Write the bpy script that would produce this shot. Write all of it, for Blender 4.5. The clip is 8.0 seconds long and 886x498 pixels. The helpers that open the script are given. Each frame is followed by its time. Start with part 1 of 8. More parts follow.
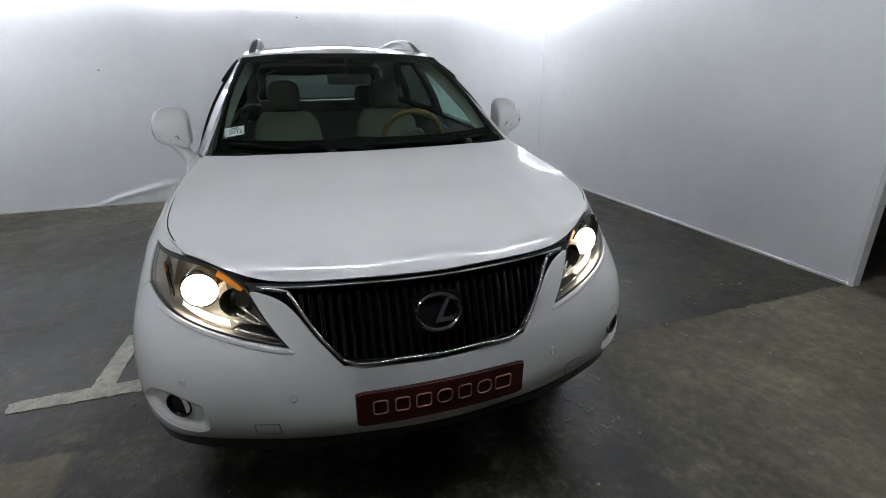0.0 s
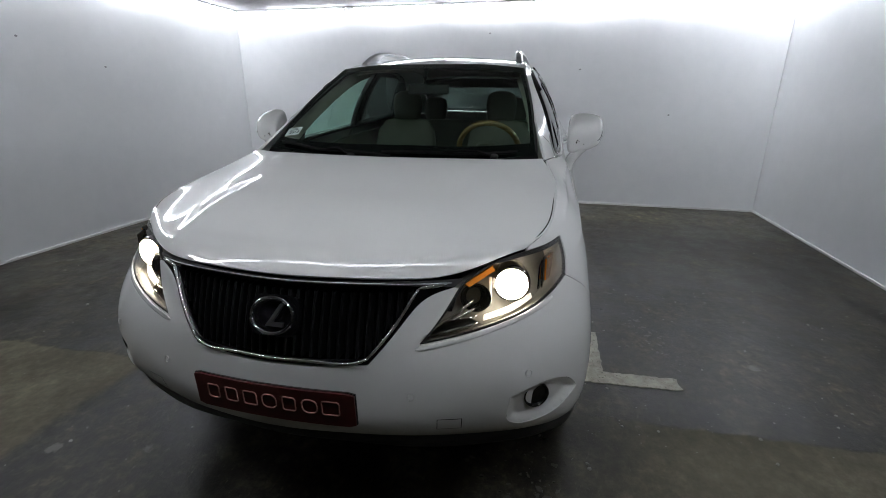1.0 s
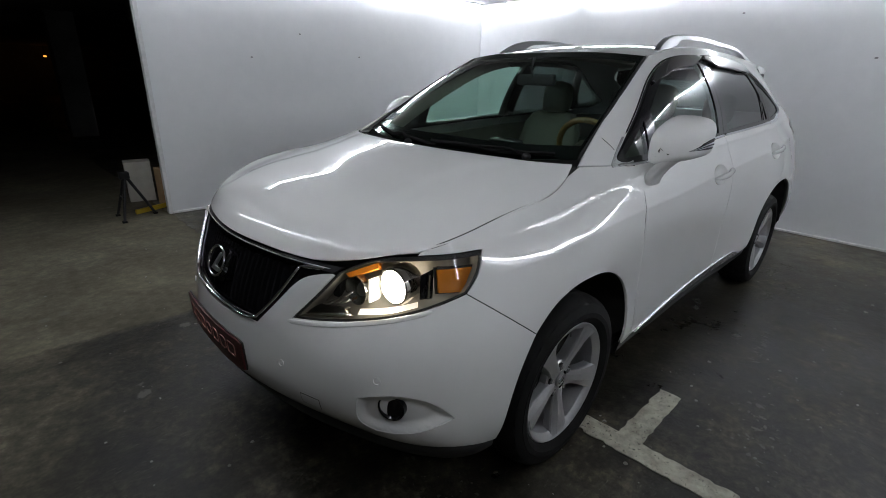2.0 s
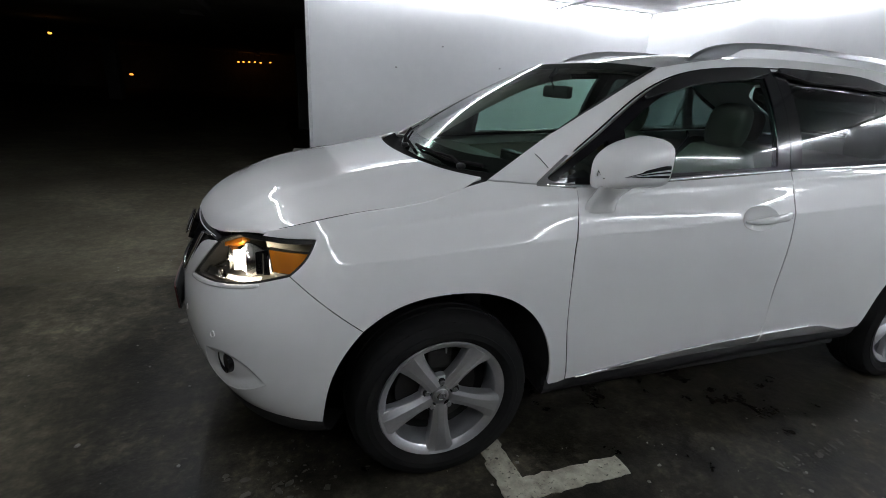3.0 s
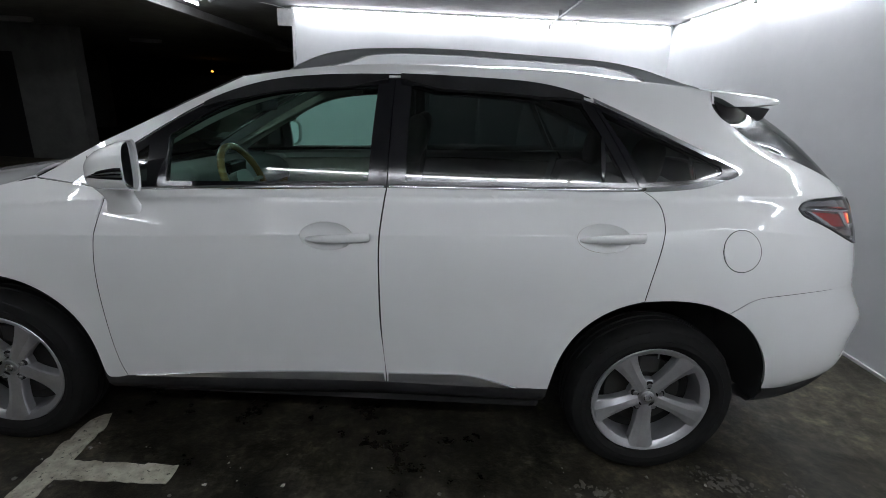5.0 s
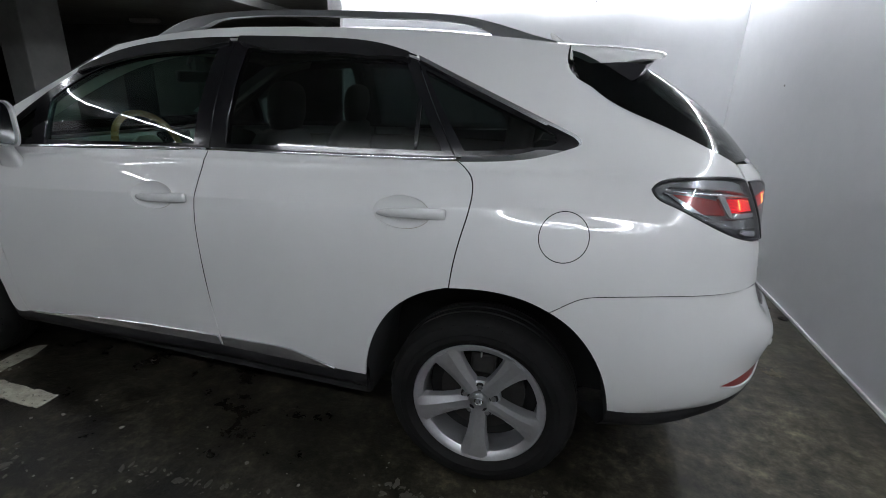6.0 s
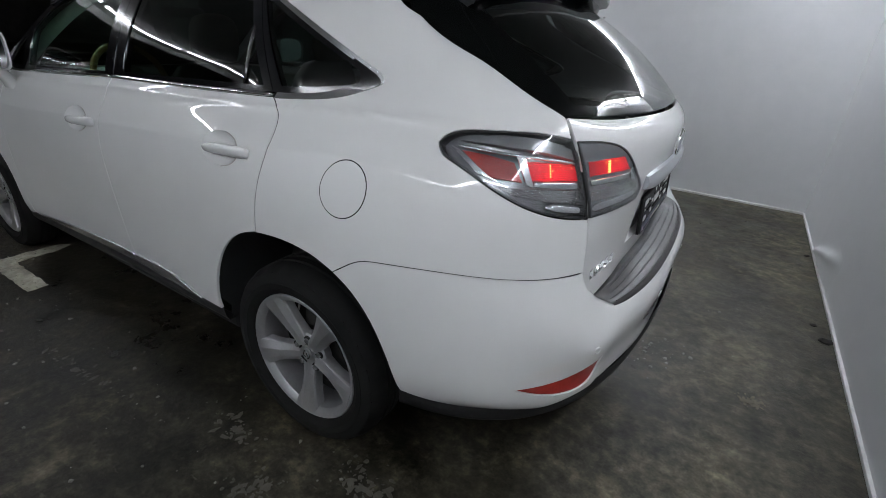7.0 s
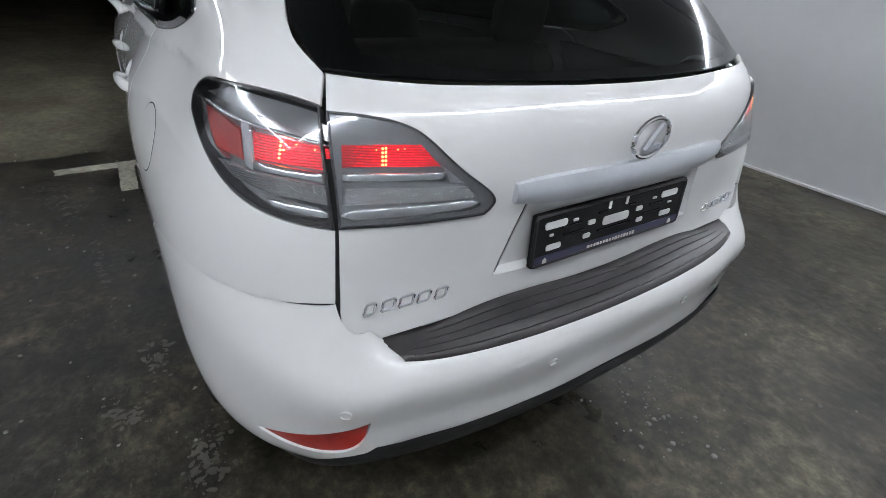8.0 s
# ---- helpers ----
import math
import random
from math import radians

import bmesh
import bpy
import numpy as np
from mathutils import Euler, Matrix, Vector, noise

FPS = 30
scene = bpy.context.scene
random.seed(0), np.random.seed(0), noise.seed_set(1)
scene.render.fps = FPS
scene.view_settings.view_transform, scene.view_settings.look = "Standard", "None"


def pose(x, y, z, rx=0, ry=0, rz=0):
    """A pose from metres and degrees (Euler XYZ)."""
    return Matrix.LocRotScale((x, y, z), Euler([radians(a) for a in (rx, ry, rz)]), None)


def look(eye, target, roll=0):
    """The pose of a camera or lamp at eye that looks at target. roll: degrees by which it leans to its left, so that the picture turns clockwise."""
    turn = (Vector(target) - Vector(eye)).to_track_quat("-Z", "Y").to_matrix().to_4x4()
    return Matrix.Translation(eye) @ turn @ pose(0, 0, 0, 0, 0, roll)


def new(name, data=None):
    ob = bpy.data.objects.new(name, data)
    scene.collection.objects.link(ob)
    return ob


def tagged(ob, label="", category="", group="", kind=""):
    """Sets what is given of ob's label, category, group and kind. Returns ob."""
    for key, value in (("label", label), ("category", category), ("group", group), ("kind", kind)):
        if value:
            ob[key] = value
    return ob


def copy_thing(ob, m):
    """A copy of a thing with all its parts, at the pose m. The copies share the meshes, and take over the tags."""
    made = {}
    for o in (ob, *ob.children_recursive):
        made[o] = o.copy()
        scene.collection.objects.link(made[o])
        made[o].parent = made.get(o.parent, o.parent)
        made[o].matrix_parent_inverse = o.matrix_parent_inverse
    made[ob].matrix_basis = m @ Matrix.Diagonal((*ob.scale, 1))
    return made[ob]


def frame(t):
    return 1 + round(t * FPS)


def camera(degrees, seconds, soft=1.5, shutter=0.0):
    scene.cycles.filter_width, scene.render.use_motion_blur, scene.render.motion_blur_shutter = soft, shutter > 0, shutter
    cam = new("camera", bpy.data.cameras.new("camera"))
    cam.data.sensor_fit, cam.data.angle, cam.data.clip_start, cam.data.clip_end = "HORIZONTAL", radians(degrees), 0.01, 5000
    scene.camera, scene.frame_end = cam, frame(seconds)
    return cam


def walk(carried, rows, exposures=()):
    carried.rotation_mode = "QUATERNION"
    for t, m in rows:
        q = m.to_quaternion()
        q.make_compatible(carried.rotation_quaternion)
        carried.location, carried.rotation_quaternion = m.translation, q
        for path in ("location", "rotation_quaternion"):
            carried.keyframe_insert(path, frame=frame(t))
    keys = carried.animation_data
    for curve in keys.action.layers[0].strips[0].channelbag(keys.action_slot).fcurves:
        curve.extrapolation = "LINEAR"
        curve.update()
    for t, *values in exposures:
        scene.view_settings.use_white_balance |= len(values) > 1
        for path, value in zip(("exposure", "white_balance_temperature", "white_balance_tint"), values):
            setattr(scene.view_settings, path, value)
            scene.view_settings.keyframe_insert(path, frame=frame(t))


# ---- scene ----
cam = camera(87.4, 8.0, soft=0.85)
PATH = [
    (0, (3.462, -0.347, 1.456), (1.671, 0.216, 0.766), -0.8),
    (0.5, (3.449, 0.207, 1.441), (1.563, 0.315, 0.785), 0.2),
    (1, (3.383, 0.747, 1.427), (1.531, 0.332, 0.797), 0.3),
    (1.5, (3.149, 1.229, 1.408), (1.511, 0.287, 0.753), 0.9),
    (1.7, (3.018, 1.402, 1.434), (1.498, 0.29, 0.761), 1.1),
    (2.8, (2.095, 2.176, 1.457), (1.374, 0.438, 0.778), 3.7),
    (3, (1.896, 2.26, 1.473), (1.267, 0.486, 0.798), 3.5),
    (3.5, (1.344, 2.453, 1.503), (0.833, 0.636, 0.843), 3.3),
    (4, (0.741, 2.517, 1.53), (0.341, 0.665, 0.89), 3.2),
    (4.5, (0.139, 2.609, 1.526), (-0.103, 0.719, 0.919), 2.9),
    (4.7, (-0.096, 2.607, 1.524), (-0.254, 0.707, 0.921), 3.0),
    (5.8, (-1.374, 2.44, 1.487), (-0.976, 0.58, 0.868), 2.4),
    (6, (-1.593, 2.339, 1.454), (-1.114, 0.509, 0.802), 2.5),
    (6.5, (-2.082, 2.102, 1.466), (-1.386, 0.385, 0.714), 2.9),
    (7, (-2.484, 1.799, 1.437), (-1.546, 0.246, 0.595), 3.6),
    (7.5, (-2.738, 1.351, 1.436), (-1.538, 0.059, 0.492), 4.0),
    (8, (-2.885, 0.902, 1.426), (-1.48, -0.07, 0.386), 4.6),
]
EXPOSURES = [(0, 0.79), (0.5, 0.65), (1.0, 0.50), (1.7, 0.37), (2.8, 0.48), (3.5, 0.57), (4.5, 0.51), (5.8, 0.26), (6.5, 0.28), (7.2, 0.37), (8, 0.74)]
walk(cam, [(t, look(eye, aim, roll)) for t, eye, aim, roll in PATH], EXPOSURES)

# ---- light: a closed underground garage, so hardly any sky; the tubes and lamps below do the work ----
world = bpy.data.worlds.new("world")
scene.world = world
world.use_nodes = True
world.node_tree.nodes["Background"].inputs[0].default_value = (0.9, 0.95, 1.0, 1)
world.node_tree.nodes["Background"].inputs[1].default_value = 0.007
TUBE_POWER = 45.0

# ---- materials ----
def material(name, color, rough=0.5, metal=0.0, **more):
    m = bpy.data.materials.new(name)
    m.use_nodes = True
    b = m.node_tree.nodes["Principled BSDF"]
    b.inputs["Base Color"].default_value = (*color, 1)
    b.inputs["Roughness"].default_value = rough
    b.inputs["Metallic"].default_value = metal
    for key, value in more.items():
        b.inputs[key.replace("_", " ")].default_value = value
    return m


def add_node(m, kind, **inputs):
    n = m.node_tree.nodes.new(kind)
    for key, value in inputs.items():
        n.inputs[key.replace("_", " ")].default_value = value
    return n


def wire(m, a, b):
    m.node_tree.links.new(a, b)


def noise_node(m, scale, detail=4.0, rough=0.6, stretch=None):
    """Noise in metres of the object's own space."""
    co = add_node(m, "ShaderNodeTexCoord")
    n = add_node(m, "ShaderNodeTexNoise", Scale=scale, Detail=detail, Roughness=rough)
    if stretch:
        mp = add_node(m, "ShaderNodeMapping")
        mp.inputs["Scale"].default_value = stretch
        wire(m, co.outputs["Object"], mp.inputs["Vector"])
        wire(m, mp.outputs["Vector"], n.inputs["Vector"])
    else:
        wire(m, co.outputs["Object"], n.inputs["Vector"])
    return n


def ramp_node(m, source, stops):
    r = add_node(m, "ShaderNodeValToRGB")
    els = r.color_ramp.elements
    while len(els) < len(stops):
        els.new(0.5)
    for e, (p, c) in zip(els, stops):
        e.position = p
        e.color = (*c, 1) if len(c) == 3 else c
    wire(m, source, r.inputs["Fac"])
    return r


def mix_node(m, fac, a, b, mode="MIX"):
    n = add_node(m, "ShaderNodeMix")
    n.data_type, n.blend_type = "RGBA", mode
    for socket, value in ((n.inputs[0], fac), (n.inputs[6], a), (n.inputs[7], b)):
        if isinstance(value, bpy.types.NodeSocket):
            wire(m, value, socket)
        elif isinstance(value, (int, float)):
            socket.default_value = value
        else:
            socket.default_value = (*value, 1)
    return n.outputs[2]


def bump_into(m, height, strength, distance):
    b = add_node(m, "ShaderNodeBump", Strength=strength, Distance=distance)
    wire(m, height, b.inputs["Height"])
    wire(m, b.outputs["Normal"], m.node_tree.nodes["Principled BSDF"].inputs["Normal"])


def varied(m, low, high, scale, rough_low=None, rough_high=None, bump=0.0, distance=0.002, stretch=None):
    """Colour, gloss and fine relief that vary at two scales."""
    b = m.node_tree.nodes["Principled BSDF"]
    fine = noise_node(m, scale, 6.0, 0.65, stretch)
    broad = noise_node(m, scale * 0.13, 3.0, 0.5, stretch)
    mixed = mix_node(m, 0.5, fine.outputs["Fac"], broad.outputs["Fac"])
    r = ramp_node(m, mixed, [(0.36, low), (0.64, high)])
    wire(m, r.outputs["Color"], b.inputs["Base Color"])
    if rough_low is not None:
        g = ramp_node(m, mixed, [(0.35, (rough_low,) * 3), (0.65, (rough_high,) * 3)])
        wire(m, g.outputs["Color"], b.inputs["Roughness"])
    if bump:
        bump_into(m, fine.outputs["Fac"], bump, distance)
    return m


def glass(name, tint, gloss=0.02, ior=1.5):
    """Thin tinted sheet glass: passes tinted light, mirrors by its Fresnel."""
    m = bpy.data.materials.new(name)
    m.use_nodes = True
    t = m.node_tree
    t.nodes.remove(t.nodes["Principled BSDF"])
    clear = add_node(m, "ShaderNodeBsdfTransparent")
    clear.inputs["Color"].default_value = (*tint, 1)
    gl = add_node(m, "ShaderNodeBsdfGlossy", Roughness=gloss)
    lw = add_node(m, "ShaderNodeLayerWeight", Blend=0.5)
    rise = add_node(m, "ShaderNodeMath")
    rise.operation = "POWER"
    wire(m, lw.outputs["Facing"], rise.inputs[0])
    rise.inputs[1].default_value = 5.0
    fr = add_node(m, "ShaderNodeMapRange")
    wire(m, rise.outputs[0], fr.inputs["Value"])
    fr.inputs["To Min"].default_value = ((ior - 1) / (ior + 1)) ** 2 * 1.35
    fr.inputs["To Max"].default_value = 1.0
    mx = add_node(m, "ShaderNodeMixShader")
    wire(m, fr.outputs[0], mx.inputs[0])
    wire(m, clear.outputs[0], mx.inputs[1])
    wire(m, gl.outputs[0], mx.inputs[2])
    wire(m, mx.outputs[0], t.nodes["Material Output"].inputs["Surface"])
    return m


def glowing(name, color, strength):
    return material(name, (0.8, 0.8, 0.8), 0.4, 0.0, Emission_Color=(*color, 1), Emission_Strength=strength)


PAINT = material("pearl_white_paint", (0.80, 0.80, 0.775), 0.48, 0.0, Specular_IOR_Level=0.16, Coat_Weight=1.0, Coat_Roughness=0.015, Coat_IOR=1.55)
_flake = noise_node(PAINT, 900.0, 2.0, 0.5)
_broad = noise_node(PAINT, 3.0, 3.0, 0.5)
_mixed = mix_node(PAINT, 0.35, _flake.outputs["Fac"], _broad.outputs["Fac"])
wire(PAINT, ramp_node(PAINT, _mixed, [(0.3, (0.645, 0.65, 0.645)), (0.7, (0.715, 0.715, 0.70))]).outputs["Color"],
     PAINT.node_tree.nodes["Principled BSDF"].inputs["Base Color"])
CHROME = material("chrome", (0.78, 0.79, 0.80), 0.06, 1.0)
MOULD = material("bright_moulding", (0.82, 0.83, 0.84), 0.22, 1.0)
SATIN = material("satin_silver", (0.62, 0.63, 0.65), 0.3, 1.0)
SILVER = varied(material("silver_paint", (0.6, 0.62, 0.65), 0.3, 0.45, Coat_Weight=0.6, Coat_Roughness=0.05), (0.55, 0.57, 0.61), (0.60, 0.62, 0.66), 120, 0.28, 0.34)
ALLOY = varied(material("silver_alloy", (0.52, 0.52, 0.535), 0.30, 0.75), (0.47, 0.47, 0.48), (0.55, 0.55, 0.56), 90, 0.28, 0.36)
BRAKE = varied(material("dark_brake_steel", (0.03, 0.03, 0.03), 0.6, 0.4), (0.018, 0.017, 0.016), (0.04, 0.038, 0.035), 30, 0.5, 0.7)
RUBBER = varied(material("tyre_rubber", (0.012, 0.012, 0.012), 0.8, 0.0, Specular_IOR_Level=0.15), (0.004, 0.004, 0.004), (0.012, 0.0117, 0.0112), 14, 0.65, 0.9, 0.3)
BLACK = varied(material("black_plastic", (0.02, 0.02, 0.021), 0.5), (0.008, 0.008, 0.0085), (0.018, 0.018, 0.019), 60, 0.45, 0.65, 0.15, 0.0006)
GLOSS_BLACK = material("gloss_black", (0.006, 0.006, 0.007), 0.10, 0.0, Specular_IOR_Level=0.35)
DARK = material("dark_underside", (0.008, 0.008, 0.008), 0.9)
WINDSCREEN = glass("windscreen_glass", (0.57, 0.69, 0.62))
SIDE_GLASS = glass("green_side_glass", (0.56, 0.78, 0.71))
TINTED = glass("privacy_glass", (0.105, 0.13, 0.124))
REAR_TINT = glass("tinted_rear_glass", (0.15, 0.185, 0.175))
LENS = glass("clear_lamp_lens", (0.93, 0.94, 0.93), 0.01)
SMOKED = glass("smoked_tail_lens", (0.80, 0.81, 0.82), 0.02)
AMBER = material("amber_reflector", (0.75, 0.24, 0.02), 0.25, 0.0, Coat_Weight=1.0)
RED = varied(material("red_reflector", (0.35, 0.02, 0.015), 0.3, 0.0, Coat_Weight=1.0), (0.26, 0.012, 0.01), (0.42, 0.03, 0.02), 200)
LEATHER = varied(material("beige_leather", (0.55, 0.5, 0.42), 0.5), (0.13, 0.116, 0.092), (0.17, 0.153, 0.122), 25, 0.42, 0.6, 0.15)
TRIM = varied(material("grey_green_cabin_trim", (0.16, 0.17, 0.16), 0.7), (0.13, 0.14, 0.13), (0.19, 0.2, 0.18), 40, 0.6, 0.8)
WOOD = varied(material("polished_wood", (0.45, 0.25, 0.09), 0.25), (0.19, 0.10, 0.03), (0.32, 0.19, 0.07), 60, 0.2, 0.3, stretch=(1, 1, 6))


# ---- mesh tools ----
def link_mesh(name, verts, faces, mat, parent=None, label="", smooth=True, normals=None):
    me = bpy.data.meshes.new(name)
    me.from_pydata([tuple(map(float, v)) for v in verts], [], [tuple(int(i) for i in f) for f in faces])
    for m in (mat if isinstance(mat, (list, tuple)) else [mat]):
        me.materials.append(m)
    me.polygons.foreach_set("use_smooth", [smooth] * len(me.polygons))
    me.update()
    if normals is not None:
        me.normals_split_custom_set_from_vertices([tuple(map(float, n)) for n in normals])
    ob = new(name, me)
    ob.parent = parent
    if label:
        tagged(ob, label)
    return ob


def part(name, bm, mat, parent=None, label="", smooth=False, angle=35):
    me = bpy.data.meshes.new(name)
    bm.normal_update()
    if smooth:
        for f in bm.faces:
            f.smooth = True
        for e in bm.edges:
            if len(e.link_faces) == 2 and e.calc_face_angle(0) > radians(angle):
                e.smooth = False
    bm.to_mesh(me)
    bm.free()
    me.materials.append(mat)
    ob = new(name, me)
    ob.parent = parent
    if label:
        tagged(ob, label)
    return ob


def add_box(bm, x0, x1, y0, y1, z0, z1, bevel=0.0, m=None):
    made = bmesh.ops.create_cube(bm, size=1.0)["verts"]
    mat = Matrix.Translation(((x0 + x1) / 2, (y0 + y1) / 2, (z0 + z1) / 2)) @ Matrix.Diagonal((x1 - x0, y1 - y0, z1 - z0, 1))
    bmesh.ops.transform(bm, matrix=(m @ mat) if m else mat, verts=made)
    if bevel:
        edges = list({e for v in made for e in v.link_edges})
        bmesh.ops.bevel(bm, geom=edges, offset=bevel, segments=2, profile=0.5, affect="EDGES")
    return bm


def boxed(*args, **kw):
    return add_box(bmesh.new(), *args, **kw)


def add_tube(bm, path, radius, sides=8, closed=False, flat=1.0):
    """A round bar along a list of points; flat squeezes it upright. radius may be a list."""
    pts = [Vector(p) for p in path]
    rings = []
    n = len(pts)
    for i, p in enumerate(pts):
        a = pts[(i - 1) % n] if (closed or i) else p
        b = pts[(i + 1) % n] if (closed or i < n - 1) else p
        d = (b - a).normalized()
        up = Vector((0, 0, 1)) if abs(d.z) < 0.95 else Vector((1, 0, 0))
        s = d.cross(up).normalized()
        u = s.cross(d)
        r = radius[i] if isinstance(radius, (list, tuple)) else radius
        rings.append([bm.verts.new(p + s * math.cos(2 * math.pi * k / sides) * r + u * math.sin(2 * math.pi * k / sides) * r * flat)
                      for k in range(sides)])
    for i in range(n if closed else n - 1):
        a, b = rings[i], rings[(i + 1) % n]
        for k in range(sides):
            bm.faces.new((a[k], a[(k + 1) % sides], b[(k + 1) % sides], b[k]))
    if not closed:
        bm.faces.new(rings[0][::-1])
        bm.faces.new(rings[-1])
    return bm


def tube(*args, **kw):
    return add_tube(bmesh.new(), *args, **kw)


def lathe(profile, steps=48, axis="y"):
    """Turns a profile of (radius, height along the axis) round the axis."""
    bm = bmesh.new()
    rings = []
    for r, h in profile:
        ring = []
        for k in range(steps):
            a = 2 * math.pi * k / steps
            c, s = r * math.cos(a), r * math.sin(a)
            ring.append(bm.verts.new((c, h, s) if axis == "y" else (h, c, s) if axis == "x" else (c, s, h)))
        rings.append(ring)
    for a, b in zip(rings, rings[1:]):
        for k in range(steps):
            bm.faces.new((a[k], a[(k + 1) % steps], b[(k + 1) % steps], b[k]))
    bmesh.ops.remove_doubles(bm, verts=bm.verts, dist=1e-6)
    bmesh.ops.recalc_face_normals(bm, faces=bm.faces)
    return bm


def twins(name, build, mat, parent, label="", smooth=True, angle=35):
    """A part and its mirror image across the car's middle."""
    both = parent if isinstance(parent, (list, tuple)) else [parent, parent]
    out = [part(name, build(), mat, both[0], label, smooth, angle)]
    bm = build()
    bmesh.ops.transform(bm, matrix=Matrix.Diagonal((1, -1, 1, 1)), verts=bm.verts)
    bmesh.ops.reverse_faces(bm, faces=bm.faces)
    out.append(part(name, bm, mat, both[1], label, smooth, angle))
    return out


def slab(outline, depth, m=None):
    """A flat plate with the given outline (x, y), depth thick along z."""
    bm = bmesh.new()
    low = [bm.verts.new((x, y, 0)) for x, y in outline]
    high = [bm.verts.new((x, y, depth)) for x, y in outline]
    n = len(low)
    bm.faces.new(low[::-1])
    bm.faces.new(high)
    for i in range(n):
        bm.faces.new((low[i], low[(i + 1) % n], high[(i + 1) % n], high[i]))
    bmesh.ops.recalc_face_normals(bm, faces=bm.faces)
    if m:
        bmesh.ops.transform(bm, matrix=m, verts=bm.verts)
    return bm


def rounded_rect(w, h, r, n=4):
    out = []
    for cx, cy, a0 in ((w / 2 - r, h / 2 - r, 0), (-w / 2 + r, h / 2 - r, 90), (-w / 2 + r, -h / 2 + r, 180), (w / 2 - r, -h / 2 + r, 270)):
        for k in range(n + 1):
            a = radians(a0 + 90 * k / n)
            out.append((cx + r * math.cos(a), cy + r * math.sin(a)))
    return out


# ---- spline surfaces ----
def spline_weights(knots, at):
    """Rows that turn values at the knots into a natural cubic spline's values at the given places."""
    k = np.asarray(knots, float)
    n = len(k)
    h = np.diff(k)
    a = np.eye(n)
    b = np.zeros((n, n))
    for i in range(1, n - 1):
        a[i, i - 1], a[i, i], a[i, i + 1] = h[i - 1], 2 * (h[i - 1] + h[i]), h[i]
        b[i, i - 1], b[i, i], b[i, i + 1] = 6 / h[i - 1], -6 / h[i - 1] - 6 / h[i], 6 / h[i]
    curv = np.linalg.solve(a, b)
    at = np.clip(np.asarray(at, float), k[0], k[-1])
    i = np.clip(np.searchsorted(k, at) - 1, 0, n - 2)
    hh = h[i]
    p, q = (k[i + 1] - at) / hh, (at - k[i]) / hh
    w = np.zeros((len(at), n))
    r = np.arange(len(at))
    w[r, i] += p
    w[r, i + 1] += q
    return w + ((p ** 3 - p) * hh ** 2 / 6)[:, None] * curv[i] + ((q ** 3 - q) * hh ** 2 / 6)[:, None] * curv[i + 1]


def curve_through(points, spacing=0.01):
    """A smooth line through the points, sampled evenly."""
    p = np.array(points, float)
    full = np.nan_to_num(p)
    if len(p) == 2:
        n = max(2, int(np.linalg.norm(full[1] - full[0]) / spacing) + 1)
        return p[0] + (p[1] - p[0]) * np.linspace(0, 1, n)[:, None]
    t = np.concatenate([[0], np.cumsum(np.linalg.norm(np.diff(full, axis=0), axis=1) + 1e-6)])
    n = max(3, int(t[-1] / spacing) + 1)
    return spline_weights(t, np.linspace(0, t[-1], n)) @ p


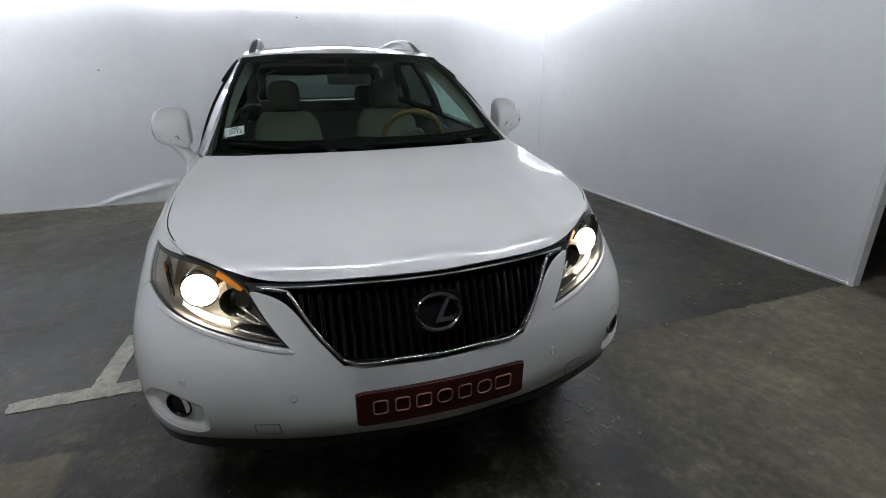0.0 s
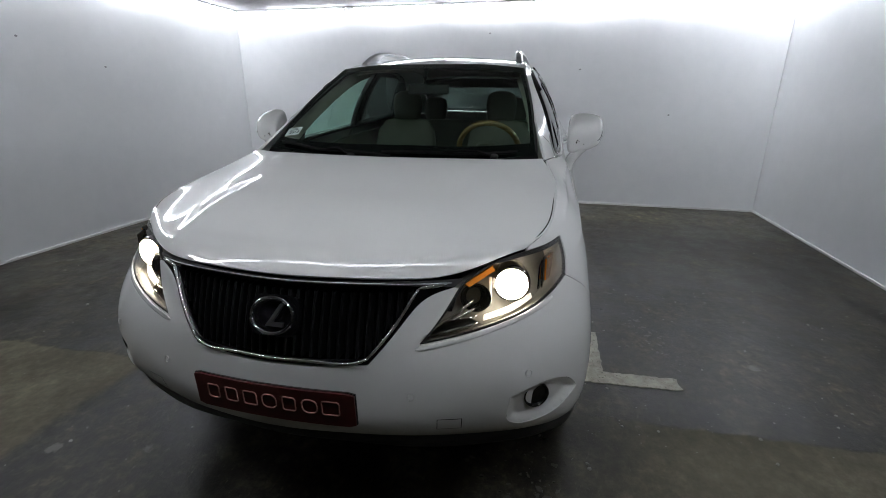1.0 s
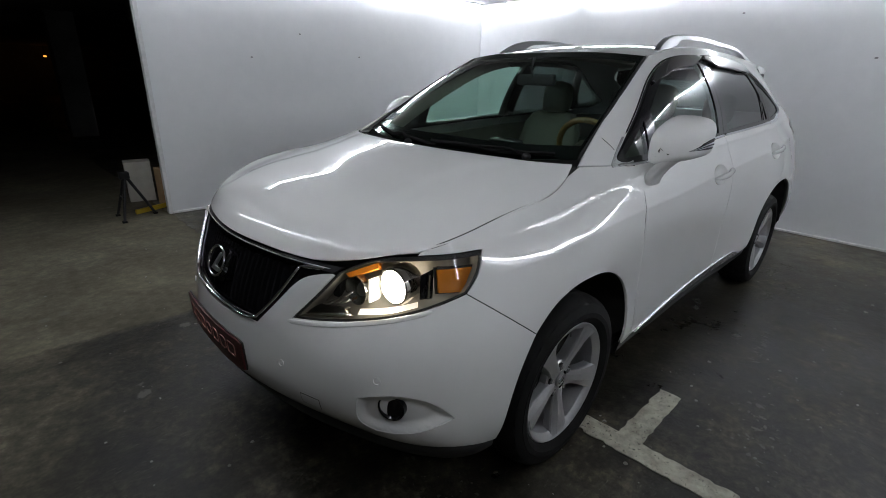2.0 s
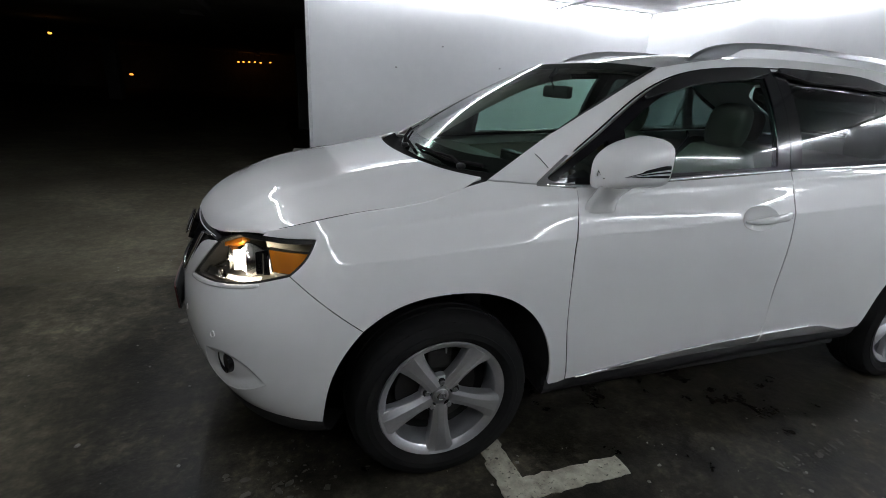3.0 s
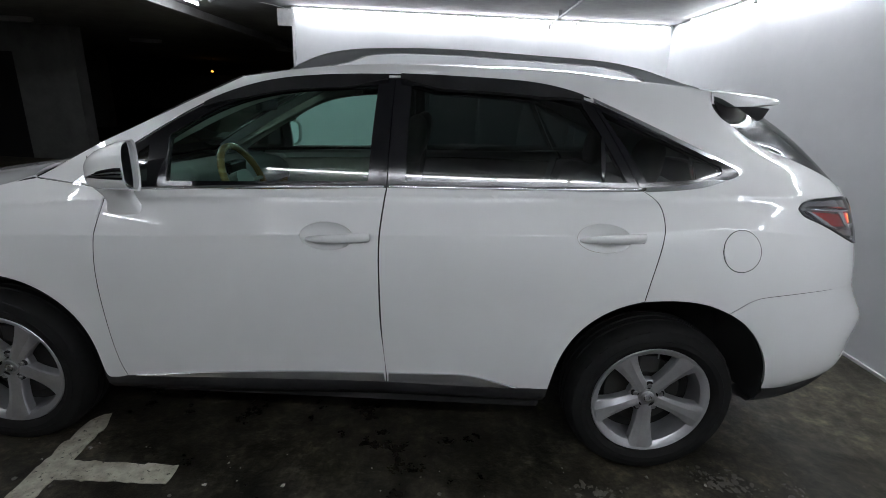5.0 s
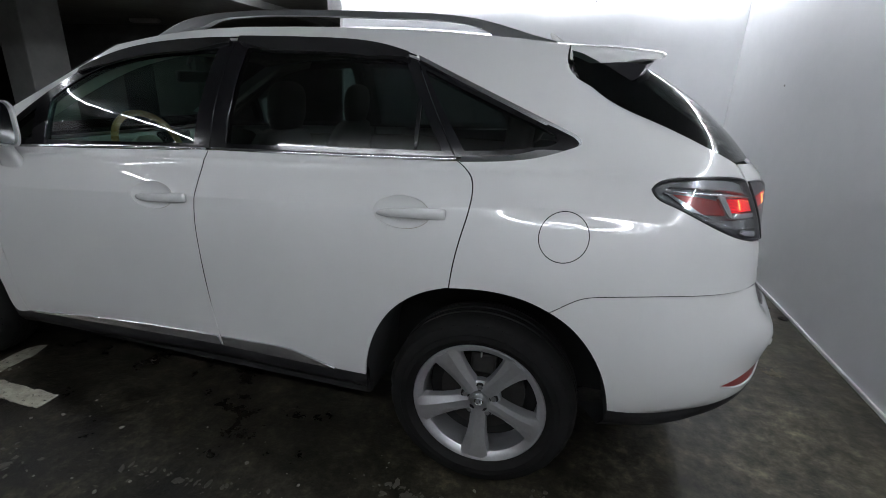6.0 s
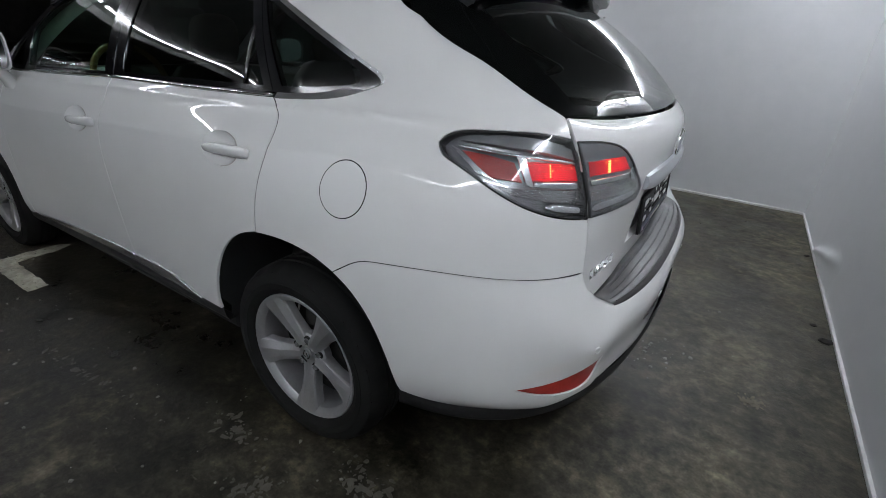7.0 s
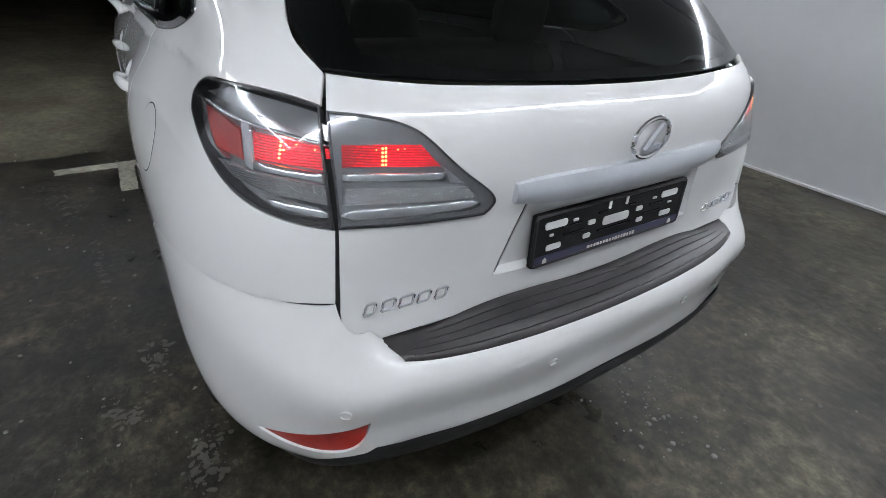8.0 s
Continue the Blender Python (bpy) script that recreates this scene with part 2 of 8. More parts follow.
class Loft:
    """A smooth surface through section curves: sections[i][j] = (x, y, z)."""

    def __init__(self, sections, outward=(0, 0, 0.7)):
        self.p = np.array(sections, float)
        du = np.linalg.norm(np.diff(self.p, axis=0), axis=2).mean(1)
        dv = np.linalg.norm(np.diff(self.p, axis=1), axis=2).mean(0)
        self.u = np.concatenate([[0], np.cumsum(du)])
        self.v = np.concatenate([[0], np.cumsum(dv)])
        gu, gv = np.meshgrid(np.linspace(0, self.u[-1], 180), np.linspace(0, self.v[-1], 70), indexing="ij")
        self.guv = np.stack([gu.ravel(), gv.ravel()], 1)
        self.flip = 1.0
        self.ridges = []
        self.steps = []
        self.gp = self.at(self.guv)
        n = self.normal(self.guv)
        if np.sum(n * (self.gp - np.array(outward))) < 0:
            self.flip = -1.0

    def at(self, uv):
        wu, wv = spline_weights(self.u, uv[:, 0]), spline_weights(self.v, uv[:, 1])
        p = np.einsum("pj,pjk->pk", wv, np.einsum("pi,ijk->pjk", wu, self.p))
        for line, high, wide in self.ridges:
            x, z = np.array(line).T
            at = np.interp(p[:, 0], x, z)
            fade = np.clip((p[:, 0] - x[0]) / 0.3, 0, 1) * np.clip((x[-1] - p[:, 0]) / 0.3, 0, 1)
            dz = p[:, 2] - at
            p[:, 1] += np.sign(p[:, 1]) * high * fade * np.exp(-1.15 * np.sqrt((dz / wide) ** 2 + 0.012))
        for line, high, wide in self.steps:
            x, y = np.array(line).T
            f = np.clip((np.interp(p[:, 0], x, y) - np.abs(p[:, 1])) / wide + 0.5, 0, 1)
            fade = np.clip((p[:, 0] - x[0]) / 0.12, 0, 1) * np.clip((x[-1] - p[:, 0]) / 0.2, 0, 1)
            p[:, 2] += high * fade * f * f * (3 - 2 * f)
        return p

    def normal(self, uv, e=0.002):
        du, dv = np.array([e, 0]), np.array([0, e])
        n = np.cross(self.at(uv + du) - self.at(uv - du), self.at(uv + dv) - self.at(uv - dv))
        return self.flip * n / (np.linalg.norm(n, axis=1, keepdims=True) + 1e-12)

    def find(self, pts):
        """The surface's own coordinates nearest to points; a coordinate that is nan does not count."""
        pts = np.asarray(pts, float)
        w = (~np.isnan(pts)).astype(float)
        q = np.nan_to_num(pts)
        uv = np.empty((len(q), 2))
        for i in range(len(q)):
            uv[i] = self.guv[np.argmin((((self.gp - q[i]) * w[i]) ** 2).sum(1))]
        e = 1e-3
        top = np.array([self.u[-1], self.v[-1]])
        for _ in range(8):
            base = self.at(uv)
            du = (self.at(uv + [e, 0]) - self.at(uv - [e, 0])) / (2 * e) * w
            dv = (self.at(uv + [0, e]) - self.at(uv - [0, e])) / (2 * e) * w
            r = (q - base) * w
            a, b, c = (du * du).sum(1) + 1e-6, (du * dv).sum(1), (dv * dv).sum(1) + 1e-6
            f, g = (du * r).sum(1), (dv * r).sum(1)
            det = a * c - b * b + 1e-9
            step = np.stack([(c * f - b * g) / det, (a * g - b * f) / det], 1)
            uv = np.clip(uv + np.clip(step, -0.05, 0.05), 0, top)
        return uv

    def point(self, *p):
        """The surface point and normal nearest to p."""
        uv = self.find([p])
        return Vector(self.at(uv)[0]), Vector(self.normal(uv)[0])


def inside(poly, pts):
    x, y = pts[:, 0], pts[:, 1]
    hit = np.zeros(len(pts), bool)
    for (x0, y0), (x1, y1) in zip(poly, np.roll(poly, -1, 0)):
        hit ^= ((y0 > y) != (y1 > y)) & (x < (x1 - x0) * (y - y0) / (y1 - y0 + 1e-15) + x0)
    return hit


def shrink(poly, by):
    """Moves a closed outline inwards."""
    area = np.sum(poly[:, 0] * np.roll(poly[:, 1], -1) - np.roll(poly[:, 0], -1) * poly[:, 1])
    d = np.roll(poly, -1, 0) - poly
    d /= np.linalg.norm(d, axis=1, keepdims=True) + 1e-12
    n = np.stack([-d[:, 1], d[:, 0]], 1) * (1 if area > 0 else -1)
    n = n + np.roll(n, 1, 0)
    n /= np.maximum(np.linalg.norm(n, axis=1, keepdims=True), 0.8)
    return poly + n * by


def trace(loft, segments, spacing=0.012):
    """A closed outline on a loft, from smooth segments that meet in corners."""
    pts = []
    for s in segments:
        c = curve_through([[float("nan") if q is None else q for q in p] for p in s], spacing)
        pts.append(c[:-1])
    uv = loft.find(np.concatenate(pts))
    keep = [0]
    for i in range(1, len(uv)):
        if np.linalg.norm(uv[i] - uv[keep[-1]]) > spacing * 0.25:
            keep.append(i)
    if np.linalg.norm(uv[keep[-1]] - uv[keep[0]]) < spacing * 0.4:
        keep.pop()
    return uv[keep]


def panel(name, loft, segments, mat, parent, label="", gap=0.002, depth=0.012, step=0.025, lift=0.0, holes=(), mirror=False,
          spacing=0.012, closed_back=False, rim=0.0, dish=0.0, dish_wide=0.03, refine=0.0):
    """A sheet cut out of a loft, with rolled-in edges; mirror gives it a twin across the car's middle.
    rim leaves only a band along the outline, dish sinks the middle, refine adds points along the creases near that y."""
    from mathutils.geometry import delaunay_2d_cdt
    outer = shrink(trace(loft, segments, spacing), gap)
    inner = [shrink(trace(loft, h, spacing), -gap) for h in holes]
    if rim:
        inner.append(shrink(outer, rim))
    step_u, step_v = step if isinstance(step, tuple) else (step, step)
    step = min(step_u, step_v)
    lo, hi = outer.min(0), outer.max(0)
    gx, gy = np.meshgrid(np.arange(lo[0] + step_u / 2, hi[0], step_u), np.arange(lo[1] + step_v / 2, hi[1], step_v), indexing="ij")
    grid = np.stack([gx.ravel(), gy.ravel()], 1)
    grid = grid[inside(outer, grid)]
    extra = []
    for line, _, _ in loft.ridges if refine else ():
        x, z = np.array(line).T
        for off in (-0.036, -0.029, -0.022, -0.016, -0.011, -0.006, 0.0, 0.006, 0.011, 0.016, 0.022, 0.029, 0.036):
            at = np.arange(x[0], x[-1], 0.02)
            extra.append(np.stack([at, np.full(len(at), refine), np.interp(at, x, z) + off], 1))
    if extra:
        more = loft.find(np.concatenate(extra))
        more = more[inside(outer, more)]
        gap_to = np.array([((more - g) ** 2).sum(1).min() for g in grid])
        grid = np.concatenate([grid[gap_to > 0.008 ** 2], more])
    edge = np.concatenate([outer, *inner])
    for h in inner:
        grid = grid[~inside(h, grid)]
    if len(grid):
        near = np.array([((edge - g) ** 2).sum(1).min() for g in grid])
        grid = grid[near > (min(step, 0.02) * 0.3) ** 2]
    loops, at = [], 0
    for lp in (outer, *inner):
        loops.append(list(range(at, at + len(lp))))
        at += len(lp)
    every = np.concatenate([edge, grid])
    edges = [(lp[i], lp[(i + 1) % len(lp)]) for lp in loops for i in range(len(lp))]
    cv, _, cf, *_ = delaunay_2d_cdt([Vector(map(float, p)) for p in every], edges, [], 0, 1e-7)
    uv = np.array([tuple(p) for p in cv])
    tri = np.array([tuple(f) for f in cf if len(f) == 3])
    mid = uv[tri].mean(1)
    ok = inside(outer, mid)
    for h in inner:
        ok &= ~inside(h, mid)
    tri = tri[ok]
    pos, nor = loft.at(uv), loft.normal(uv)
    pos = pos + nor * lift
    if dish:
        far = np.sqrt(np.array([((edge - g) ** 2).sum(1).min() for g in uv]))
        f = np.clip(far / dish_wide, 0, 1)
        pos = pos - nor * (dish * f * f * (3 - 2 * f))[:, None]
    fn = np.cross(pos[tri[:, 1]] - pos[tri[:, 0]], pos[tri[:, 2]] - pos[tri[:, 0]])
    wrong = (fn * nor[tri[:, 0]]).sum(1) < 0
    tri[wrong] = tri[wrong][:, ::-1]
    verts, normals, faces = [pos], [nor], [tuple(f) for f in tri]
    at = len(pos)
    for lp_uv in (outer, *inner):
        p, n = loft.at(lp_uv), loft.normal(lp_uv)
        p = p + n * lift
        t = np.roll(p, -1, 0) - np.roll(p, 1, 0)
        side = np.cross(t, n)
        side /= np.linalg.norm(side, axis=1, keepdims=True) + 1e-12
        k = len(p)
        c = p.mean(0)
        sign = 1 if np.sum(side * (p - c)) > 0 else -1
        if lp_uv is not outer:
            sign = -sign
        verts += [p, p - n * depth]
        normals += [side * sign * 0.8 + n * 0.6, side * sign]
        for i in range(k):
            j = (i + 1) % k
            f = (at + i, at + j, at + k + j, at + k + i)
            faces.append(f if sign < 0 else f[::-1])
        at += 2 * k
    if closed_back:
        base = at
        verts.append(pos - nor * depth)
        normals.append(-nor)
        faces += [tuple(base + i for i in f[::-1]) for f in tri]
    verts, normals = np.concatenate(verts), np.concatenate(normals)
    normals /= np.linalg.norm(normals, axis=1, keepdims=True) + 1e-12
    both = parent if isinstance(parent, (list, tuple)) else [parent, parent]
    if dish:
        normals = None
    obs = [link_mesh(name, verts, faces, mat, both[0], label, True, normals)]
    if mirror:
        flip = np.array([1, -1, 1])
        obs.append(link_mesh(name, verts * flip, [f[::-1] for f in faces], mat, both[1], label, True, normals * flip))
    return obs


def surface_strip(name, loft, line, width, mat, parent, lift=0.004, thick=0.006, label="", mirror=False, taper=True):
    """A raised strip that follows a line on a loft."""
    uv = loft.find(curve_through([[float("nan") if q is None else q for q in p] for p in line], 0.02))
    p, n = loft.at(uv), loft.normal(uv)
    t = np.gradient(p, axis=0)
    s = np.cross(t, n)
    s /= np.linalg.norm(s, axis=1, keepdims=True) + 1e-12
    k = len(p)
    w = np.full(k, width / 2)
    if taper:
        w[0] = w[-1] = width * 0.2
    prof = [(-1, -0.4), (-1, 0.5), (-0.6, 1), (0.6, 1), (1, 0.5), (1, -0.4)]
    verts, faces = [], []
    for i in range(k):
        for a, b in prof:
            verts.append(p[i] + s[i] * a * w[i] + n[i] * (lift + b * thick))
    q = len(prof)
    for i in range(k - 1):
        for j in range(q - 1):
            faces.append((i * q + j, i * q + j + 1, (i + 1) * q + j + 1, (i + 1) * q + j))
    faces += [tuple(range(q))[::-1], tuple((k - 1) * q + j for j in range(q))]
    both = parent if isinstance(parent, (list, tuple)) else [parent, parent]
    out = [link_mesh(name, verts, faces, mat, both[0], label, True)]
    if mirror:
        out.append(link_mesh(name, np.array(verts) * [1, -1, 1], [f[::-1] for f in faces], mat, both[1], label, True))
    for o in out:
        bm = bmesh.new()
        bm.from_mesh(o.data)
        bmesh.ops.recalc_face_normals(bm, faces=bm.faces)
        bm.to_mesh(o.data)
        bm.free()
    return out


# ---- the garage ----
CEIL = 2.57
BACK, RIGHT, LEFT = -3.25, -3.85, 3.39
END_R, END_L = 1.54, 1.42


def floor_material():
    """Worn concrete: a dark oily coat in the bay, bare and paler outside it."""
    m = material("worn_concrete", (0.1, 0.1, 0.1), 0.5, 0.0, Specular_IOR_Level=0.23)
    b = m.node_tree.nodes["Principled BSDF"]
    co = add_node(m, "ShaderNodeTexCoord")
    sep = add_node(m, "ShaderNodeSeparateXYZ")
    wire(m, co.outputs["Object"], sep.inputs[0])

    def math_node(op, a, c, clamp=False):
        n = add_node(m, "ShaderNodeMath")
        n.operation, n.use_clamp = op, clamp
        for s, val in zip(n.inputs, (a, c)):
            if isinstance(val, bpy.types.NodeSocket):
                wire(m, val, s)
            else:
                s.default_value = val
        return n.outputs[0]

    fine = noise_node(m, 30.0, 9.0, 0.74).outputs["Fac"]
    clump = noise_node(m, 13.0, 7.0, 0.72).outputs["Fac"]
    mid = noise_node(m, 5.5, 6.0, 0.65).outputs["Fac"]
    broad = noise_node(m, 0.9, 4.0, 0.55).outputs["Fac"]
    wob = math_node("MULTIPLY", math_node("SUBTRACT", mid, 0.5), 0.10)
    wob2 = math_node("MULTIPLY", math_node("SUBTRACT", broad, 0.5), 0.9)
    skew = math_node("MULTIPLY", sep.outputs["Y"], 0.022)
    bare_x = math_node("MULTIPLY", math_node("SUBTRACT", math_node("ADD", math_node("ADD", sep.outputs["X"], wob), skew), 1.468), 45.0, True)
    low_y = math_node("MULTIPLY", math_node("SUBTRACT", math_node("MULTIPLY", math_node("ADD", sep.outputs["Y"], wob), -1.0), 1.335), 16.0, True)
    high_y = math_node("MULTIPLY", math_node("SUBTRACT", math_node("ADD", sep.outputs["Y"], math_node("MULTIPLY", wob2, 0.7)), 0.78), 1.5, True)
    bare_y = math_node("MAXIMUM", low_y, high_y)
    far_x = math_node("MULTIPLY", math_node("SUBTRACT", math_node("ADD", sep.outputs["X"], wob2), 2.55), 2.0, True)
    strip = math_node("MULTIPLY", math_node("SUBTRACT", 1.0, math_node("MAXIMUM", bare_y, math_node("MULTIPLY", far_x, 0.55))), 1.0)
    bare = math_node("MULTIPLY", bare_x, math_node("SUBTRACT", 1.0, strip))
    dusty = bare
    # walls' reflection on the floor at back and right painted as paler concrete
    rear = math_node("MULTIPLY", math_node("SUBTRACT", math_node("MULTIPLY", math_node("ADD", sep.outputs["X"], wob2), -1.0), 1.75), 1.3, True)
    aside = math_node("MULTIPLY", math_node("SUBTRACT", math_node("MULTIPLY", math_node("ADD", sep.outputs["Y"], wob2), -1.0), 2.1), 0.8, True)
    bare = math_node("MAXIMUM", bare, math_node("MAXIMUM", math_node("MULTIPLY", rear, 0.40), math_node("MULTIPLY", aside, 0.25)))
    dark = ramp_node(m, mix_node(m, 0.55, fine, mid), [(0.38, (0.0075, 0.0067, 0.0048)), (0.49, (0.0205, 0.0183, 0.0134)), (0.62, (0.056, 0.0505, 0.0377))])
    pale = ramp_node(m, mix_node(m, 0.6, fine, broad), [(0.36, (0.088, 0.080, 0.057)), (0.5, (0.116, 0.106, 0.078)), (0.64, (0.146, 0.134, 0.101))])
    col = mix_node(m, bare, dark.outputs["Color"], pale.outputs["Color"])
    stain = ramp_node(m, noise_node(m, 1.7, 7.0, 0.7).outputs["Fac"], [(0.36, (0.42, 0.42, 0.42)), (0.50, (0.95, 0.95, 0.95)), (0.64, (1.75, 1.70, 1.60))])
    even = math_node("SUBTRACT", 1.0, math_node("MULTIPLY", dusty, 0.65))
    col = mix_node(m, even, col, stain.outputs["Color"], "MULTIPLY")
    lumps = ramp_node(m, clump, [(0.36, (0.36, 0.36, 0.35)), (0.50, (0.98, 0.98, 0.98)), (0.66, (2.2, 2.14, 2.0))])
    rugged = math_node("MULTIPLY", even, math_node("MULTIPLY", broad, 1.35))
    col = mix_node(m, rugged, col, lumps.outputs["Color"], "MULTIPLY")
    # scuffed, flaking spots
    vor = add_node(m, "ShaderNodeTexVoronoi", Scale=3.2, Randomness=1.0)
    wire(m, co.outputs["Object"], vor.inputs["Vector"])
    near = math_node("SUBTRACT", 0.115, math_node("ADD", vor.outputs["Distance"], math_node("MULTIPLY", math_node("SUBTRACT", fine, 0.5), 0.30)))
    spot = math_node("MULTIPLY", near, 30.0, True)
    keep = math_node("MULTIPLY", spot, ramp_node(m, noise_node(m, 0.6, 2.0).outputs["Fac"], [(0.48, (0, 0, 0)), (0.60, (1, 1, 1))]).outputs["Color"])
    col = mix_node(m, math_node("MULTIPLY", keep, 0.6), col, (0.17, 0.165, 0.14))
    streak = noise_node(m, 16.0, 5.0, 0.7, (1.0, 3.2, 1.0)).outputs["Fac"]
    thin = ramp_node(m, streak, [(0.60, (0, 0, 0)), (0.70, (1, 1, 1))])
    where = ramp_node(m, noise_node(m, 1.3, 2.0).outputs["Fac"], [(0.42, (0.1, 0.1, 0.1)), (0.62, (0.8, 0.8, 0.8))])
    col = mix_node(m, math_node("MULTIPLY", math_node("MULTIPLY", thin.outputs["Color"], where.outputs["Color"]), even), col, (0.125, 0.117, 0.094))
    # damp and the shade round the car painted into the floor, in uneven lobes
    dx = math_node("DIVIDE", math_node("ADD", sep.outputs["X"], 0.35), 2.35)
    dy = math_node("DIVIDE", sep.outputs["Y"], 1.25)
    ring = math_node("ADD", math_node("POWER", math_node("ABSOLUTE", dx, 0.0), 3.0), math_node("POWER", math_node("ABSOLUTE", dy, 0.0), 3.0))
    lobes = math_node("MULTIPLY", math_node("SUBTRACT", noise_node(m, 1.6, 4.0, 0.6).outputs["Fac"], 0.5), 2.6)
    wet_shade = math_node("MULTIPLY", math_node("SUBTRACT", 1.05, math_node("ADD", ring, lobes)), 2.2, True)
    col = mix_node(m, math_node("MULTIPLY", wet_shade, 0.32), col, mix_node(m, 1.0, col, (0.28, 0.27, 0.25), "MULTIPLY"))
    wire(m, col, b.inputs["Base Color"])
    rough = ramp_node(m, mix_node(m, 0.5, mid, broad), [(0.40, (0.31, 0.31, 0.31)), (0.62, (0.60, 0.60, 0.60))])
    dry = mix_node(m, dusty, rough.outputs["Color"], (0.75, 0.75, 0.75))
    wire(m, mix_node(m, math_node("MULTIPLY", wet_shade, 0.6), dry, (0.22, 0.22, 0.22)), b.inputs["Roughness"])
    rise = mix_node(m, 0.65, fine, clump)
    bump_into(m, math_node("MULTIPLY", rise, even), 0.45, 0.011)
    wire(m, math_node("SUBTRACT", 0.23, math_node("MULTIPLY", dusty, 0.16)), b.inputs["Specular IOR Level"])
    return m


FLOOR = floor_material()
WALL = varied(material("white_wall_sheet", (0.74, 0.75, 0.77), 0.55), (0.77, 0.785, 0.80), (0.82, 0.83, 0.845), 7.0, 0.42, 0.6, 0.22, 0.004)
TRIMW = varied(material("white_trim", (0.75, 0.75, 0.76), 0.5), (0.6, 0.6, 0.6), (0.8, 0.8, 0.8), 18.0)
CONCRETE = varied(material("grey_concrete", (0.32, 0.32, 0.31), 0.85), (0.25, 0.25, 0.245), (0.38, 0.38, 0.37), 6.0, 0.8, 0.95, 0.4, 0.004)
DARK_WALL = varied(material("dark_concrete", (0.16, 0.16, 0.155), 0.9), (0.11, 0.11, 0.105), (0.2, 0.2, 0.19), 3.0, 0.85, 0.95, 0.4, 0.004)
LINE = varied(material("worn_white_marking", (0.5, 0.49, 0.44), 0.6), (0.16, 0.15, 0.118), (0.50, 0.48, 0.385), 20.0, 0.5, 0.75, 0.6, 0.006)
_worn = ramp_node(LINE, noise_node(LINE, 55.0, 6.0, 0.7).outputs["Fac"], [(0.34, (0, 0, 0)), (0.42, (1, 1, 1))])
_white = LINE.node_tree.nodes["Principled BSDF"].inputs["Base Color"].links[0].from_socket
wire(LINE, mix_node(LINE, _worn.outputs["Color"], (0.04, 0.036, 0.027), _white), LINE.node_tree.nodes["Principled BSDF"].inputs["Base Color"])
TUBE = glowing("lit_tube", (0.892, 0.928, 1.0), TUBE_POWER)
METAL = varied(material("dull_pipe_metal", (0.25, 0.25, 0.25), 0.5, 0.6), (0.18, 0.18, 0.18), (0.3, 0.3, 0.3), 20)


def setting(name, bm, mat, label="", parent=None):
    ob = part(name, bm, mat, parent, label)
    if parent is None:
        tagged(ob, kind="structure")
    return ob


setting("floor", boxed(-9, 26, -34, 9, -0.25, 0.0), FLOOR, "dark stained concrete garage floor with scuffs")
setting("ceiling", boxed(-9, 26, -34, 9, CEIL, CEIL + 0.25), CONCRETE, "low grey concrete garage ceiling")


def wavy_wall(name, along, start, stop, at, out, label):
    """A white sheet wall with slow waves and dents; out is the side that it faces."""
    n, k = 60, 26
    verts, faces = [], []
    for side in (0, 1):
        for i in range(n + 1):
            for j in range(k + 1):
                a = start + (stop - start) * i / n
                z = CEIL * j / k
                w = 0.006 * noise.noise((a * 1.3, z * 1.1, at)) + 0.0025 * noise.noise((a * 5.0, z * 3.5, at + 3)) if side == 0 else 0
                o = at + out * (w - 0.004) if side == 0 else at - out * 0.06
                verts.append((a, o, z) if along == "x" else (o, a, z))
    q = (n + 1) * (k + 1)
    for side in (0, 1):
        for i in range(n):
            for j in range(k):
                b = side * q + i * (k + 1) + j
                faces.append((b, b + 1, b + k + 2, b + k + 1))
    rim = [i * (k + 1) for i in range(n + 1)] + [n * (k + 1) + j for j in range(1, k + 1)] + \
          [i * (k + 1) + k for i in range(n - 1, -1, -1)] + [j for j in range(k - 1, 0, -1)]
    for a, b in zip(rim, rim[1:] + rim[:1]):
        faces.append((a, b, b + q, a + q))
    ob = link_mesh(name, verts, faces, WALL, None, label, True)
    bm = bmesh.new()
    bm.from_mesh(ob.data)
    bmesh.ops.recalc_face_normals(bm, faces=bm.faces)
    for e in bm.edges:
        if len(e.link_faces) == 2 and e.calc_face_angle(0) > 0.7:
            e.smooth = False
    bm.to_mesh(ob.data)
    bm.free()
    return tagged(ob, kind="structure")


wall_back = wavy_wall("wall_back", "y", RIGHT, LEFT, BACK, 1, "white sheet-covered wall behind the car")
wall_right = wavy_wall("wall_right", "x", BACK - 0.06, END_R, RIGHT, 1, "white partition wall with small dents")
wall_left = wavy_wall("wall_left", "x", BACK - 0.06, END_L, LEFT, -1, "white partition wall ending at the bay's mouth")

# strips along the foot of the walls, seams and end posts
setting("baseboard_back", boxed(BACK - 0.004, BACK + 0.012, RIGHT + 0.012, LEFT - 0.012, 0, 0.022, 0.003), TRIMW, "thin white strip at the wall's foot")
setting("baseboard_right", boxed(BACK, END_R, RIGHT - 0.004, RIGHT + 0.012, 0, 0.022, 0.003), TRIMW, "thin white strip at the wall's foot")
setting("baseboard_left", boxed(BACK, END_L, LEFT - 0.012, LEFT + 0.004, 0, 0.022, 0.003), TRIMW, "thin white strip at the wall's foot")
setting("trim_right", boxed(END_R - 0.005, END_R + 0.035, RIGHT - 0.07, RIGHT + 0.008, 0, CEIL, 0.004), TRIMW, "white edge profile closing the partition's end")
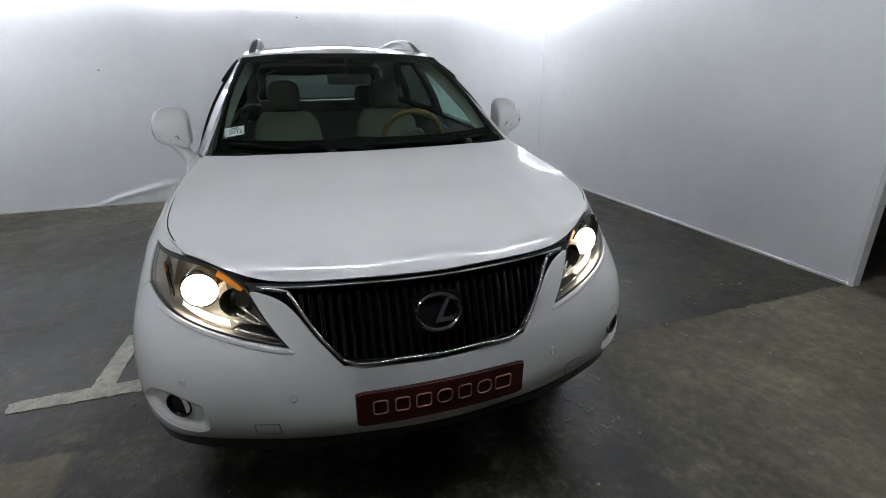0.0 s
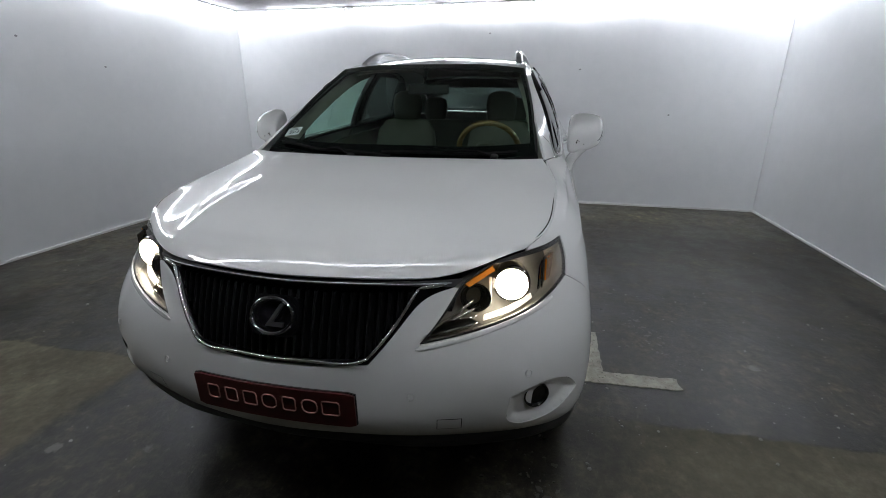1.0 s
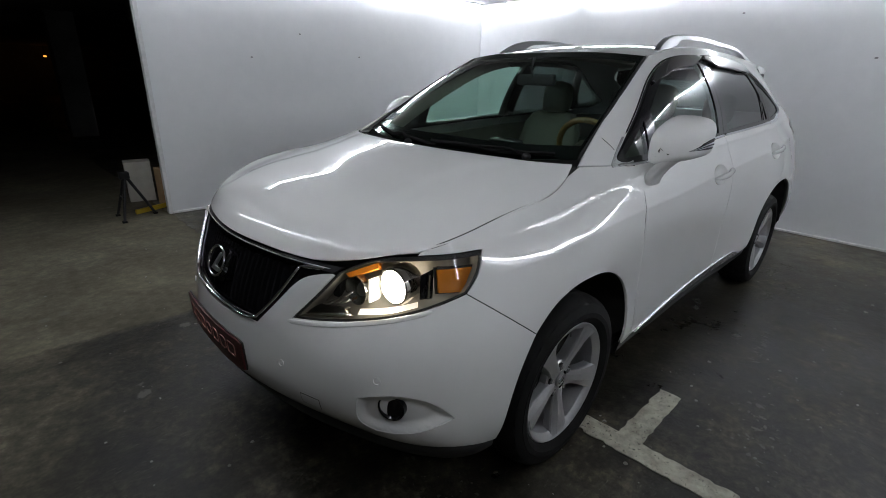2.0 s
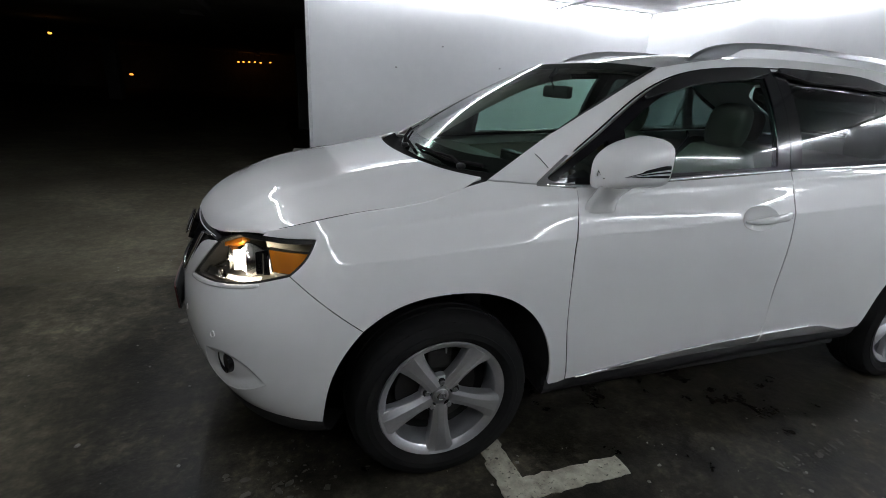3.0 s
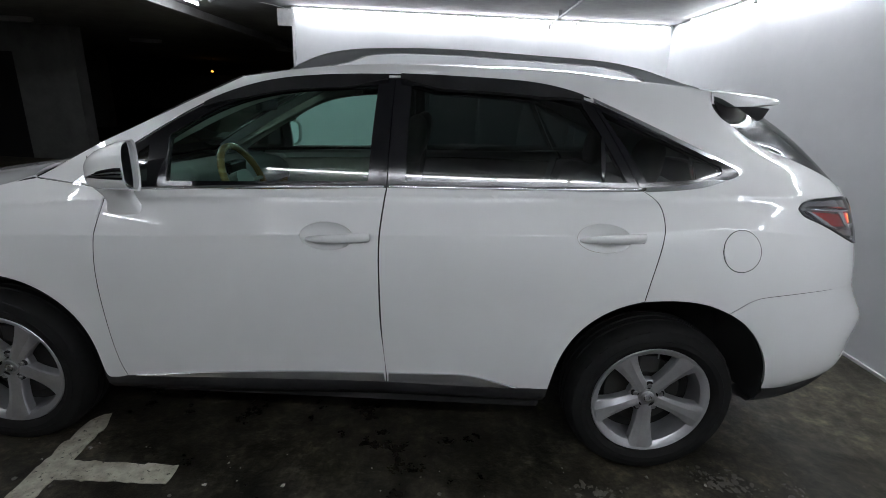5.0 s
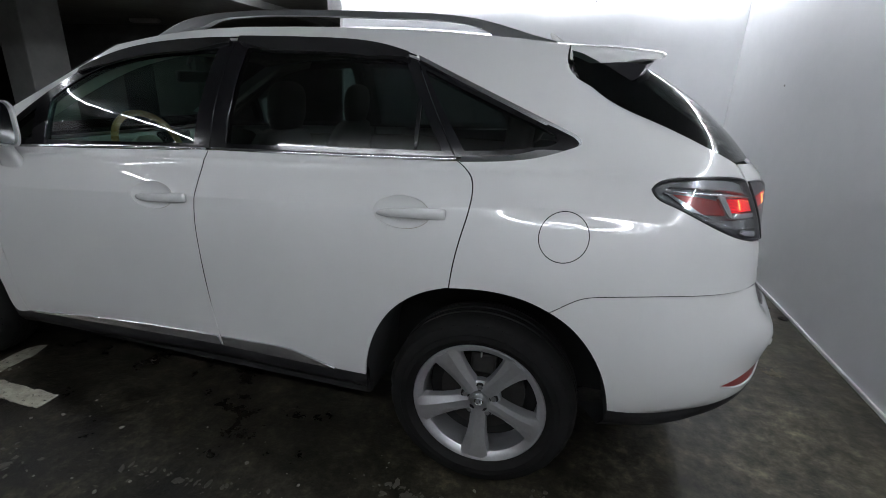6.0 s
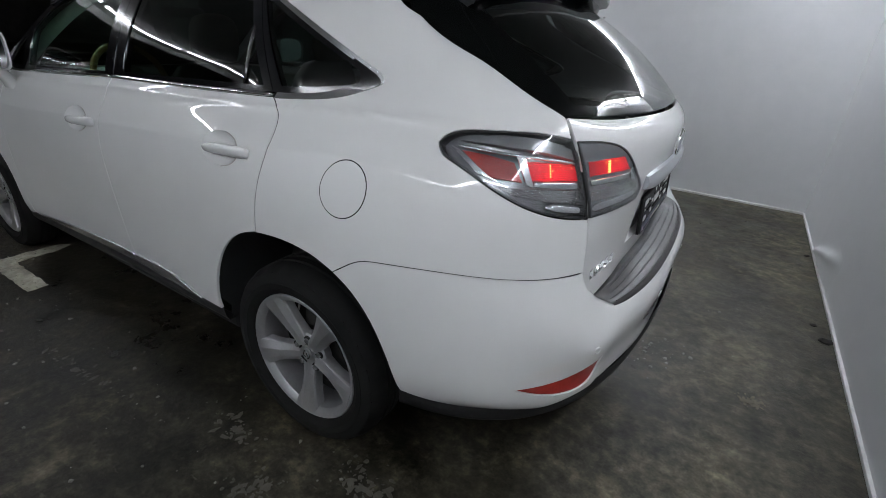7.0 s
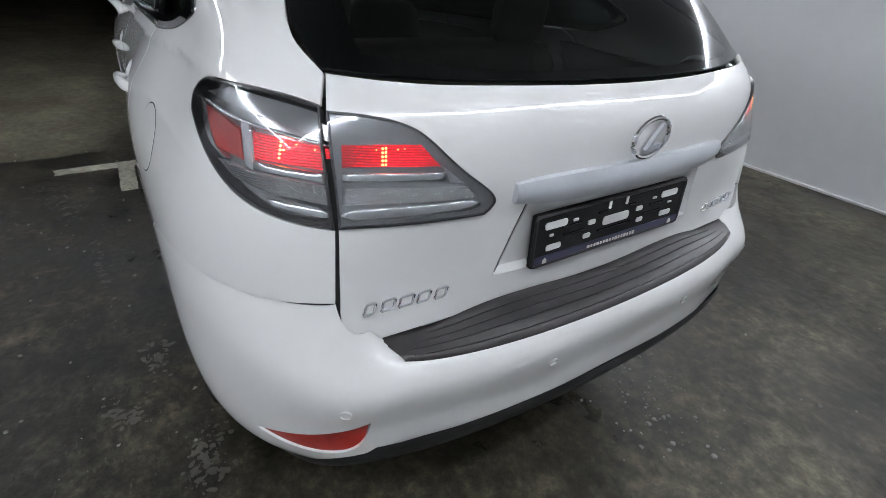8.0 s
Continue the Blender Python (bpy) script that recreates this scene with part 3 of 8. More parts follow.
setting("trim_left", boxed(END_L - 0.005, END_L + 0.03, LEFT - 0.008, LEFT + 0.07, 0, CEIL, 0.004), TRIMW, "white edge profile closing the partition's end")
# small dents and nail heads on the sheets
DENT = material("grey_dent", (0.33, 0.33, 0.34), 0.7)
for x, y, z in ((BACK, 1.06, 1.75), (BACK, -0.12, 2.2), (-0.92, RIGHT, 1.69), (-0.1, RIGHT, 1.9), (0.5, RIGHT, 1.62), (BACK, -2.4, 1.6), (BACK, 2.2, 1.2)):
    bm = bmesh.new()
    bmesh.ops.create_uvsphere(bm, u_segments=8, v_segments=6, radius=0.011)
    flat = (0.35, 1.3, 0.8, 1) if x == BACK else (1.3, 0.35, 0.8, 1)
    bmesh.ops.transform(bm, matrix=Matrix.Translation((x, y, z)) @ Matrix.Diagonal(flat), verts=bm.verts)
    part("nail_dent", bm, DENT, wall_back if x == BACK else wall_right, "", True)

# the sheet has slipped and folded at the foot of the back wall
verts, faces = [], []
for i in range(49):
    for j in range(25):
        y, z = -2.78 + 1.02 * i / 48, 0.026 + 0.34 * j / 24
        crest = 0.035 + 0.20 * min(1.0, max(0.0, (y + 2.66) / 0.80)) ** 0.75
        d = (z - crest) / (0.016 + 0.03 * (y + 2.78))
        rise = 0.020 * math.exp(-d * d) + (0.007 if d < 0 else 0.007 * math.exp(-d * d * 0.3))
        ends = min(1.0, i / 8, (48 - i) / 16) * min(1.0, (24 - j) / 6)
        verts.append((BACK - 0.006 + (rise + 0.004) * ends, y, z))
faces = [(i * 25 + j, (i + 1) * 25 + j, (i + 1) * 25 + j + 1, i * 25 + j + 1) for i in range(48) for j in range(24)]
link_mesh("sheet_fold", verts, faces, WALL, wall_back, "loose fold in the white sheet")

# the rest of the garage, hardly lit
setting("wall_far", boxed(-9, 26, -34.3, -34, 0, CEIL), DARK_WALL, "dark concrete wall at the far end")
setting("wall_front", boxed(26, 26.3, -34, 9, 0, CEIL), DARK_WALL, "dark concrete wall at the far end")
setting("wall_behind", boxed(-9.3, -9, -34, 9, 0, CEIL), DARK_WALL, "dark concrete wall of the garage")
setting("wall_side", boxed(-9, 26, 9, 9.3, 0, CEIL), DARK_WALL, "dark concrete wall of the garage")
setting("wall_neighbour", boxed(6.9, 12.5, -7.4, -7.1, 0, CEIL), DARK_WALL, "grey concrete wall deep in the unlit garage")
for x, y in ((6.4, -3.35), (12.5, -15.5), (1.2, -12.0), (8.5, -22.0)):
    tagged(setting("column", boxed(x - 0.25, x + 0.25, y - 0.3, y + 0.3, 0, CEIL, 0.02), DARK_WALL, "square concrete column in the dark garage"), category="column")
setting("beam", boxed(3.05, 3.25, -34, 9, CEIL - 0.11, CEIL, 0.01), CONCRETE, "shallow concrete ridge across the ceiling")

# worn parking marks: a T on each side of the car
def marking(name, outline, label):
    bm = bmesh.new()
    pts = [Vector((x, y, 0)) for x, y in outline]
    ring = []
    for a, b in zip(pts, pts[1:] + pts[:1]):
        n = max(2, int((b - a).length / 0.025))
        for k in range(n):
            p = a.lerp(b, k / n)
            w = noise.noise((p.x * 31, p.y * 31, 2.0)) * 0.012 + noise.noise((p.x * 90, p.y * 90, 5.0)) * 0.008
            ring.append(p + Vector((w, -w * 0.8, 0)))
    low = [bm.verts.new((p.x, p.y, 0.0)) for p in ring]
    high = [bm.verts.new((p.x, p.y, 0.004)) for p in ring]
    bm.faces.new(high)
    for i in range(len(ring)):
        j = (i + 1) % len(ring)
        bm.faces.new((low[i], low[j], high[j], high[i]))
    bmesh.ops.recalc_face_normals(bm, faces=bm.faces)
    return tagged(part(name, bm, LINE), label, "road marking", kind="structure")


marking("floor_marking", [(1.170, 0.77), (1.174, 1.02), (1.152, 1.50), (1.047, 1.495), (1.058, 1.122), (0.608, 1.122), (0.612, 1.02), (1.062, 1.02), (1.070, 0.80), (1.110, 0.71), (1.140, 0.72)],
        "worn white T-shaped parking mark on dark concrete")
marking("floor_marking", [(1.145, -0.6), (1.14, -1.79), (1.05, -1.81), (1.035, -1.47), (0.5, -1.445), (0.49, -1.36), (1.035, -1.36), (1.035, -0.6)],
        "worn white T-shaped parking mark on dark concrete")

# fluorescent tubes round the bay
def tube_lamp():
    lamp = new("tube_lamp")
    tagged(lamp, "lit white fluorescent tube along the top of the bay", "lamp", "tubes round the bay")
    bm = boxed(-0.59, 0.59, -0.02, 0.02, 0.012, 0.035, 0.004)
    part("batten", bm, TRIMW, lamp)
    bm = bmesh.new()
    add_tube(bm, [(-0.572, 0, -0.006), (0.572, 0, -0.006)], 0.013, 12)
    part("tube", bm, TUBE, lamp, "glowing white glass tube", True)
    for s in (-1, 1):
        part("end_cap", boxed(s * 0.572 if s > 0 else -0.592, 0.592 if s > 0 else -0.572, -0.017, 0.017, -0.024, 0.014, 0.003), TRIMW, lamp)
    return lamp


first = tube_lamp()
spots = [(x, RIGHT + 0.045, 0) for x in (0.95, -0.17, -1.38, -2.6)]
spots += [(x, LEFT - 0.045, 0) for x in (0.85, -0.37, -1.55, -2.72)]
spots += [(BACK + 0.045, y, 90) for y in (-2.72, -1.42, -0.16, 1.1, 2.4)]
spots += [(2.72, y, 90) for y in (-3.2, -1.97, -0.74, 0.49, 1.72, 2.95)]
for i, (x, y, turn) in enumerate(spots):
    m = pose(x, y, CEIL - 0.036, 0, 0, turn)
    if i == 0:
        first.matrix_basis = m
    else:
        copy_thing(first, m)

# ---- the car: x forward, y to its own left, z up; wheels on the ground ----
car = tagged(new("car"), "pearl white five-door crossover with lit lamps and silver wheels", "car")
HUB_X, HUB_Z, HUB_Y = 1.375, 0.346, 0.905
TYRE_R = 0.358


def mirrored(rows):
    """Sections of a whole width from those of one half, whose first one lies on the middle."""
    return [[(x, -y, z) for x, y, z in r] for r in rows[:0:-1]] + rows


# vertical sections from the nose's middle round the left corner to the rear corner;
# levels: lower edge, lower turn, bulge, waist, shoulder, hood edge or belt
NOSE = []
NOSE.append([(2.265, 0, .37), (2.325, 0, .43), (2.35, 0, .57), (2.335, 0, .69), (2.303, 0, .80), (2.25, 0, .925)])
NOSE.append([(2.243, .22, .37), (2.303, .22, .43), (2.33, .22, .575), (2.315, .22, .69), (2.283, .22, .80), (2.232, .22, .926)])
NOSE.append([(2.186, .43, .37), (2.248, .43, .428), (2.279, .43, .585), (2.258, .43, .695), (2.222, .43, .80), (2.175, .43, .932)])
NOSE.append([(2.118, .62, .37), (2.172, .628, .42), (2.214, .632, .58), (2.19, .624, .70), (2.13, .61, .82), (2.06, .597, .951)])
NOSE.append([(2.035, .80, .365), (2.075, .806, .415), (2.117, .795, .58), (2.093, .780, .71), (2.035, .735, .84), (1.972, .70, .975)])
NOSE.append([(1.885, .905, .357), (1.905, .918, .41), (1.93, .918, .58), (1.922, .897, .72), (1.90, .833, .862), (1.86, .764, 1.013)])
FLANK_LOW = []
FLANK_LOW.append([(1.65, .917, .345), (1.65, .936, .41), (1.65, .950, .58), (1.65, .938, .73), (1.65, .889, .902), (1.65, .785, 1.057)])
FLANK_LOW.append([(1.37, .915, .34), (1.37, .93, .41), (1.37, .944, .60), (1.37, .938, .77), (1.37, .888, .95), (1.37, .772, 1.104)])
FLANK = []
FLANK.append([(1.2, .912, .34), (1.2, .927, .41), (1.2, .936, .60), (1.2, .928, .79), (1.2, .88, .98), (1.2, .735, 1.152),
     (.93, .672, 1.312), (.66, .618, 1.452), (.40, .575, 1.58)])
FLANK.append([(1.0, .905, .34), (1.0, .918, .40), (1.0, .922, .60), (1.0, .917, .80), (1.0, .878, 1.0), (1.0, .783, 1.14),
     (.78, .727, 1.30), (.53, .662, 1.455), (.28, .570, 1.603)])
FLANK.append([(.5, .885, .345), (.5, .897, .40), (.5, .904, .60), (.5, .908, .80), (.5, .888, 1.01), (.5, .808, 1.158),
     (.40, .748, 1.33), (.24, .672, 1.50), (.06, .553, 1.638)])
FLANK.append([(-.25, .876, .355), (-.25, .887, .41), (-.25, .90, .60), (-.25, .909, .80), (-.25, .892, 1.02), (-.25, .808, 1.195),
     (-.25, .757, 1.355), (-.25, .682, 1.52), (-.25, .538, 1.662)])
FLANK.append([(-.9, .902, .365), (-.9, .915, .415), (-.9, .922, .60), (-.9, .927, .80), (-.9, .905, 1.04), (-.9, .802, 1.22),
     (-.88, .754, 1.37), (-.84, .680, 1.525), (-.78, .538, 1.662)])
FLANK.append([(-1.37, .912, .39), (-1.37, .93, .44), (-1.37, .943, .60), (-1.37, .942, .80), (-1.37, .912, 1.05), (-1.37, .787, 1.245),
     (-1.31, .738, 1.37), (-1.22, .657, 1.525), (-1.12, .540, 1.650)])
FLANK.append([(-1.75, .905, .42), (-1.75, .92, .46), (-1.75, .938, .60), (-1.75, .930, .80), (-1.75, .882, 1.04), (-1.72, .770, 1.245),
     (-1.60, .716, 1.375), (-1.46, .637, 1.52), (-1.33, .543, 1.638)])
FLANK.append([(-2.0, .86, .44), (-2.03, .88, .48), (-2.05, .895, .60), (-2.04, .873, .80), (-2.03, .835, 1.03), (-1.965, .748, 1.25),
     (-1.775, .677, 1.37), (-1.565, .613, 1.513), (-1.44, .547, 1.630)])
FLANK.append([(-2.14, .77, .44), (-2.19, .79, .48), (-2.235, .795, .60), (-2.20, .772, .80), (-2.16, .752, 1.03), (-2.065, .690, 1.258),
     (-1.825, .642, 1.375), (-1.605, .592, 1.506), (-1.505, .550, 1.622)])
FLANK.append([(-2.24, .66, .44), (-2.29, .675, .48), (-2.33, .685, .60), (-2.262, .682, .80), (-2.222, .667, 1.03), (-2.11, .632, 1.265),
     (-1.852, .607, 1.38), (-1.602, .578, 1.50), (-1.545, .55, 1.615)])
front = Loft(mirrored(NOSE + FLANK_LOW + [r[:6] for r in FLANK[:3]]))
flank = Loft(FLANK)
# two creases along the side: one through the handles, one under the windows
CREASES = [([(-2.0, 1.085), (-1.78, 1.10), (-1.53, 1.112), (-1.3, 1.094), (-.92, 1.060), (-.25, 1.024), (.19, 1.005), (.586, .979), (1.083, .960), (1.32, .946), (1.54, .926), (1.85, .905)], 0.0056, 0.030),
           ([(-2.05, 1.235), (-1.63, 1.227), (-1.22, 1.199), (-.28, 1.160), (.53, 1.123), (.89, 1.096), (1.28, 1.053), (1.56, 1.023), (1.80, .995)], 0.0078, 0.0175)]
front.ridges, flank.ridges = CREASES, CREASES
# the windows' own convex surface between belt and roof
HOUSE = []
for r in FLANK:
    b, t = np.array(r[5]), np.array(r[8])
    out = np.array((0, t[2] - b[2], b[1] - t[1]))
    out = out / np.linalg.norm(out)
    HOUSE.append([tuple(b + (t - b) * k / 4 + out * 0.036 * 4 * (k / 4) * (1 - k / 4)) for k in range(5)])
house = Loft(HOUSE)
# hood, from its lip back to the cowl
hood_surface = Loft([[(x, y, z) for x, y, z in row] for row in (lambda rows: [[(x, -y, z) for x, y, z in r[:0:-1]] + r for r in rows])([
    [(2.25, 0, .923), (2.222, .25, .922), (2.163, .45, .920), (2.068, .60, .950), (1.975, .70, .973)],
    [(2.223, 0, .954), (2.195, .252, .951), (2.142, .452, .947), (2.050, .612, .964), (1.957, .713, .981)],
    [(2.150, 0, .990), (2.120, .257, .990), (2.068, .470, .985), (1.985, .640, .986), (1.910, .746, .995)],
    [(2.06, 0, 1.028), (2.03, .26, 1.027), (1.98, .48, 1.020), (1.915, .66, 1.006), (1.865, .758, 1.012)],
    [(1.80, 0, 1.086), (1.78, .27, 1.085), (1.74, .50, 1.079), (1.69, .69, 1.061), (1.65, .785, 1.057)],
    [(1.58, 0, 1.128), (1.56, .27, 1.128), (1.53, .50, 1.122), (1.47, .68, 1.105), (1.42, .777, 1.094)],
    [(1.40, 0, 1.160), (1.385, .26, 1.161), (1.34, .48, 1.162), (1.27, .635, 1.161), (1.215, .718, 1.162)],
])])
# bend its sides so that they run exactly along the fenders' upper edges
edge_u = np.linspace(front.u[len(NOSE) + 2], front.u[-1], 400)
rail_pts = front.at(np.stack([edge_u, np.full(400, front.v[-1])], 1))
rail_pts = rail_pts[np.argsort(rail_pts[:, 0])]
hood_rows = []
for u in np.linspace(0, hood_surface.u[-1], 16):
    row = hood_surface.at(np.stack([np.full(13, u), np.linspace(hood_surface.v[-1] / 2, hood_surface.v[-1], 13)], 1))
    row[0, 1] = 0
    tip = row[-1].copy()
    if tip[0] < 1.93:
        to = np.array([np.interp(tip[0], rail_pts[:, 0], rail_pts[:, k]) for k in range(3)])
        ease = min(1.0, (1.93 - tip[0]) / 0.08) * min(1.0, max(0.0, (tip[0] - 1.20) / 0.05))
        row = row + (to - tip) * ease * (np.linspace(0, 1, 13) ** 3)[:, None]
    hood_rows.append([(x, -y, z) for x, y, z in row[:0:-1]] + [tuple(p) for p in row])
hood_surface = Loft(hood_rows)
hood_surface.steps = [([(1.30, .545), (1.38, .50), (1.52, .44), (1.66, .418), (1.82, .445), (1.97, .472), (2.10, .48), (2.2, .47)], 0.006, 0.085)]
# windscreen, foot to top
screen = Loft(mirrored([
    [(1.29, 0, 1.135), (.90, 0, 1.402), (.475, 0, 1.603)],
    [(1.25, .38, 1.140), (.865, .35, 1.399), (.462, .32, 1.601)],
    [(1.135, .695, 1.165), (.775, .640, 1.388), (.405, .567, 1.582)],
]))
roof = Loft(mirrored([
    [(.475, 0, 1.603), (.10, 0, 1.665), (-.4, 0, 1.697), (-.95, 0, 1.697), (-1.55, 0, 1.652)],
    [(.462, .32, 1.601), (.09, .32, 1.656), (-.4, .32, 1.686), (-.95, .32, 1.687), (-1.55, .32, 1.644)],
    [(.395, .572, 1.582), (.06, .553, 1.638), (-.4, .536, 1.664), (-.95, .538, 1.658), (-1.545, .55, 1.617)],
]))
gate = Loft(mirrored([
    [(-2.278, 0, .79), (-2.285, 0, .88), (-2.297, 0, 1.03), (-2.312, 0, 1.145), (-2.303, 0, 1.21), (-2.265, 0, 1.252)],
    [(-2.273, .36, .79), (-2.272, .36, .88), (-2.28, .36, 1.03), (-2.285, .36, 1.145), (-2.272, .36, 1.212), (-2.228, .36, 1.256)],
    [(-2.265, .55, .79), (-2.25, .55, .88), (-2.25, .55, 1.03), (-2.24, .55, 1.145), (-2.217, .55, 1.212), (-2.168, .55, 1.261)],
    [(-2.258, .672, .79), (-2.238, .677, .88), (-2.222, .667, 1.03), (-2.184, .658, 1.145), (-2.149, .648, 1.215), (-2.113, .634, 1.267)],
]))
backlight = Loft(mirrored([
    [(-2.258, 0, 1.257), (-2.207, 0, 1.315), (-2.15, 0, 1.37), (-2.0, 0, 1.482), (-1.78, 0, 1.60)],
    [(-2.213, .40, 1.261), (-2.162, .393, 1.318), (-2.105, .385, 1.372), (-1.955, .37, 1.484), (-1.75, .35, 1.60)],
    [(-2.135, .588, 1.266), (-2.070, .582, 1.319), (-2.0, .568, 1.37), (-1.84, .545, 1.475), (-1.67, .53, 1.585)],
    [(-2.105, .634, 1.269), (-1.968, .640, 1.328), (-1.840, .612, 1.382), (-1.604, .600, 1.490), (-1.552, .556, 1.60)],
]))
TAIL = []
TAIL.append([(-2.33, 0, .44), (-2.38, 0, .48), (-2.396, 0, .62), (-2.409, 0, .735), (-2.378, 0, .770), (-2.255, 0, .786)])
TAIL.append([(-2.31, .45, .44), (-2.355, .45, .48), (-2.373, .45, .62), (-2.384, .45, .735), (-2.35, .45, .772), (-2.245, .45, .790)])
TAIL.append([(-2.27, .595, .44), (-2.315, .605, .48), (-2.339, .608, .62), (-2.348, .610, .735), (-2.312, .606, .774), (-2.246, .605, .800)])
TAIL.append([(-2.24, .66, .44), (-2.29, .675, .48), (-2.316, .686, .62), (-2.325, .687, .735), (-2.285, .68, .79), (-2.231, .673, .910)])
TAIL.append([(-2.14, .77, .44), (-2.19, .79, .48), (-2.222, .796, .62), (-2.227, .792, .75), (-2.203, .776, .82), (-2.174, .753, .910)])
TAIL.append([(-2.0, .86, .44), (-2.03, .88, .48), (-2.05, .895, .62), (-2.045, .884, .75), (-2.042, .874, .81), (-2.036, .848, .905)])
TAIL.append([(-1.75, .905, .42), (-1.75, .92, .46), (-1.75, .938, .61), (-1.75, .935, .74), (-1.75, .931, .80), (-1.75, .917, .885)])
TAIL.append([(-1.5, .908, .41), (-1.5, .925, .45), (-1.5, .942, .60), (-1.5, .943, .72), (-1.5, .942, .775), (-1.5, .936, .840)])
tail = Loft(mirrored(TAIL))


def arch(cx, a0, a1, n=9, wide=0.439, high=0.450):
    """Part of a wheel arch in side view, by angles from straight back."""
    out = []
    for k in range(n):
        a = radians(a0 + (a1 - a0) * k / (n - 1))
        c, s = math.cos(a), math.sin(a)
        q = (abs(c) ** 2.25 + abs(s) ** 2.25) ** (-1 / 2.25)
        out.append((cx - wide * c * q, None, 0.35 + high * s * q))
    return out


N = None
HEAD_LOW = [(1.90, .832, .866), (2.03, .735, .803), (2.13, .60, .762), (2.238, .421, .740)]
HEAD_IN = [(2.238, .421, .740), (2.195, .487, .83), (2.145, .535, .905)]
HEAD_TOP = [(2.145, .535, .905), (2.06, .605, .946), (1.975, .70, .962), (1.90, .762, .968), (1.813, .806, .976)]
HEAD_BACK = [(1.813, .806, .976), (1.845, .828, .92), (1.90, .832, .866)]
SEAM_F = [(1.90, .832, .866), (1.80, .89, .785), (1.683, .932, .698)]
GRILLE_SIDE = [(2.155, .512, .895), (2.20, .427, .864), (2.245, .372, .80), (2.309, .286, .690)]


def mir(seg):
    return [(x, -y, z) for x, y, z in seg][::-1]


low_left = [(2.335, 0, .468), (2.312, .22, .462), (2.252, .43, .432), (2.172, .62, .415), (2.072, .80, .405), (1.895, .91, .370), (1.818, .912, .357)]
arch_front_left = [(x, .93, z) for x, _, z in arch(HUB_X, 180, 128, 6)]
arch_front_left[0] = (1.818, .912, .357)
arch_front_left[-1] = SEAM_F[-1]
half = [low_left, arch_front_left, SEAM_F[::-1], HEAD_LOW, [HEAD_LOW[-1], (2.205, .49, .83), (2.155, .525, .893)],
        [(2.155, .525, .893), GRILLE_SIDE[0]], GRILLE_SIDE]
under_grille = [(2.309, .286, .690), (2.33, .12, .683), (2.333, 0, .681), (2.33, -.12, .683), (2.309, -.286, .690)]
bumper_outline = half + [under_grille] + [mir(s) for s in half[::-1]]


def fog_hole(s):
    pts = [(2.14, .665, .568), (2.085, .755, .592), (2.01, .825, .562), (1.975, .86, .515), (2.04, .80, .480), (2.11, .70, .472), (2.14, .668, .490)]
    ring = [(x, s * y, z) for x, y, z in pts]
    return [[ring[0], ring[1], ring[2], ring[3]], [ring[3], ring[4], ring[5]], [ring[5], ring[6], ring[0]]]


front_bumper = panel("front_bumper", front, bumper_outline, PAINT, car, "white painted bumper cover", step=0.022, gap=0.0015,
                     holes=[fog_hole(1), fog_hole(-1)])[0]
surface_strip("lamp_bead", front, [(1.985, .780, .816), (2.03, .740, .796), (2.13, .606, .754), (2.20, .497, .737), (2.246, .410, .728)], 0.016, PAINT, front_bumper, 0.0, 0.002, "raised white bead under the lamp", True)
shared_edge = [tuple(float(np.interp(x, rail_pts[:, 0], rail_pts[:, k])) for k in range(3)) for x in (1.87, 1.76, 1.65, 1.52, 1.40, 1.30)]
hood_edge = [(1.975, .70, .973), (1.942, .722, .985)] + shared_edge + [(1.215, .718, 1.162)]
hood_lip = [(2.25, 0, .923), (2.222, .25, .922), (2.163, .45, .920), (2.118, .536, .930), (2.068, .60, .950), (1.975, .70, .973)]
hood_back = [(1.215, .718, 1.162), (1.27, .635, 1.161), (1.34, .48, 1.162), (1.385, .26, 1.161), (1.40, 0, 1.160)]
panel("hood", hood_surface, [mir(hood_lip)[:-1] + hood_lip, hood_edge, hood_back + mir(hood_back)[1:], mir(hood_edge)], PAINT, car,
      "white hood with a raised middle", step=(0.012, 0.03), gap=0.0025)
door_front = [(.85, N, .352), (.888, N, .60), (.90, N, .80), (.893, N, .96), (.878, N, 1.06), (.868, N, 1.135)]
fender_arch = [(x, .93, z) for x, _, z in arch(HUB_X, 128, 3, 14)]
fender_arch[0] = SEAM_F[-1]
panel("fender", front, [fender_arch, [fender_arch[-1], (.93, .905, .345), (.85, .90, .352)],
                        [(.85, .90, .352), (.888, .90, .60), (.90, .90, .80), (.893, .89, .96), (.878, .85, 1.06), (.868, .805, 1.135)],
                        [(.868, .805, 1.135), (1.015, .777, 1.139), (1.12, .757, 1.148), (1.2, .738, 1.15)],
                        [(1.2, .738, 1.15)] + shared_edge[::-1] + [(1.942, .722, .985), (1.975, .70, .973)],
                        [(1.975, .70, .962), (1.90, .762, .968), (1.813, .806, .976)], HEAD_BACK, SEAM_F], PAINT, car, "white front fender", mirror=True, step=(0.022, 0.014), refine=.9, gap=0.002)

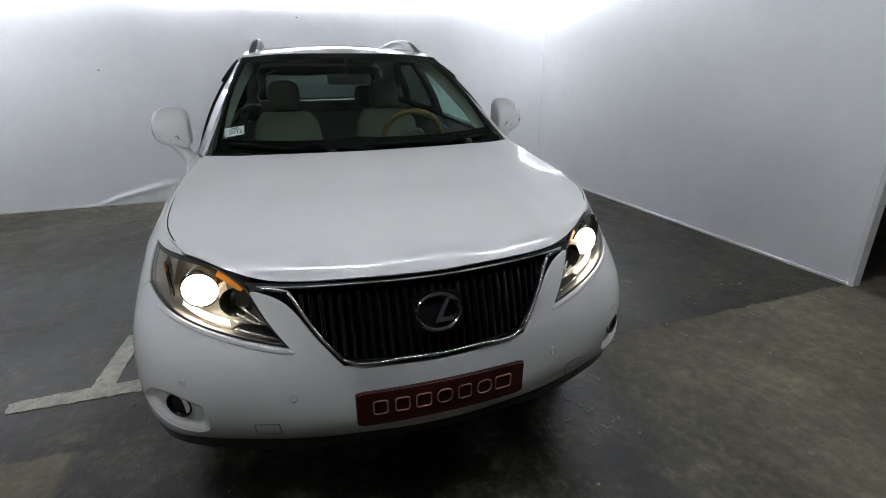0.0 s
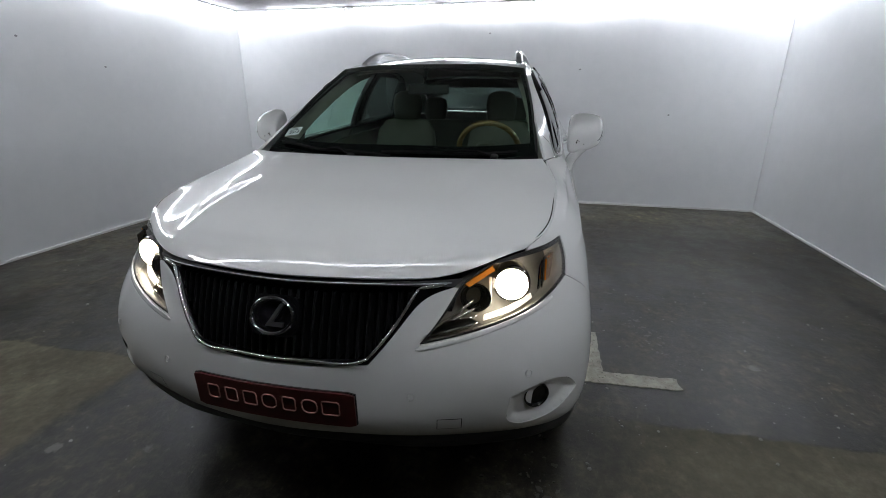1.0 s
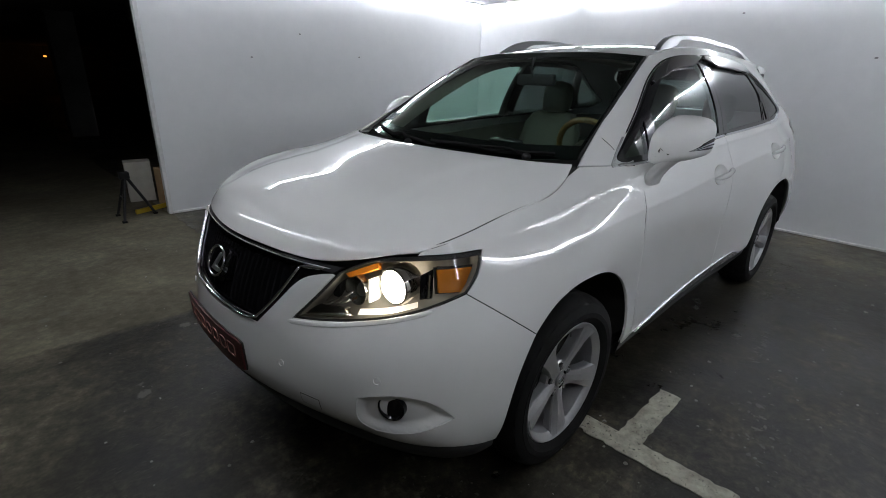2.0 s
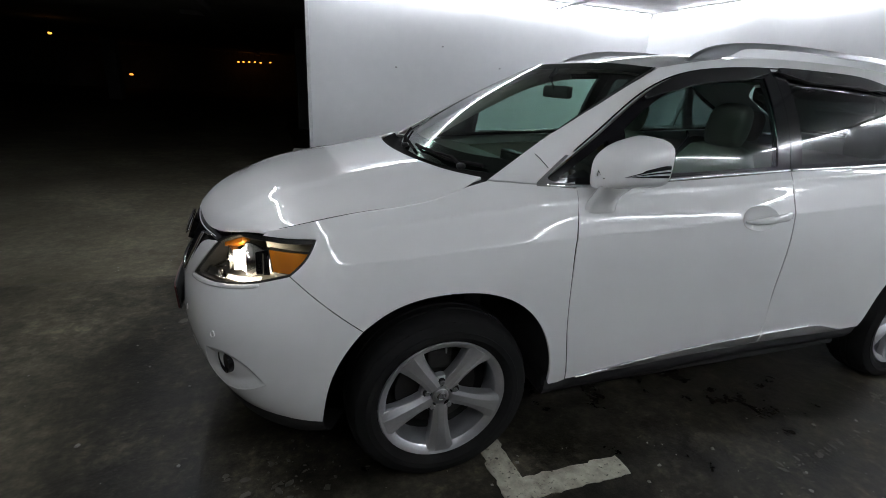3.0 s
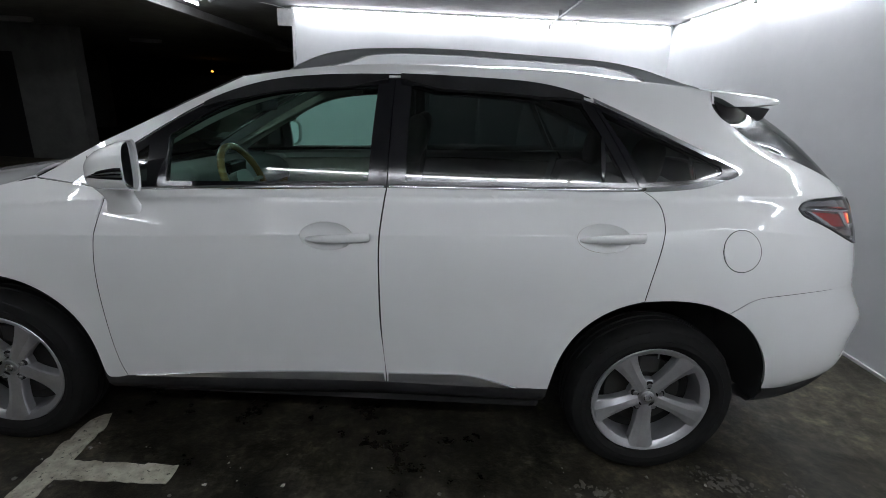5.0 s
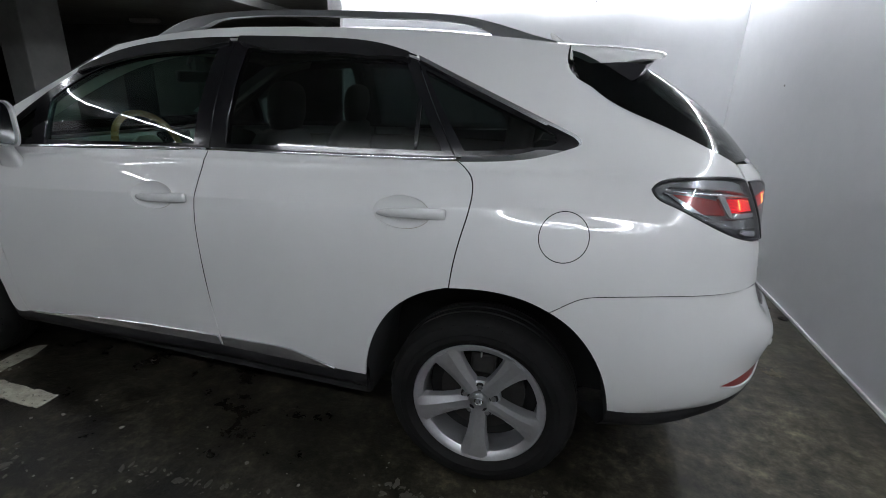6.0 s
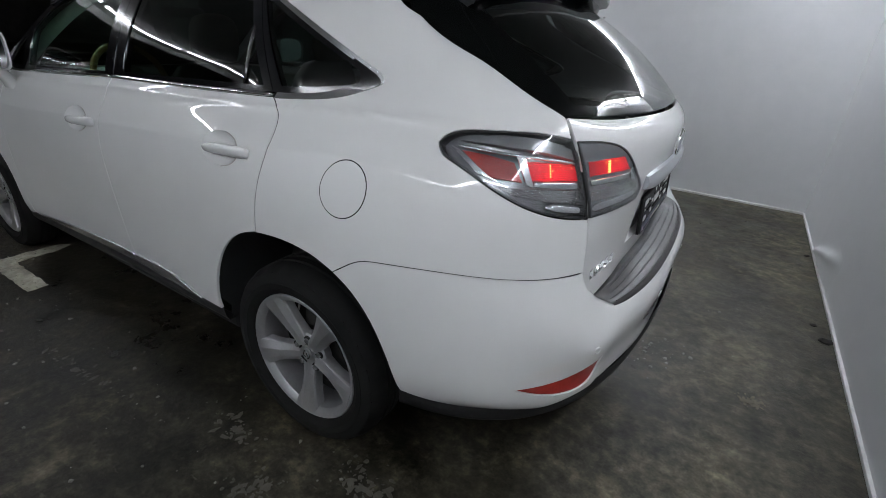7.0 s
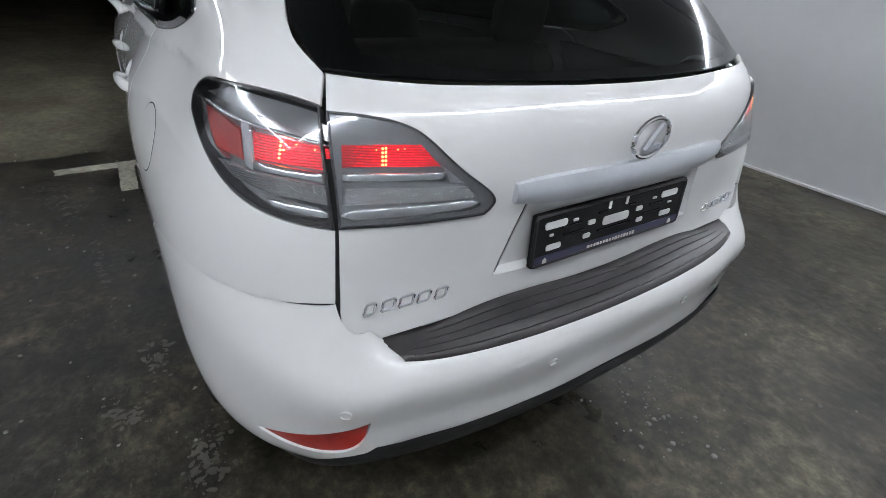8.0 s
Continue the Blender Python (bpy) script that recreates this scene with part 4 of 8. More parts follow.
# side windows' outer line, belt and door gaps in side view
BELT = [(1.015, N, 1.139), (.87, N, 1.133), (.5, N, 1.152), (-.25, N, 1.192), (-.9, N, 1.214), (-1.224, N, 1.228)]
TOP = [(1.015, N, 1.139), (.72, N, 1.345), (.51, N, 1.477), (.33, N, 1.551), (.10, N, 1.592), (-.27, N, 1.613), (-.6, N, 1.612), (-.86, N, 1.596), (-1.02, N, 1.557),
       (-1.26, N, 1.463), (-1.5, N, 1.366), (-1.60, N, 1.325)]
B_GAP = [(-.245, N, .395), (-.222, N, .63), (-.213, N, .83), (-.211, N, 1.02), (-.227, N, 1.193)]
C_GAP = [(-1.228, N, 1.228), (-1.285, N, 1.185), (-1.300, N, 1.11), (-1.285, N, 1.02), (-1.262, N, .90), (-1.252, N, .818)]


def belt_z(x):
    c = np.array([(p[0], p[2]) for p in BELT][::-1])
    return float(np.interp(x, c[:, 0], c[:, 1]))


def oval(cx, cz, a, b, n=20):
    return [[(cx + a * math.cos(2 * math.pi * k / n), None, cz + b * math.sin(2 * math.pi * k / n)) for k in range(n + 1)]]


DISH_F, DISH_R = (-.008, 1.008), (-1.068, 1.056)
PULL_F, PULL_R = (-.050, 1.008), (-1.098, 1.058)
front_door = panel("front_door", flank, [[(.85, N, .352), (.40, N, .352), (-.245, N, .365)], [(-.245, N, .365)] + B_GAP,
                                         [(-.227, N, 1.193), (.5, N, 1.152), (.868, N, 1.135)], door_front[::-1]], PAINT, car, "white front door", mirror=True, step=(0.03, 0.014), refine=.9, gap=0.003,
                   holes=[oval(*DISH_F, .100, .050)])
rear_arch_door = arch(-HUB_X, 175, 105, 8, .443, .478)
rear_door = panel("rear_door", flank, [B_GAP[::-1], [(-.245, N, .395), (-.245, N, .365)], [(-.245, N, .365), (-.55, N, .372), (-.93, N, .385)],
                                       [(-.93, N, .385)] + rear_arch_door[1:-1] + [(-1.252, N, .818)], C_GAP[::-1],
                                       [(-1.228, N, 1.228), (-.9, N, 1.214), (-.227, N, 1.193)]], PAINT, car, "white rear door", mirror=True, step=(0.03, 0.014), refine=.9, gap=0.003,
                  holes=[oval(*DISH_R, .100, .050)])
LAMP_OUT = [(-2.138, .649, 1.217), (-2.085, .70, 1.230), (-1.975, .765, 1.232), (-1.888, .788, 1.221), (-1.860, .795, 1.205), (-1.849, .802, 1.188)]
LAMP_LOW = [(-1.849, .802, 1.188), (-1.861, .805, 1.166), (-1.905, .802, 1.139), (-2.01, .795, 1.092), (-2.10, .765, 1.053), (-2.165, .72, 1.036), (-2.224, .667, 1.032)]
SEAM_R = [(-1.590, .936, .784), (-1.625, .935, .808), (-1.68, .93, .842), (-1.76, .922, .860), (-1.935, .894, .879), (-2.118, .818, .886), (-2.195, .755, .890), (-2.238, .680, .892)]
quarter = panel("quarter_panel", flank, [
    C_GAP, [(-1.252, N, .818)] + arch(-HUB_X, 102, 62, 5, .443, .478)[1:-1] + [(-1.590, N, .784)], SEAM_R,
    [SEAM_R[-1], (-2.224, .667, 1.034)], LAMP_LOW[::-1], LAMP_OUT[::-1],
    [(-2.138, .649, 1.217), (-2.112, .632, 1.266)], [(-2.112, .632, 1.266), (-2.035, .650, 1.300), (-1.955, .640, 1.336), (-1.845, .612, 1.380), (-1.75, .606, 1.418), (-1.63, .600, 1.472), (-1.572, .603, 1.512), (-1.548, .58, 1.560), (-1.545, .55, 1.615)],
    [(-1.545, .55, 1.615), (-1.33, .543, 1.638), (-.78, .538, 1.662), (-.25, .538, 1.662), (.06, .553, 1.638), (.40, .575, 1.58)],
    [(.40, .575, 1.58), (.66, .618, 1.452), (.93, .672, 1.312), (1.2, .735, 1.152)],
    [(1.2, .735, 1.152), (1.12, .757, 1.148), (1.015, N, 1.139)],
    TOP, [(-1.60, N, 1.325), (-1.618, N, 1.305), (-1.59, N, 1.287)], [(-1.59, N, 1.287), (-1.5, N, 1.258), (-1.36, N, 1.236), (-1.228, N, 1.228)]],
    PAINT, car, "white quarter panel running into pillars and roof side", gap=0.0015, mirror=True, step=(0.025, 0.014), refine=.9)
panel("roof", roof, [[(.475, 0, 1.603), (.462, .32, 1.601), (.40, .568, 1.582)], [(.40, .568, 1.582), (.06, .553, 1.638), (-.4, .536, 1.664), (-.95, .538, 1.658), (-1.545, .55, 1.617)],
                     [(-1.545, .55, 1.617), (-1.55, .32, 1.644), (-1.55, 0, 1.652), (-1.55, -.32, 1.644), (-1.545, -.55, 1.617)],
                     [(-1.545, -.55, 1.617), (-.95, -.538, 1.658), (-.4, -.536, 1.664), (.06, -.553, 1.638), (.40, -.568, 1.582)],
                     [(.40, -.568, 1.582), (.462, -.32, 1.601), (.475, 0, 1.603)]], PAINT, car, "white roof skin", gap=0.0, step=0.035)
gate_side = [(-2.263, .610, .79), (-2.260, .645, .794), (-2.254, .668, .812), (-2.236, .675, .87), (-2.222, .664, 1.03), (-2.184, .654, 1.145), (-2.149, .645, 1.215), (-2.115, .632, 1.266)]
gate_top = [(-2.115, .632, 1.266), (-2.168, .55, 1.261), (-2.228, .36, 1.256), (-2.265, 0, 1.252)]
LAMP_IN = [(-2.151, .645, 1.213), (-2.232, .523, 1.194), (-2.262, .43, 1.115), (-2.285, .376, 1.05), (-2.278, .395, 1.03)]
LAMP_IN_LOW = [(-2.278, .395, 1.03), (-2.25, .55, 1.03), (-2.223, .662, 1.033)]
PLATE_HOLE = [[(-2.3, .285, 1.075), (-2.3, -.285, 1.075)], [(-2.3, -.285, 1.075), (-2.28, -.345, .872)], [(-2.28, -.345, .872), (-2.28, .345, .872)], [(-2.28, .345, .872), (-2.3, .285, 1.075)]]
liftgate = panel("liftgate", gate, [[(-2.278, 0, .79), (-2.265, .55, .79), (-2.263, .610, .79)], gate_side[:6] + [(-2.151, .648, 1.21)],
                                    [(-2.151, .648, 1.21), (-2.115, .632, 1.266)], gate_top + mir(gate_top)[1:],
                                    [(-2.115, -.632, 1.266), (-2.151, -.648, 1.21)], [(-2.151, -.648, 1.21)] + mir(gate_side)[2:],
                                    [(-2.263, -.610, .79), (-2.265, -.55, .79), (-2.278, 0, .79)]], PAINT, car, "white liftgate", gap=0.003,
                 holes=[PLATE_HOLE])[0]
tail_arch = [(x, .93, z) for x, _, z in arch(-HUB_X, 62, 11, 7, .447, .478)]
tail_arch[0] = SEAM_R[0]
tail_arch[-1] = (-1.822, .91, .43)
shelf = [(-2.238, .680, .892), (-2.242, .674, .855), (-2.246, .655, .818), (-2.246, .605, .800), (-2.245, .45, .790), (-2.255, 0, .786)]
tail_low = [(-1.822, .91, .43), (-2.0, .865, .435), (-2.12, .81, .447), (-2.20, .775, .475), (-2.285, .722, .525), (-2.35, .60, .556), (-2.388, .42, .564), (-2.408, .2, .567), (-2.412, 0, .567)]


def reflector_ring(s):
    pts = [(-2.163, .845, .566), (-2.262, .766, .597), (-2.348, .664, .650), (-2.332, .676, .588), (-2.245, .775, .546)]
    ring = [(x, s * y, z) for x, y, z in pts]
    return [[ring[0], ring[1], ring[2]], [ring[2], ring[3], ring[4], ring[0]]]


tail_bottom = [(x, -y, z) for x, y, z in tail_low] + tail_low[::-1][1:]
rear_bumper = panel("rear_bumper", tail, [tail_arch[::-1], SEAM_R, shelf + mir(shelf)[1:], mir(SEAM_R), mir(tail_arch[::-1]), tail_bottom], PAINT, car,
                    "white rear bumper cover", step=0.022, holes=[reflector_ring(1), reflector_ring(-1)])[0]

# dark strips in the gaps between the panels, standing for the shade there
for line in (door_front, B_GAP, C_GAP):
    surface_strip("gap_shade", flank, line, 0.016, DARK, car, -0.0045, 0.002, mirror=True, taper=False)
surface_strip("gap_shade", front, [p for p in hood_edge[1:]], 0.014, DARK, car, -0.007, 0.002, mirror=True, taper=False)
surface_strip("gap_shade", front, SEAM_F, 0.014, DARK, car, -0.0045, 0.002, mirror=True, taper=False)
surface_strip("gap_shade", tail, SEAM_R[1:], 0.014, DARK, car, -0.0045, 0.002, mirror=True, taper=False)
surface_strip("gap_shade", gate, gate_side[2:6], 0.02, DARK, car, -0.006, 0.002, mirror=True, taper=False)
surface_strip("gap_shade", flank, [(1.004, .708, 1.240), (.985, .728, 1.220), (.966, .750, 1.195)], 0.0035, DARK, car, 0.0, 0.0008, mirror=True, taper=False)
# ---- wheels ----
def build_wheel():
    """One wheel at the origin: axle along y, outer face towards +y."""
    bm = lathe([(0.222, -0.17), (0.236, -0.165), (0.222, -0.15), (0.215, -0.06), (0.219, -0.020), (0.232, -0.006), (0.248, 0.0), (0.2515, -0.004),
                (0.249, -0.012), (0.236, -0.02), (0.228, -0.15)], 64)
    return bm


def build_spoke(k):
    """A flaring spoke of two facets: a broad one, and a narrow one that falls away behind a crease."""
    bm = bmesh.new()
    a = radians(-90 + 72 * k)
    d, s = Vector((math.cos(a), 0, math.sin(a))), Vector((-math.sin(a), 0, math.cos(a)))
    rows = []
    for r, w, y, fall in ((0.040, 0.032, -0.030, 0.004), (0.075, 0.0315, -0.027, 0.007), (0.105, 0.032, -0.021, 0.011), (0.145, 0.037, -0.014, 0.014), (0.180, 0.044, -0.009, 0.014),
                          (0.205, 0.051, -0.006, 0.010), (0.222, 0.056, -0.0035, 0.005), (0.2365, 0.059, -0.002, 0.001)):
        prof = ((-1.0, -0.046), (-1.0, -0.012), (-0.93, -0.004), (-0.45, 0.001), (0.30, 0.0), (0.36, -0.0012), (0.92, -fall), (1.0, -fall - 0.006), (1.0, -0.046))
        rows.append([bm.verts.new(d * r + s * (w * p) + Vector((0, y + q, 0))) for p, q in prof])
    for r0, r1 in zip(rows, rows[1:]):
        for i in range(len(r0) - 1):
            bm.faces.new((r0[i], r0[i + 1], r1[i + 1], r1[i]))
    bm.faces.new(rows[-1][::-1])
    bmesh.ops.recalc_face_normals(bm, faces=bm.faces)
    return bm


def build_tyre():
    """Sidewall with a raised band, shoulder blocks and grooves round the tread."""
    prof = [(0.244, -0.185), (0.262, -0.196), (0.30, -0.206), (0.325, -0.200), (0.345, -0.182), (0.354, -0.160),
            (0.357, -0.148), (0.348, -0.146), (0.348, -0.138), (0.358, -0.136), (0.358, -0.106), (0.348, -0.104), (0.348, -0.094), (0.358, -0.092),
            (0.358, -0.066), (0.348, -0.064), (0.348, -0.056), (0.357, -0.054), (0.354, -0.030), (0.345, -0.008), (0.336, 0.003), (0.333, 0.006), (0.325, 0.009), (0.30, 0.015),
            (0.298, 0.017), (0.278, 0.0165), (0.276, 0.0145), (0.262, 0.008), (0.2545, 0.000), (0.250, -0.008), (0.244, -0.02)]
    bm = lathe(prof, 96)
    for v in bm.verts:
        r = math.hypot(v.co.x, v.co.z)
        a = math.atan2(v.co.z, v.co.x)
        if r > 0.334 and (round(a / (2 * math.pi) * 96) % 4 == 0) and (v.co.y > -0.03 or v.co.y < -0.16):
            v.co.x *= 0.982
            v.co.z *= 0.982
        v.co.z = max(v.co.z, -HUB_Z + 0.0005)
    return bm


def fit_wheel(x, y, turn, tilt):
    base = Matrix.Translation((x, y, HUB_Z)) @ pose(0, 0, 0, 0, 0, turn)
    wheel = part("wheel", build_wheel(), ALLOY, car, "silver five-spoke alloy wheel", True, 30)
    for k in range(5):
        part("spoke", build_spoke(k), ALLOY, wheel, "", True, 12)
    part("hub", lathe([(0.0, -0.034), (0.034, -0.034), (0.036, -0.040), (0.072, -0.038), (0.080, -0.046), (0.080, -0.075), (0.0, -0.075)], 40), ALLOY, wheel, "", True, 30)
    tyre = part("tyre", build_tyre(), RUBBER, wheel, "dusty black tyre", True, 30)
    part("centre_cap", lathe([(0.0, -0.026), (0.024, -0.026), (0.029, -0.029), (0.030, -0.036)], 28), SATIN, wheel, "silver cap with a worn emblem", True)
    bm = lathe([(0.013, 0.0), (0.0155, 0.0015), (0.018, 0.0)], 24)
    add_tube(bm, [(-0.002, 0.001, 0.010), (-0.007, 0.001, -0.007), (0.009, 0.001, -0.007)], 0.002, 5)
    bmesh.ops.translate(bm, verts=bm.verts, vec=(0, -0.0255, 0))
    part("cap_emblem", bm, CHROME, wheel, "", True)
    for k in range(5):
        a = radians(90 + 72 * k)
        bm = lathe([(0.0, 0.0), (0.009, 0.0), (0.0115, -0.004), (0.0115, -0.022), (0.016, -0.024)], 6)
        bmesh.ops.translate(bm, verts=bm.verts, vec=(0.0575 * math.cos(a), -0.0275, 0.0575 * math.sin(a)))
        part("lug_nut", bm, METAL, wheel, "", True)
        # flat dark disc for the shade in the recess round each nut
        bm = lathe([(0.0, 0.0), (0.017, 0.0), (0.018, -0.006)], 16)
        bmesh.ops.translate(bm, verts=bm.verts, vec=(0.0575 * math.cos(a), -0.0335, 0.0575 * math.sin(a)))
        part("lug_shade", bm, DARK, wheel, "", True)
    # added dark disc that stands for the shade behind the spokes
    part("barrel_shade", lathe([(0.2145, -0.118), (0.20, -0.128), (0.06, -0.135), (0.0, -0.135)], 40), DARK, wheel, "dark disc for the shade inside the wheel", True)
    part("brake_disc", lathe([(0.05, -0.10), (0.165, -0.10), (0.165, -0.125), (0.05, -0.125)], 40), BRAKE, wheel, "dull steel disc behind the spokes", True)
    bm = boxed(-0.05, 0.05, -0.14, -0.075, 0.09, 0.18, 0.012)
    part("brake_caliper", bm, BRAKE, wheel)
    part("valve", tube([(0.0, -0.014, 0.224), (0.0, -0.010, 0.202)], [0.004, 0.003], 8), METAL, wheel, "pale tyre valve", True)
    wheel.matrix_basis = base
    tyre.matrix_basis = Matrix.Identity(4)
    return wheel


for sx in (1, -1):
    fit_wheel(sx * HUB_X, HUB_Y, 0, 0)
    fit_wheel(sx * HUB_X, -HUB_Y, 180, 0)

# ---- dark liners, floor pan, skirts ----
def liner(cx, start, turn):
    bm = bmesh.new()
    rows = []
    for k in range(25):
        a = radians(start + turn * k / 24)
        c, s = math.cos(a), math.sin(a)
        q = (abs(c) ** 2.25 + abs(s) ** 2.25) ** (-1 / 2.25)
        x, z = cx - 0.45 * c * q, 0.35 + (0.462 if cx > 0 else 0.486) * s * q
        rows.append([bm.verts.new((x, y, z)) for y in (0.912 if s > 0.12 else 0.865, 0.84, 0.55)])
    for a, b in zip(rows, rows[1:]):
        for i in range(2):
            bm.faces.new((a[i], a[i + 1], b[i + 1], b[i]))
    bm.faces.new([r[2] for r in rows])
    return bm


for sx in (1, -1):
    twins("wheel_liner", lambda: liner(sx * HUB_X, 3 if sx > 0 else 1, 176 if sx > 0 else 183), DARK, car, "black wheel-arch liner")
bm = boxed(-0.92, 0.92, -0.84, 0.84, 0.24, 0.34, 0.02)
add_box(bm, -2.15, 2.05, -0.52, 0.52, 0.25, 0.36, 0.02)
part("floor_pan", bm, DARK, car, "dark underbody")
# dark block added in the unseen engine bay, so nothing shows through the grille
bm = boxed(1.32, 2.12, -0.5, 0.5, 0.36, 0.86, 0.03)
part("engine_bay_fill", bm, DARK, car)


def skirt(name, line, drop, tuck, label, mirror):
    """A black lower lip that hangs under an edge: line of points, outward side by the middle of the car."""
    pts = [Vector(p) for p in curve_through(line, 0.03)]
    verts, faces = [], []
    for p in pts:
        o = Vector((p.x * 0.35, p.y, 0))
        o = o.normalized()
        verts += [p + Vector((0, 0, 0.012)) - o * 0.006, p - o * 0.002 - Vector((0, 0, 0.004)), p - o * tuck * 0.35 - Vector((0, 0, drop * 0.6)), p - o * tuck - Vector((0, 0, drop)), p - o * (tuck + 0.12) - Vector((0, 0, drop - 0.01))]
    for i in range(len(pts) - 1):
        for j in range(4):
            faces.append((i * 5 + j, i * 5 + j + 1, i * 5 + j + 6, i * 5 + j + 5))
    obs = [link_mesh(name, verts, faces, BLACK, car, label)]
    if mirror:
        obs.append(link_mesh(name, [(v.x, -v.y, v.z) for v in verts], [f[::-1] for f in faces], BLACK, car, label))


skirt("front_lip", [(x, -y, z) for x, y, z in low_left[::-1]] + low_left[1:], 0.085, 0.05, "black lower lip of the front bumper", False)
skirt("sill", [(.945, .905, .352), (.85, .90, .352), (.40, .892, .352), (-.245, .882, .365), (-.55, .893, .372), (-.93, .905, .385)], 0.075, 0.03, "black plastic door sill", True)
skirt("rear_lip", tail_bottom, 0.075, 0.040, "black lower edge of the rear bumper", False)
# chrome sill trims
SILL_BRIGHT = material("bright_sill_trim", (0.74, 0.75, 0.77), 0.27, 0.92)


def sill_trim(outline, name, parents):
    panel(name, flank, outline, SILL_BRIGHT, parents, "thin chrome trim along the door's foot", gap=0.001, depth=0.010, lift=0.009, mirror=True, step=0.03)


sill_trim([[(.81, N, .362), (.45, N, .390), (-.236, N, .418)], [(-.236, N, .418), (-.240, N, .373)], [(-.240, N, .373), (.30, N, .362), (.81, N, .358)], [(.81, N, .358), (.81, N, .362)]], "sill_trim", front_door)
sill_trim([[(-.254, N, .419), (-.45, N, .430), (-.60, N, .432), (-.70, N, .412), (-.80, N, .388)], [(-.80, N, .388), (-.55, N, .378), (-.254, N, .373)], [(-.254, N, .373), (-.254, N, .419)]], "sill_trim", rear_door)

# ---- doors: dishes, handles, windows, frames, belt mouldings ----
def dish(name, loft, cx, cz, a, b, depth, parents):
    rings, seg = 7, 36
    verts, faces, uvs = [], [], []
    pts = [(cx, float("nan"), cz)]
    for r in range(1, rings + 1):
        for k in range(seg):
            t = 2 * math.pi * k / seg
            pts.append((cx + a * r / rings * math.cos(t), float("nan"), cz + b * r / rings * math.sin(t)))
    uv = loft.find(pts)
    p, n = loft.at(uv), loft.normal(uv)
    rad = np.array([0] + [r / rings for r in range(1, rings + 1) for _ in range(seg)])
    p = p - n * (depth * (1 - rad ** 2.6))[:, None]
    faces = [(0, 1 + k, 1 + (k + 1) % seg) for k in range(seg)]
    for r in range(rings - 1):
        for k in range(seg):
            i, j = 1 + r * seg + k, 1 + r * seg + (k + 1) % seg
            faces.append((i, i + seg, j + seg, j))
    faces = [f[::-1] for f in faces]
    link_mesh(name, p, faces, PAINT, parents[0], "shallow white dish behind the handle")
    link_mesh(name, p * [1, -1, 1], [f[::-1] for f in faces], PAINT, parents[1], "shallow white dish behind the handle")


def handle(cx, cz):
    """A pull bar that leaves the skin in front and sits on it behind."""
    bm = bmesh.new()
    rows = []
    for t, out, h, w in ((0.0, 0.000, 0.004, 0.006), (0.05, 0.008, 0.009, 0.010), (0.18, 0.022, 0.014, 0.012), (0.40, 0.030, 0.017, 0.012), (0.62, 0.030, 0.018, 0.012),
                         (0.70, 0.026, 0.019, 0.018), (0.90, 0.020, 0.020, 0.022), (0.985, 0.012, 0.018, 0.018), (1.0, 0.004, 0.012, 0.010)):
        x = cx + 0.122 - 0.248 * t
        z = cz - 0.012 + 0.018 * t
        q, nrm = flank.point(x, float("nan"), z)
        c = q + nrm * (out - w * 0.4)
        up = Vector((0, 0, 1))
        rows.append([bm.verts.new(c + up * (h * math.cos(a)) + nrm * (w * 0.75 * math.sin(a))) for a in [2 * math.pi * k / 12 for k in range(12)]])
    for a, b in zip(rows, rows[1:]):
        for k in range(12):
            bm.faces.new((a[k], a[(k + 1) % 12], b[(k + 1) % 12], b[k]))
    bm.faces.new(rows[0])
    bm.faces.new(rows[-1])
    bmesh.ops.recalc_face_normals(bm, faces=bm.faces)
    return bm


for doors, sink, (cx, cz) in ((front_door, DISH_F, PULL_F), (rear_door, DISH_R, PULL_R)):
    dish("handle_dish", flank, *sink, .101, .051, 0.026, doors)
    twins("door_handle", lambda: handle(cx, cz), PAINT, doors, "white pull handle", True, 50)
q, nrm = flank.point(-.148, float("nan"), 1.013)
bm = lathe([(0.0, 0.0), (0.007, 0.0), (0.008, -0.004)], 16)
bmesh.ops.transform(bm, matrix=Matrix.Translation(q + nrm * 0.0245), verts=bm.verts)
part("key_lock", bm, METAL, front_door[0])

TIP = (1.005, N, 1.142)
PANE_F = [[(.64, N, 1.176), (.2, N, 1.196), (-.150, N, 1.214)], [(-.150, N, 1.214), (-.165, N, 1.575)],
          [(-.165, N, 1.575), (.10, N, 1.556), (.32, N, 1.515), (.49, N, 1.444), (.64, N, 1.345)], [(.64, N, 1.345), (.64, N, 1.176)]]
PANE_TRI = [[(.72, N, 1.172), (.93, N, 1.166)], [(.93, N, 1.166), (.72, N, 1.305)], [(.72, N, 1.305), (.72, N, 1.172)]]
PANE_R = [[(-.30, N, 1.222), (-.7, N, 1.238), (-1.165, N, 1.256)], [(-1.165, N, 1.256), (-.985, N, 1.540)],
          [(-.985, N, 1.540), (-.86, N, 1.567), (-.6, N, 1.582), (-.30, N, 1.582)], [(-.30, N, 1.582), (-.30, N, 1.222)]]
PANE_Q = [[(-1.245, N, 1.262), (-1.062, N, 1.517)], [(-1.062, N, 1.517), (-1.30, N, 1.421), (-1.535, N, 1.330)],
          [(-1.535, N, 1.330), (-1.545, N, 1.312), (-1.49, N, 1.288)], [(-1.49, N, 1.288), (-1.38, N, 1.273), (-1.245, N, 1.262)]]


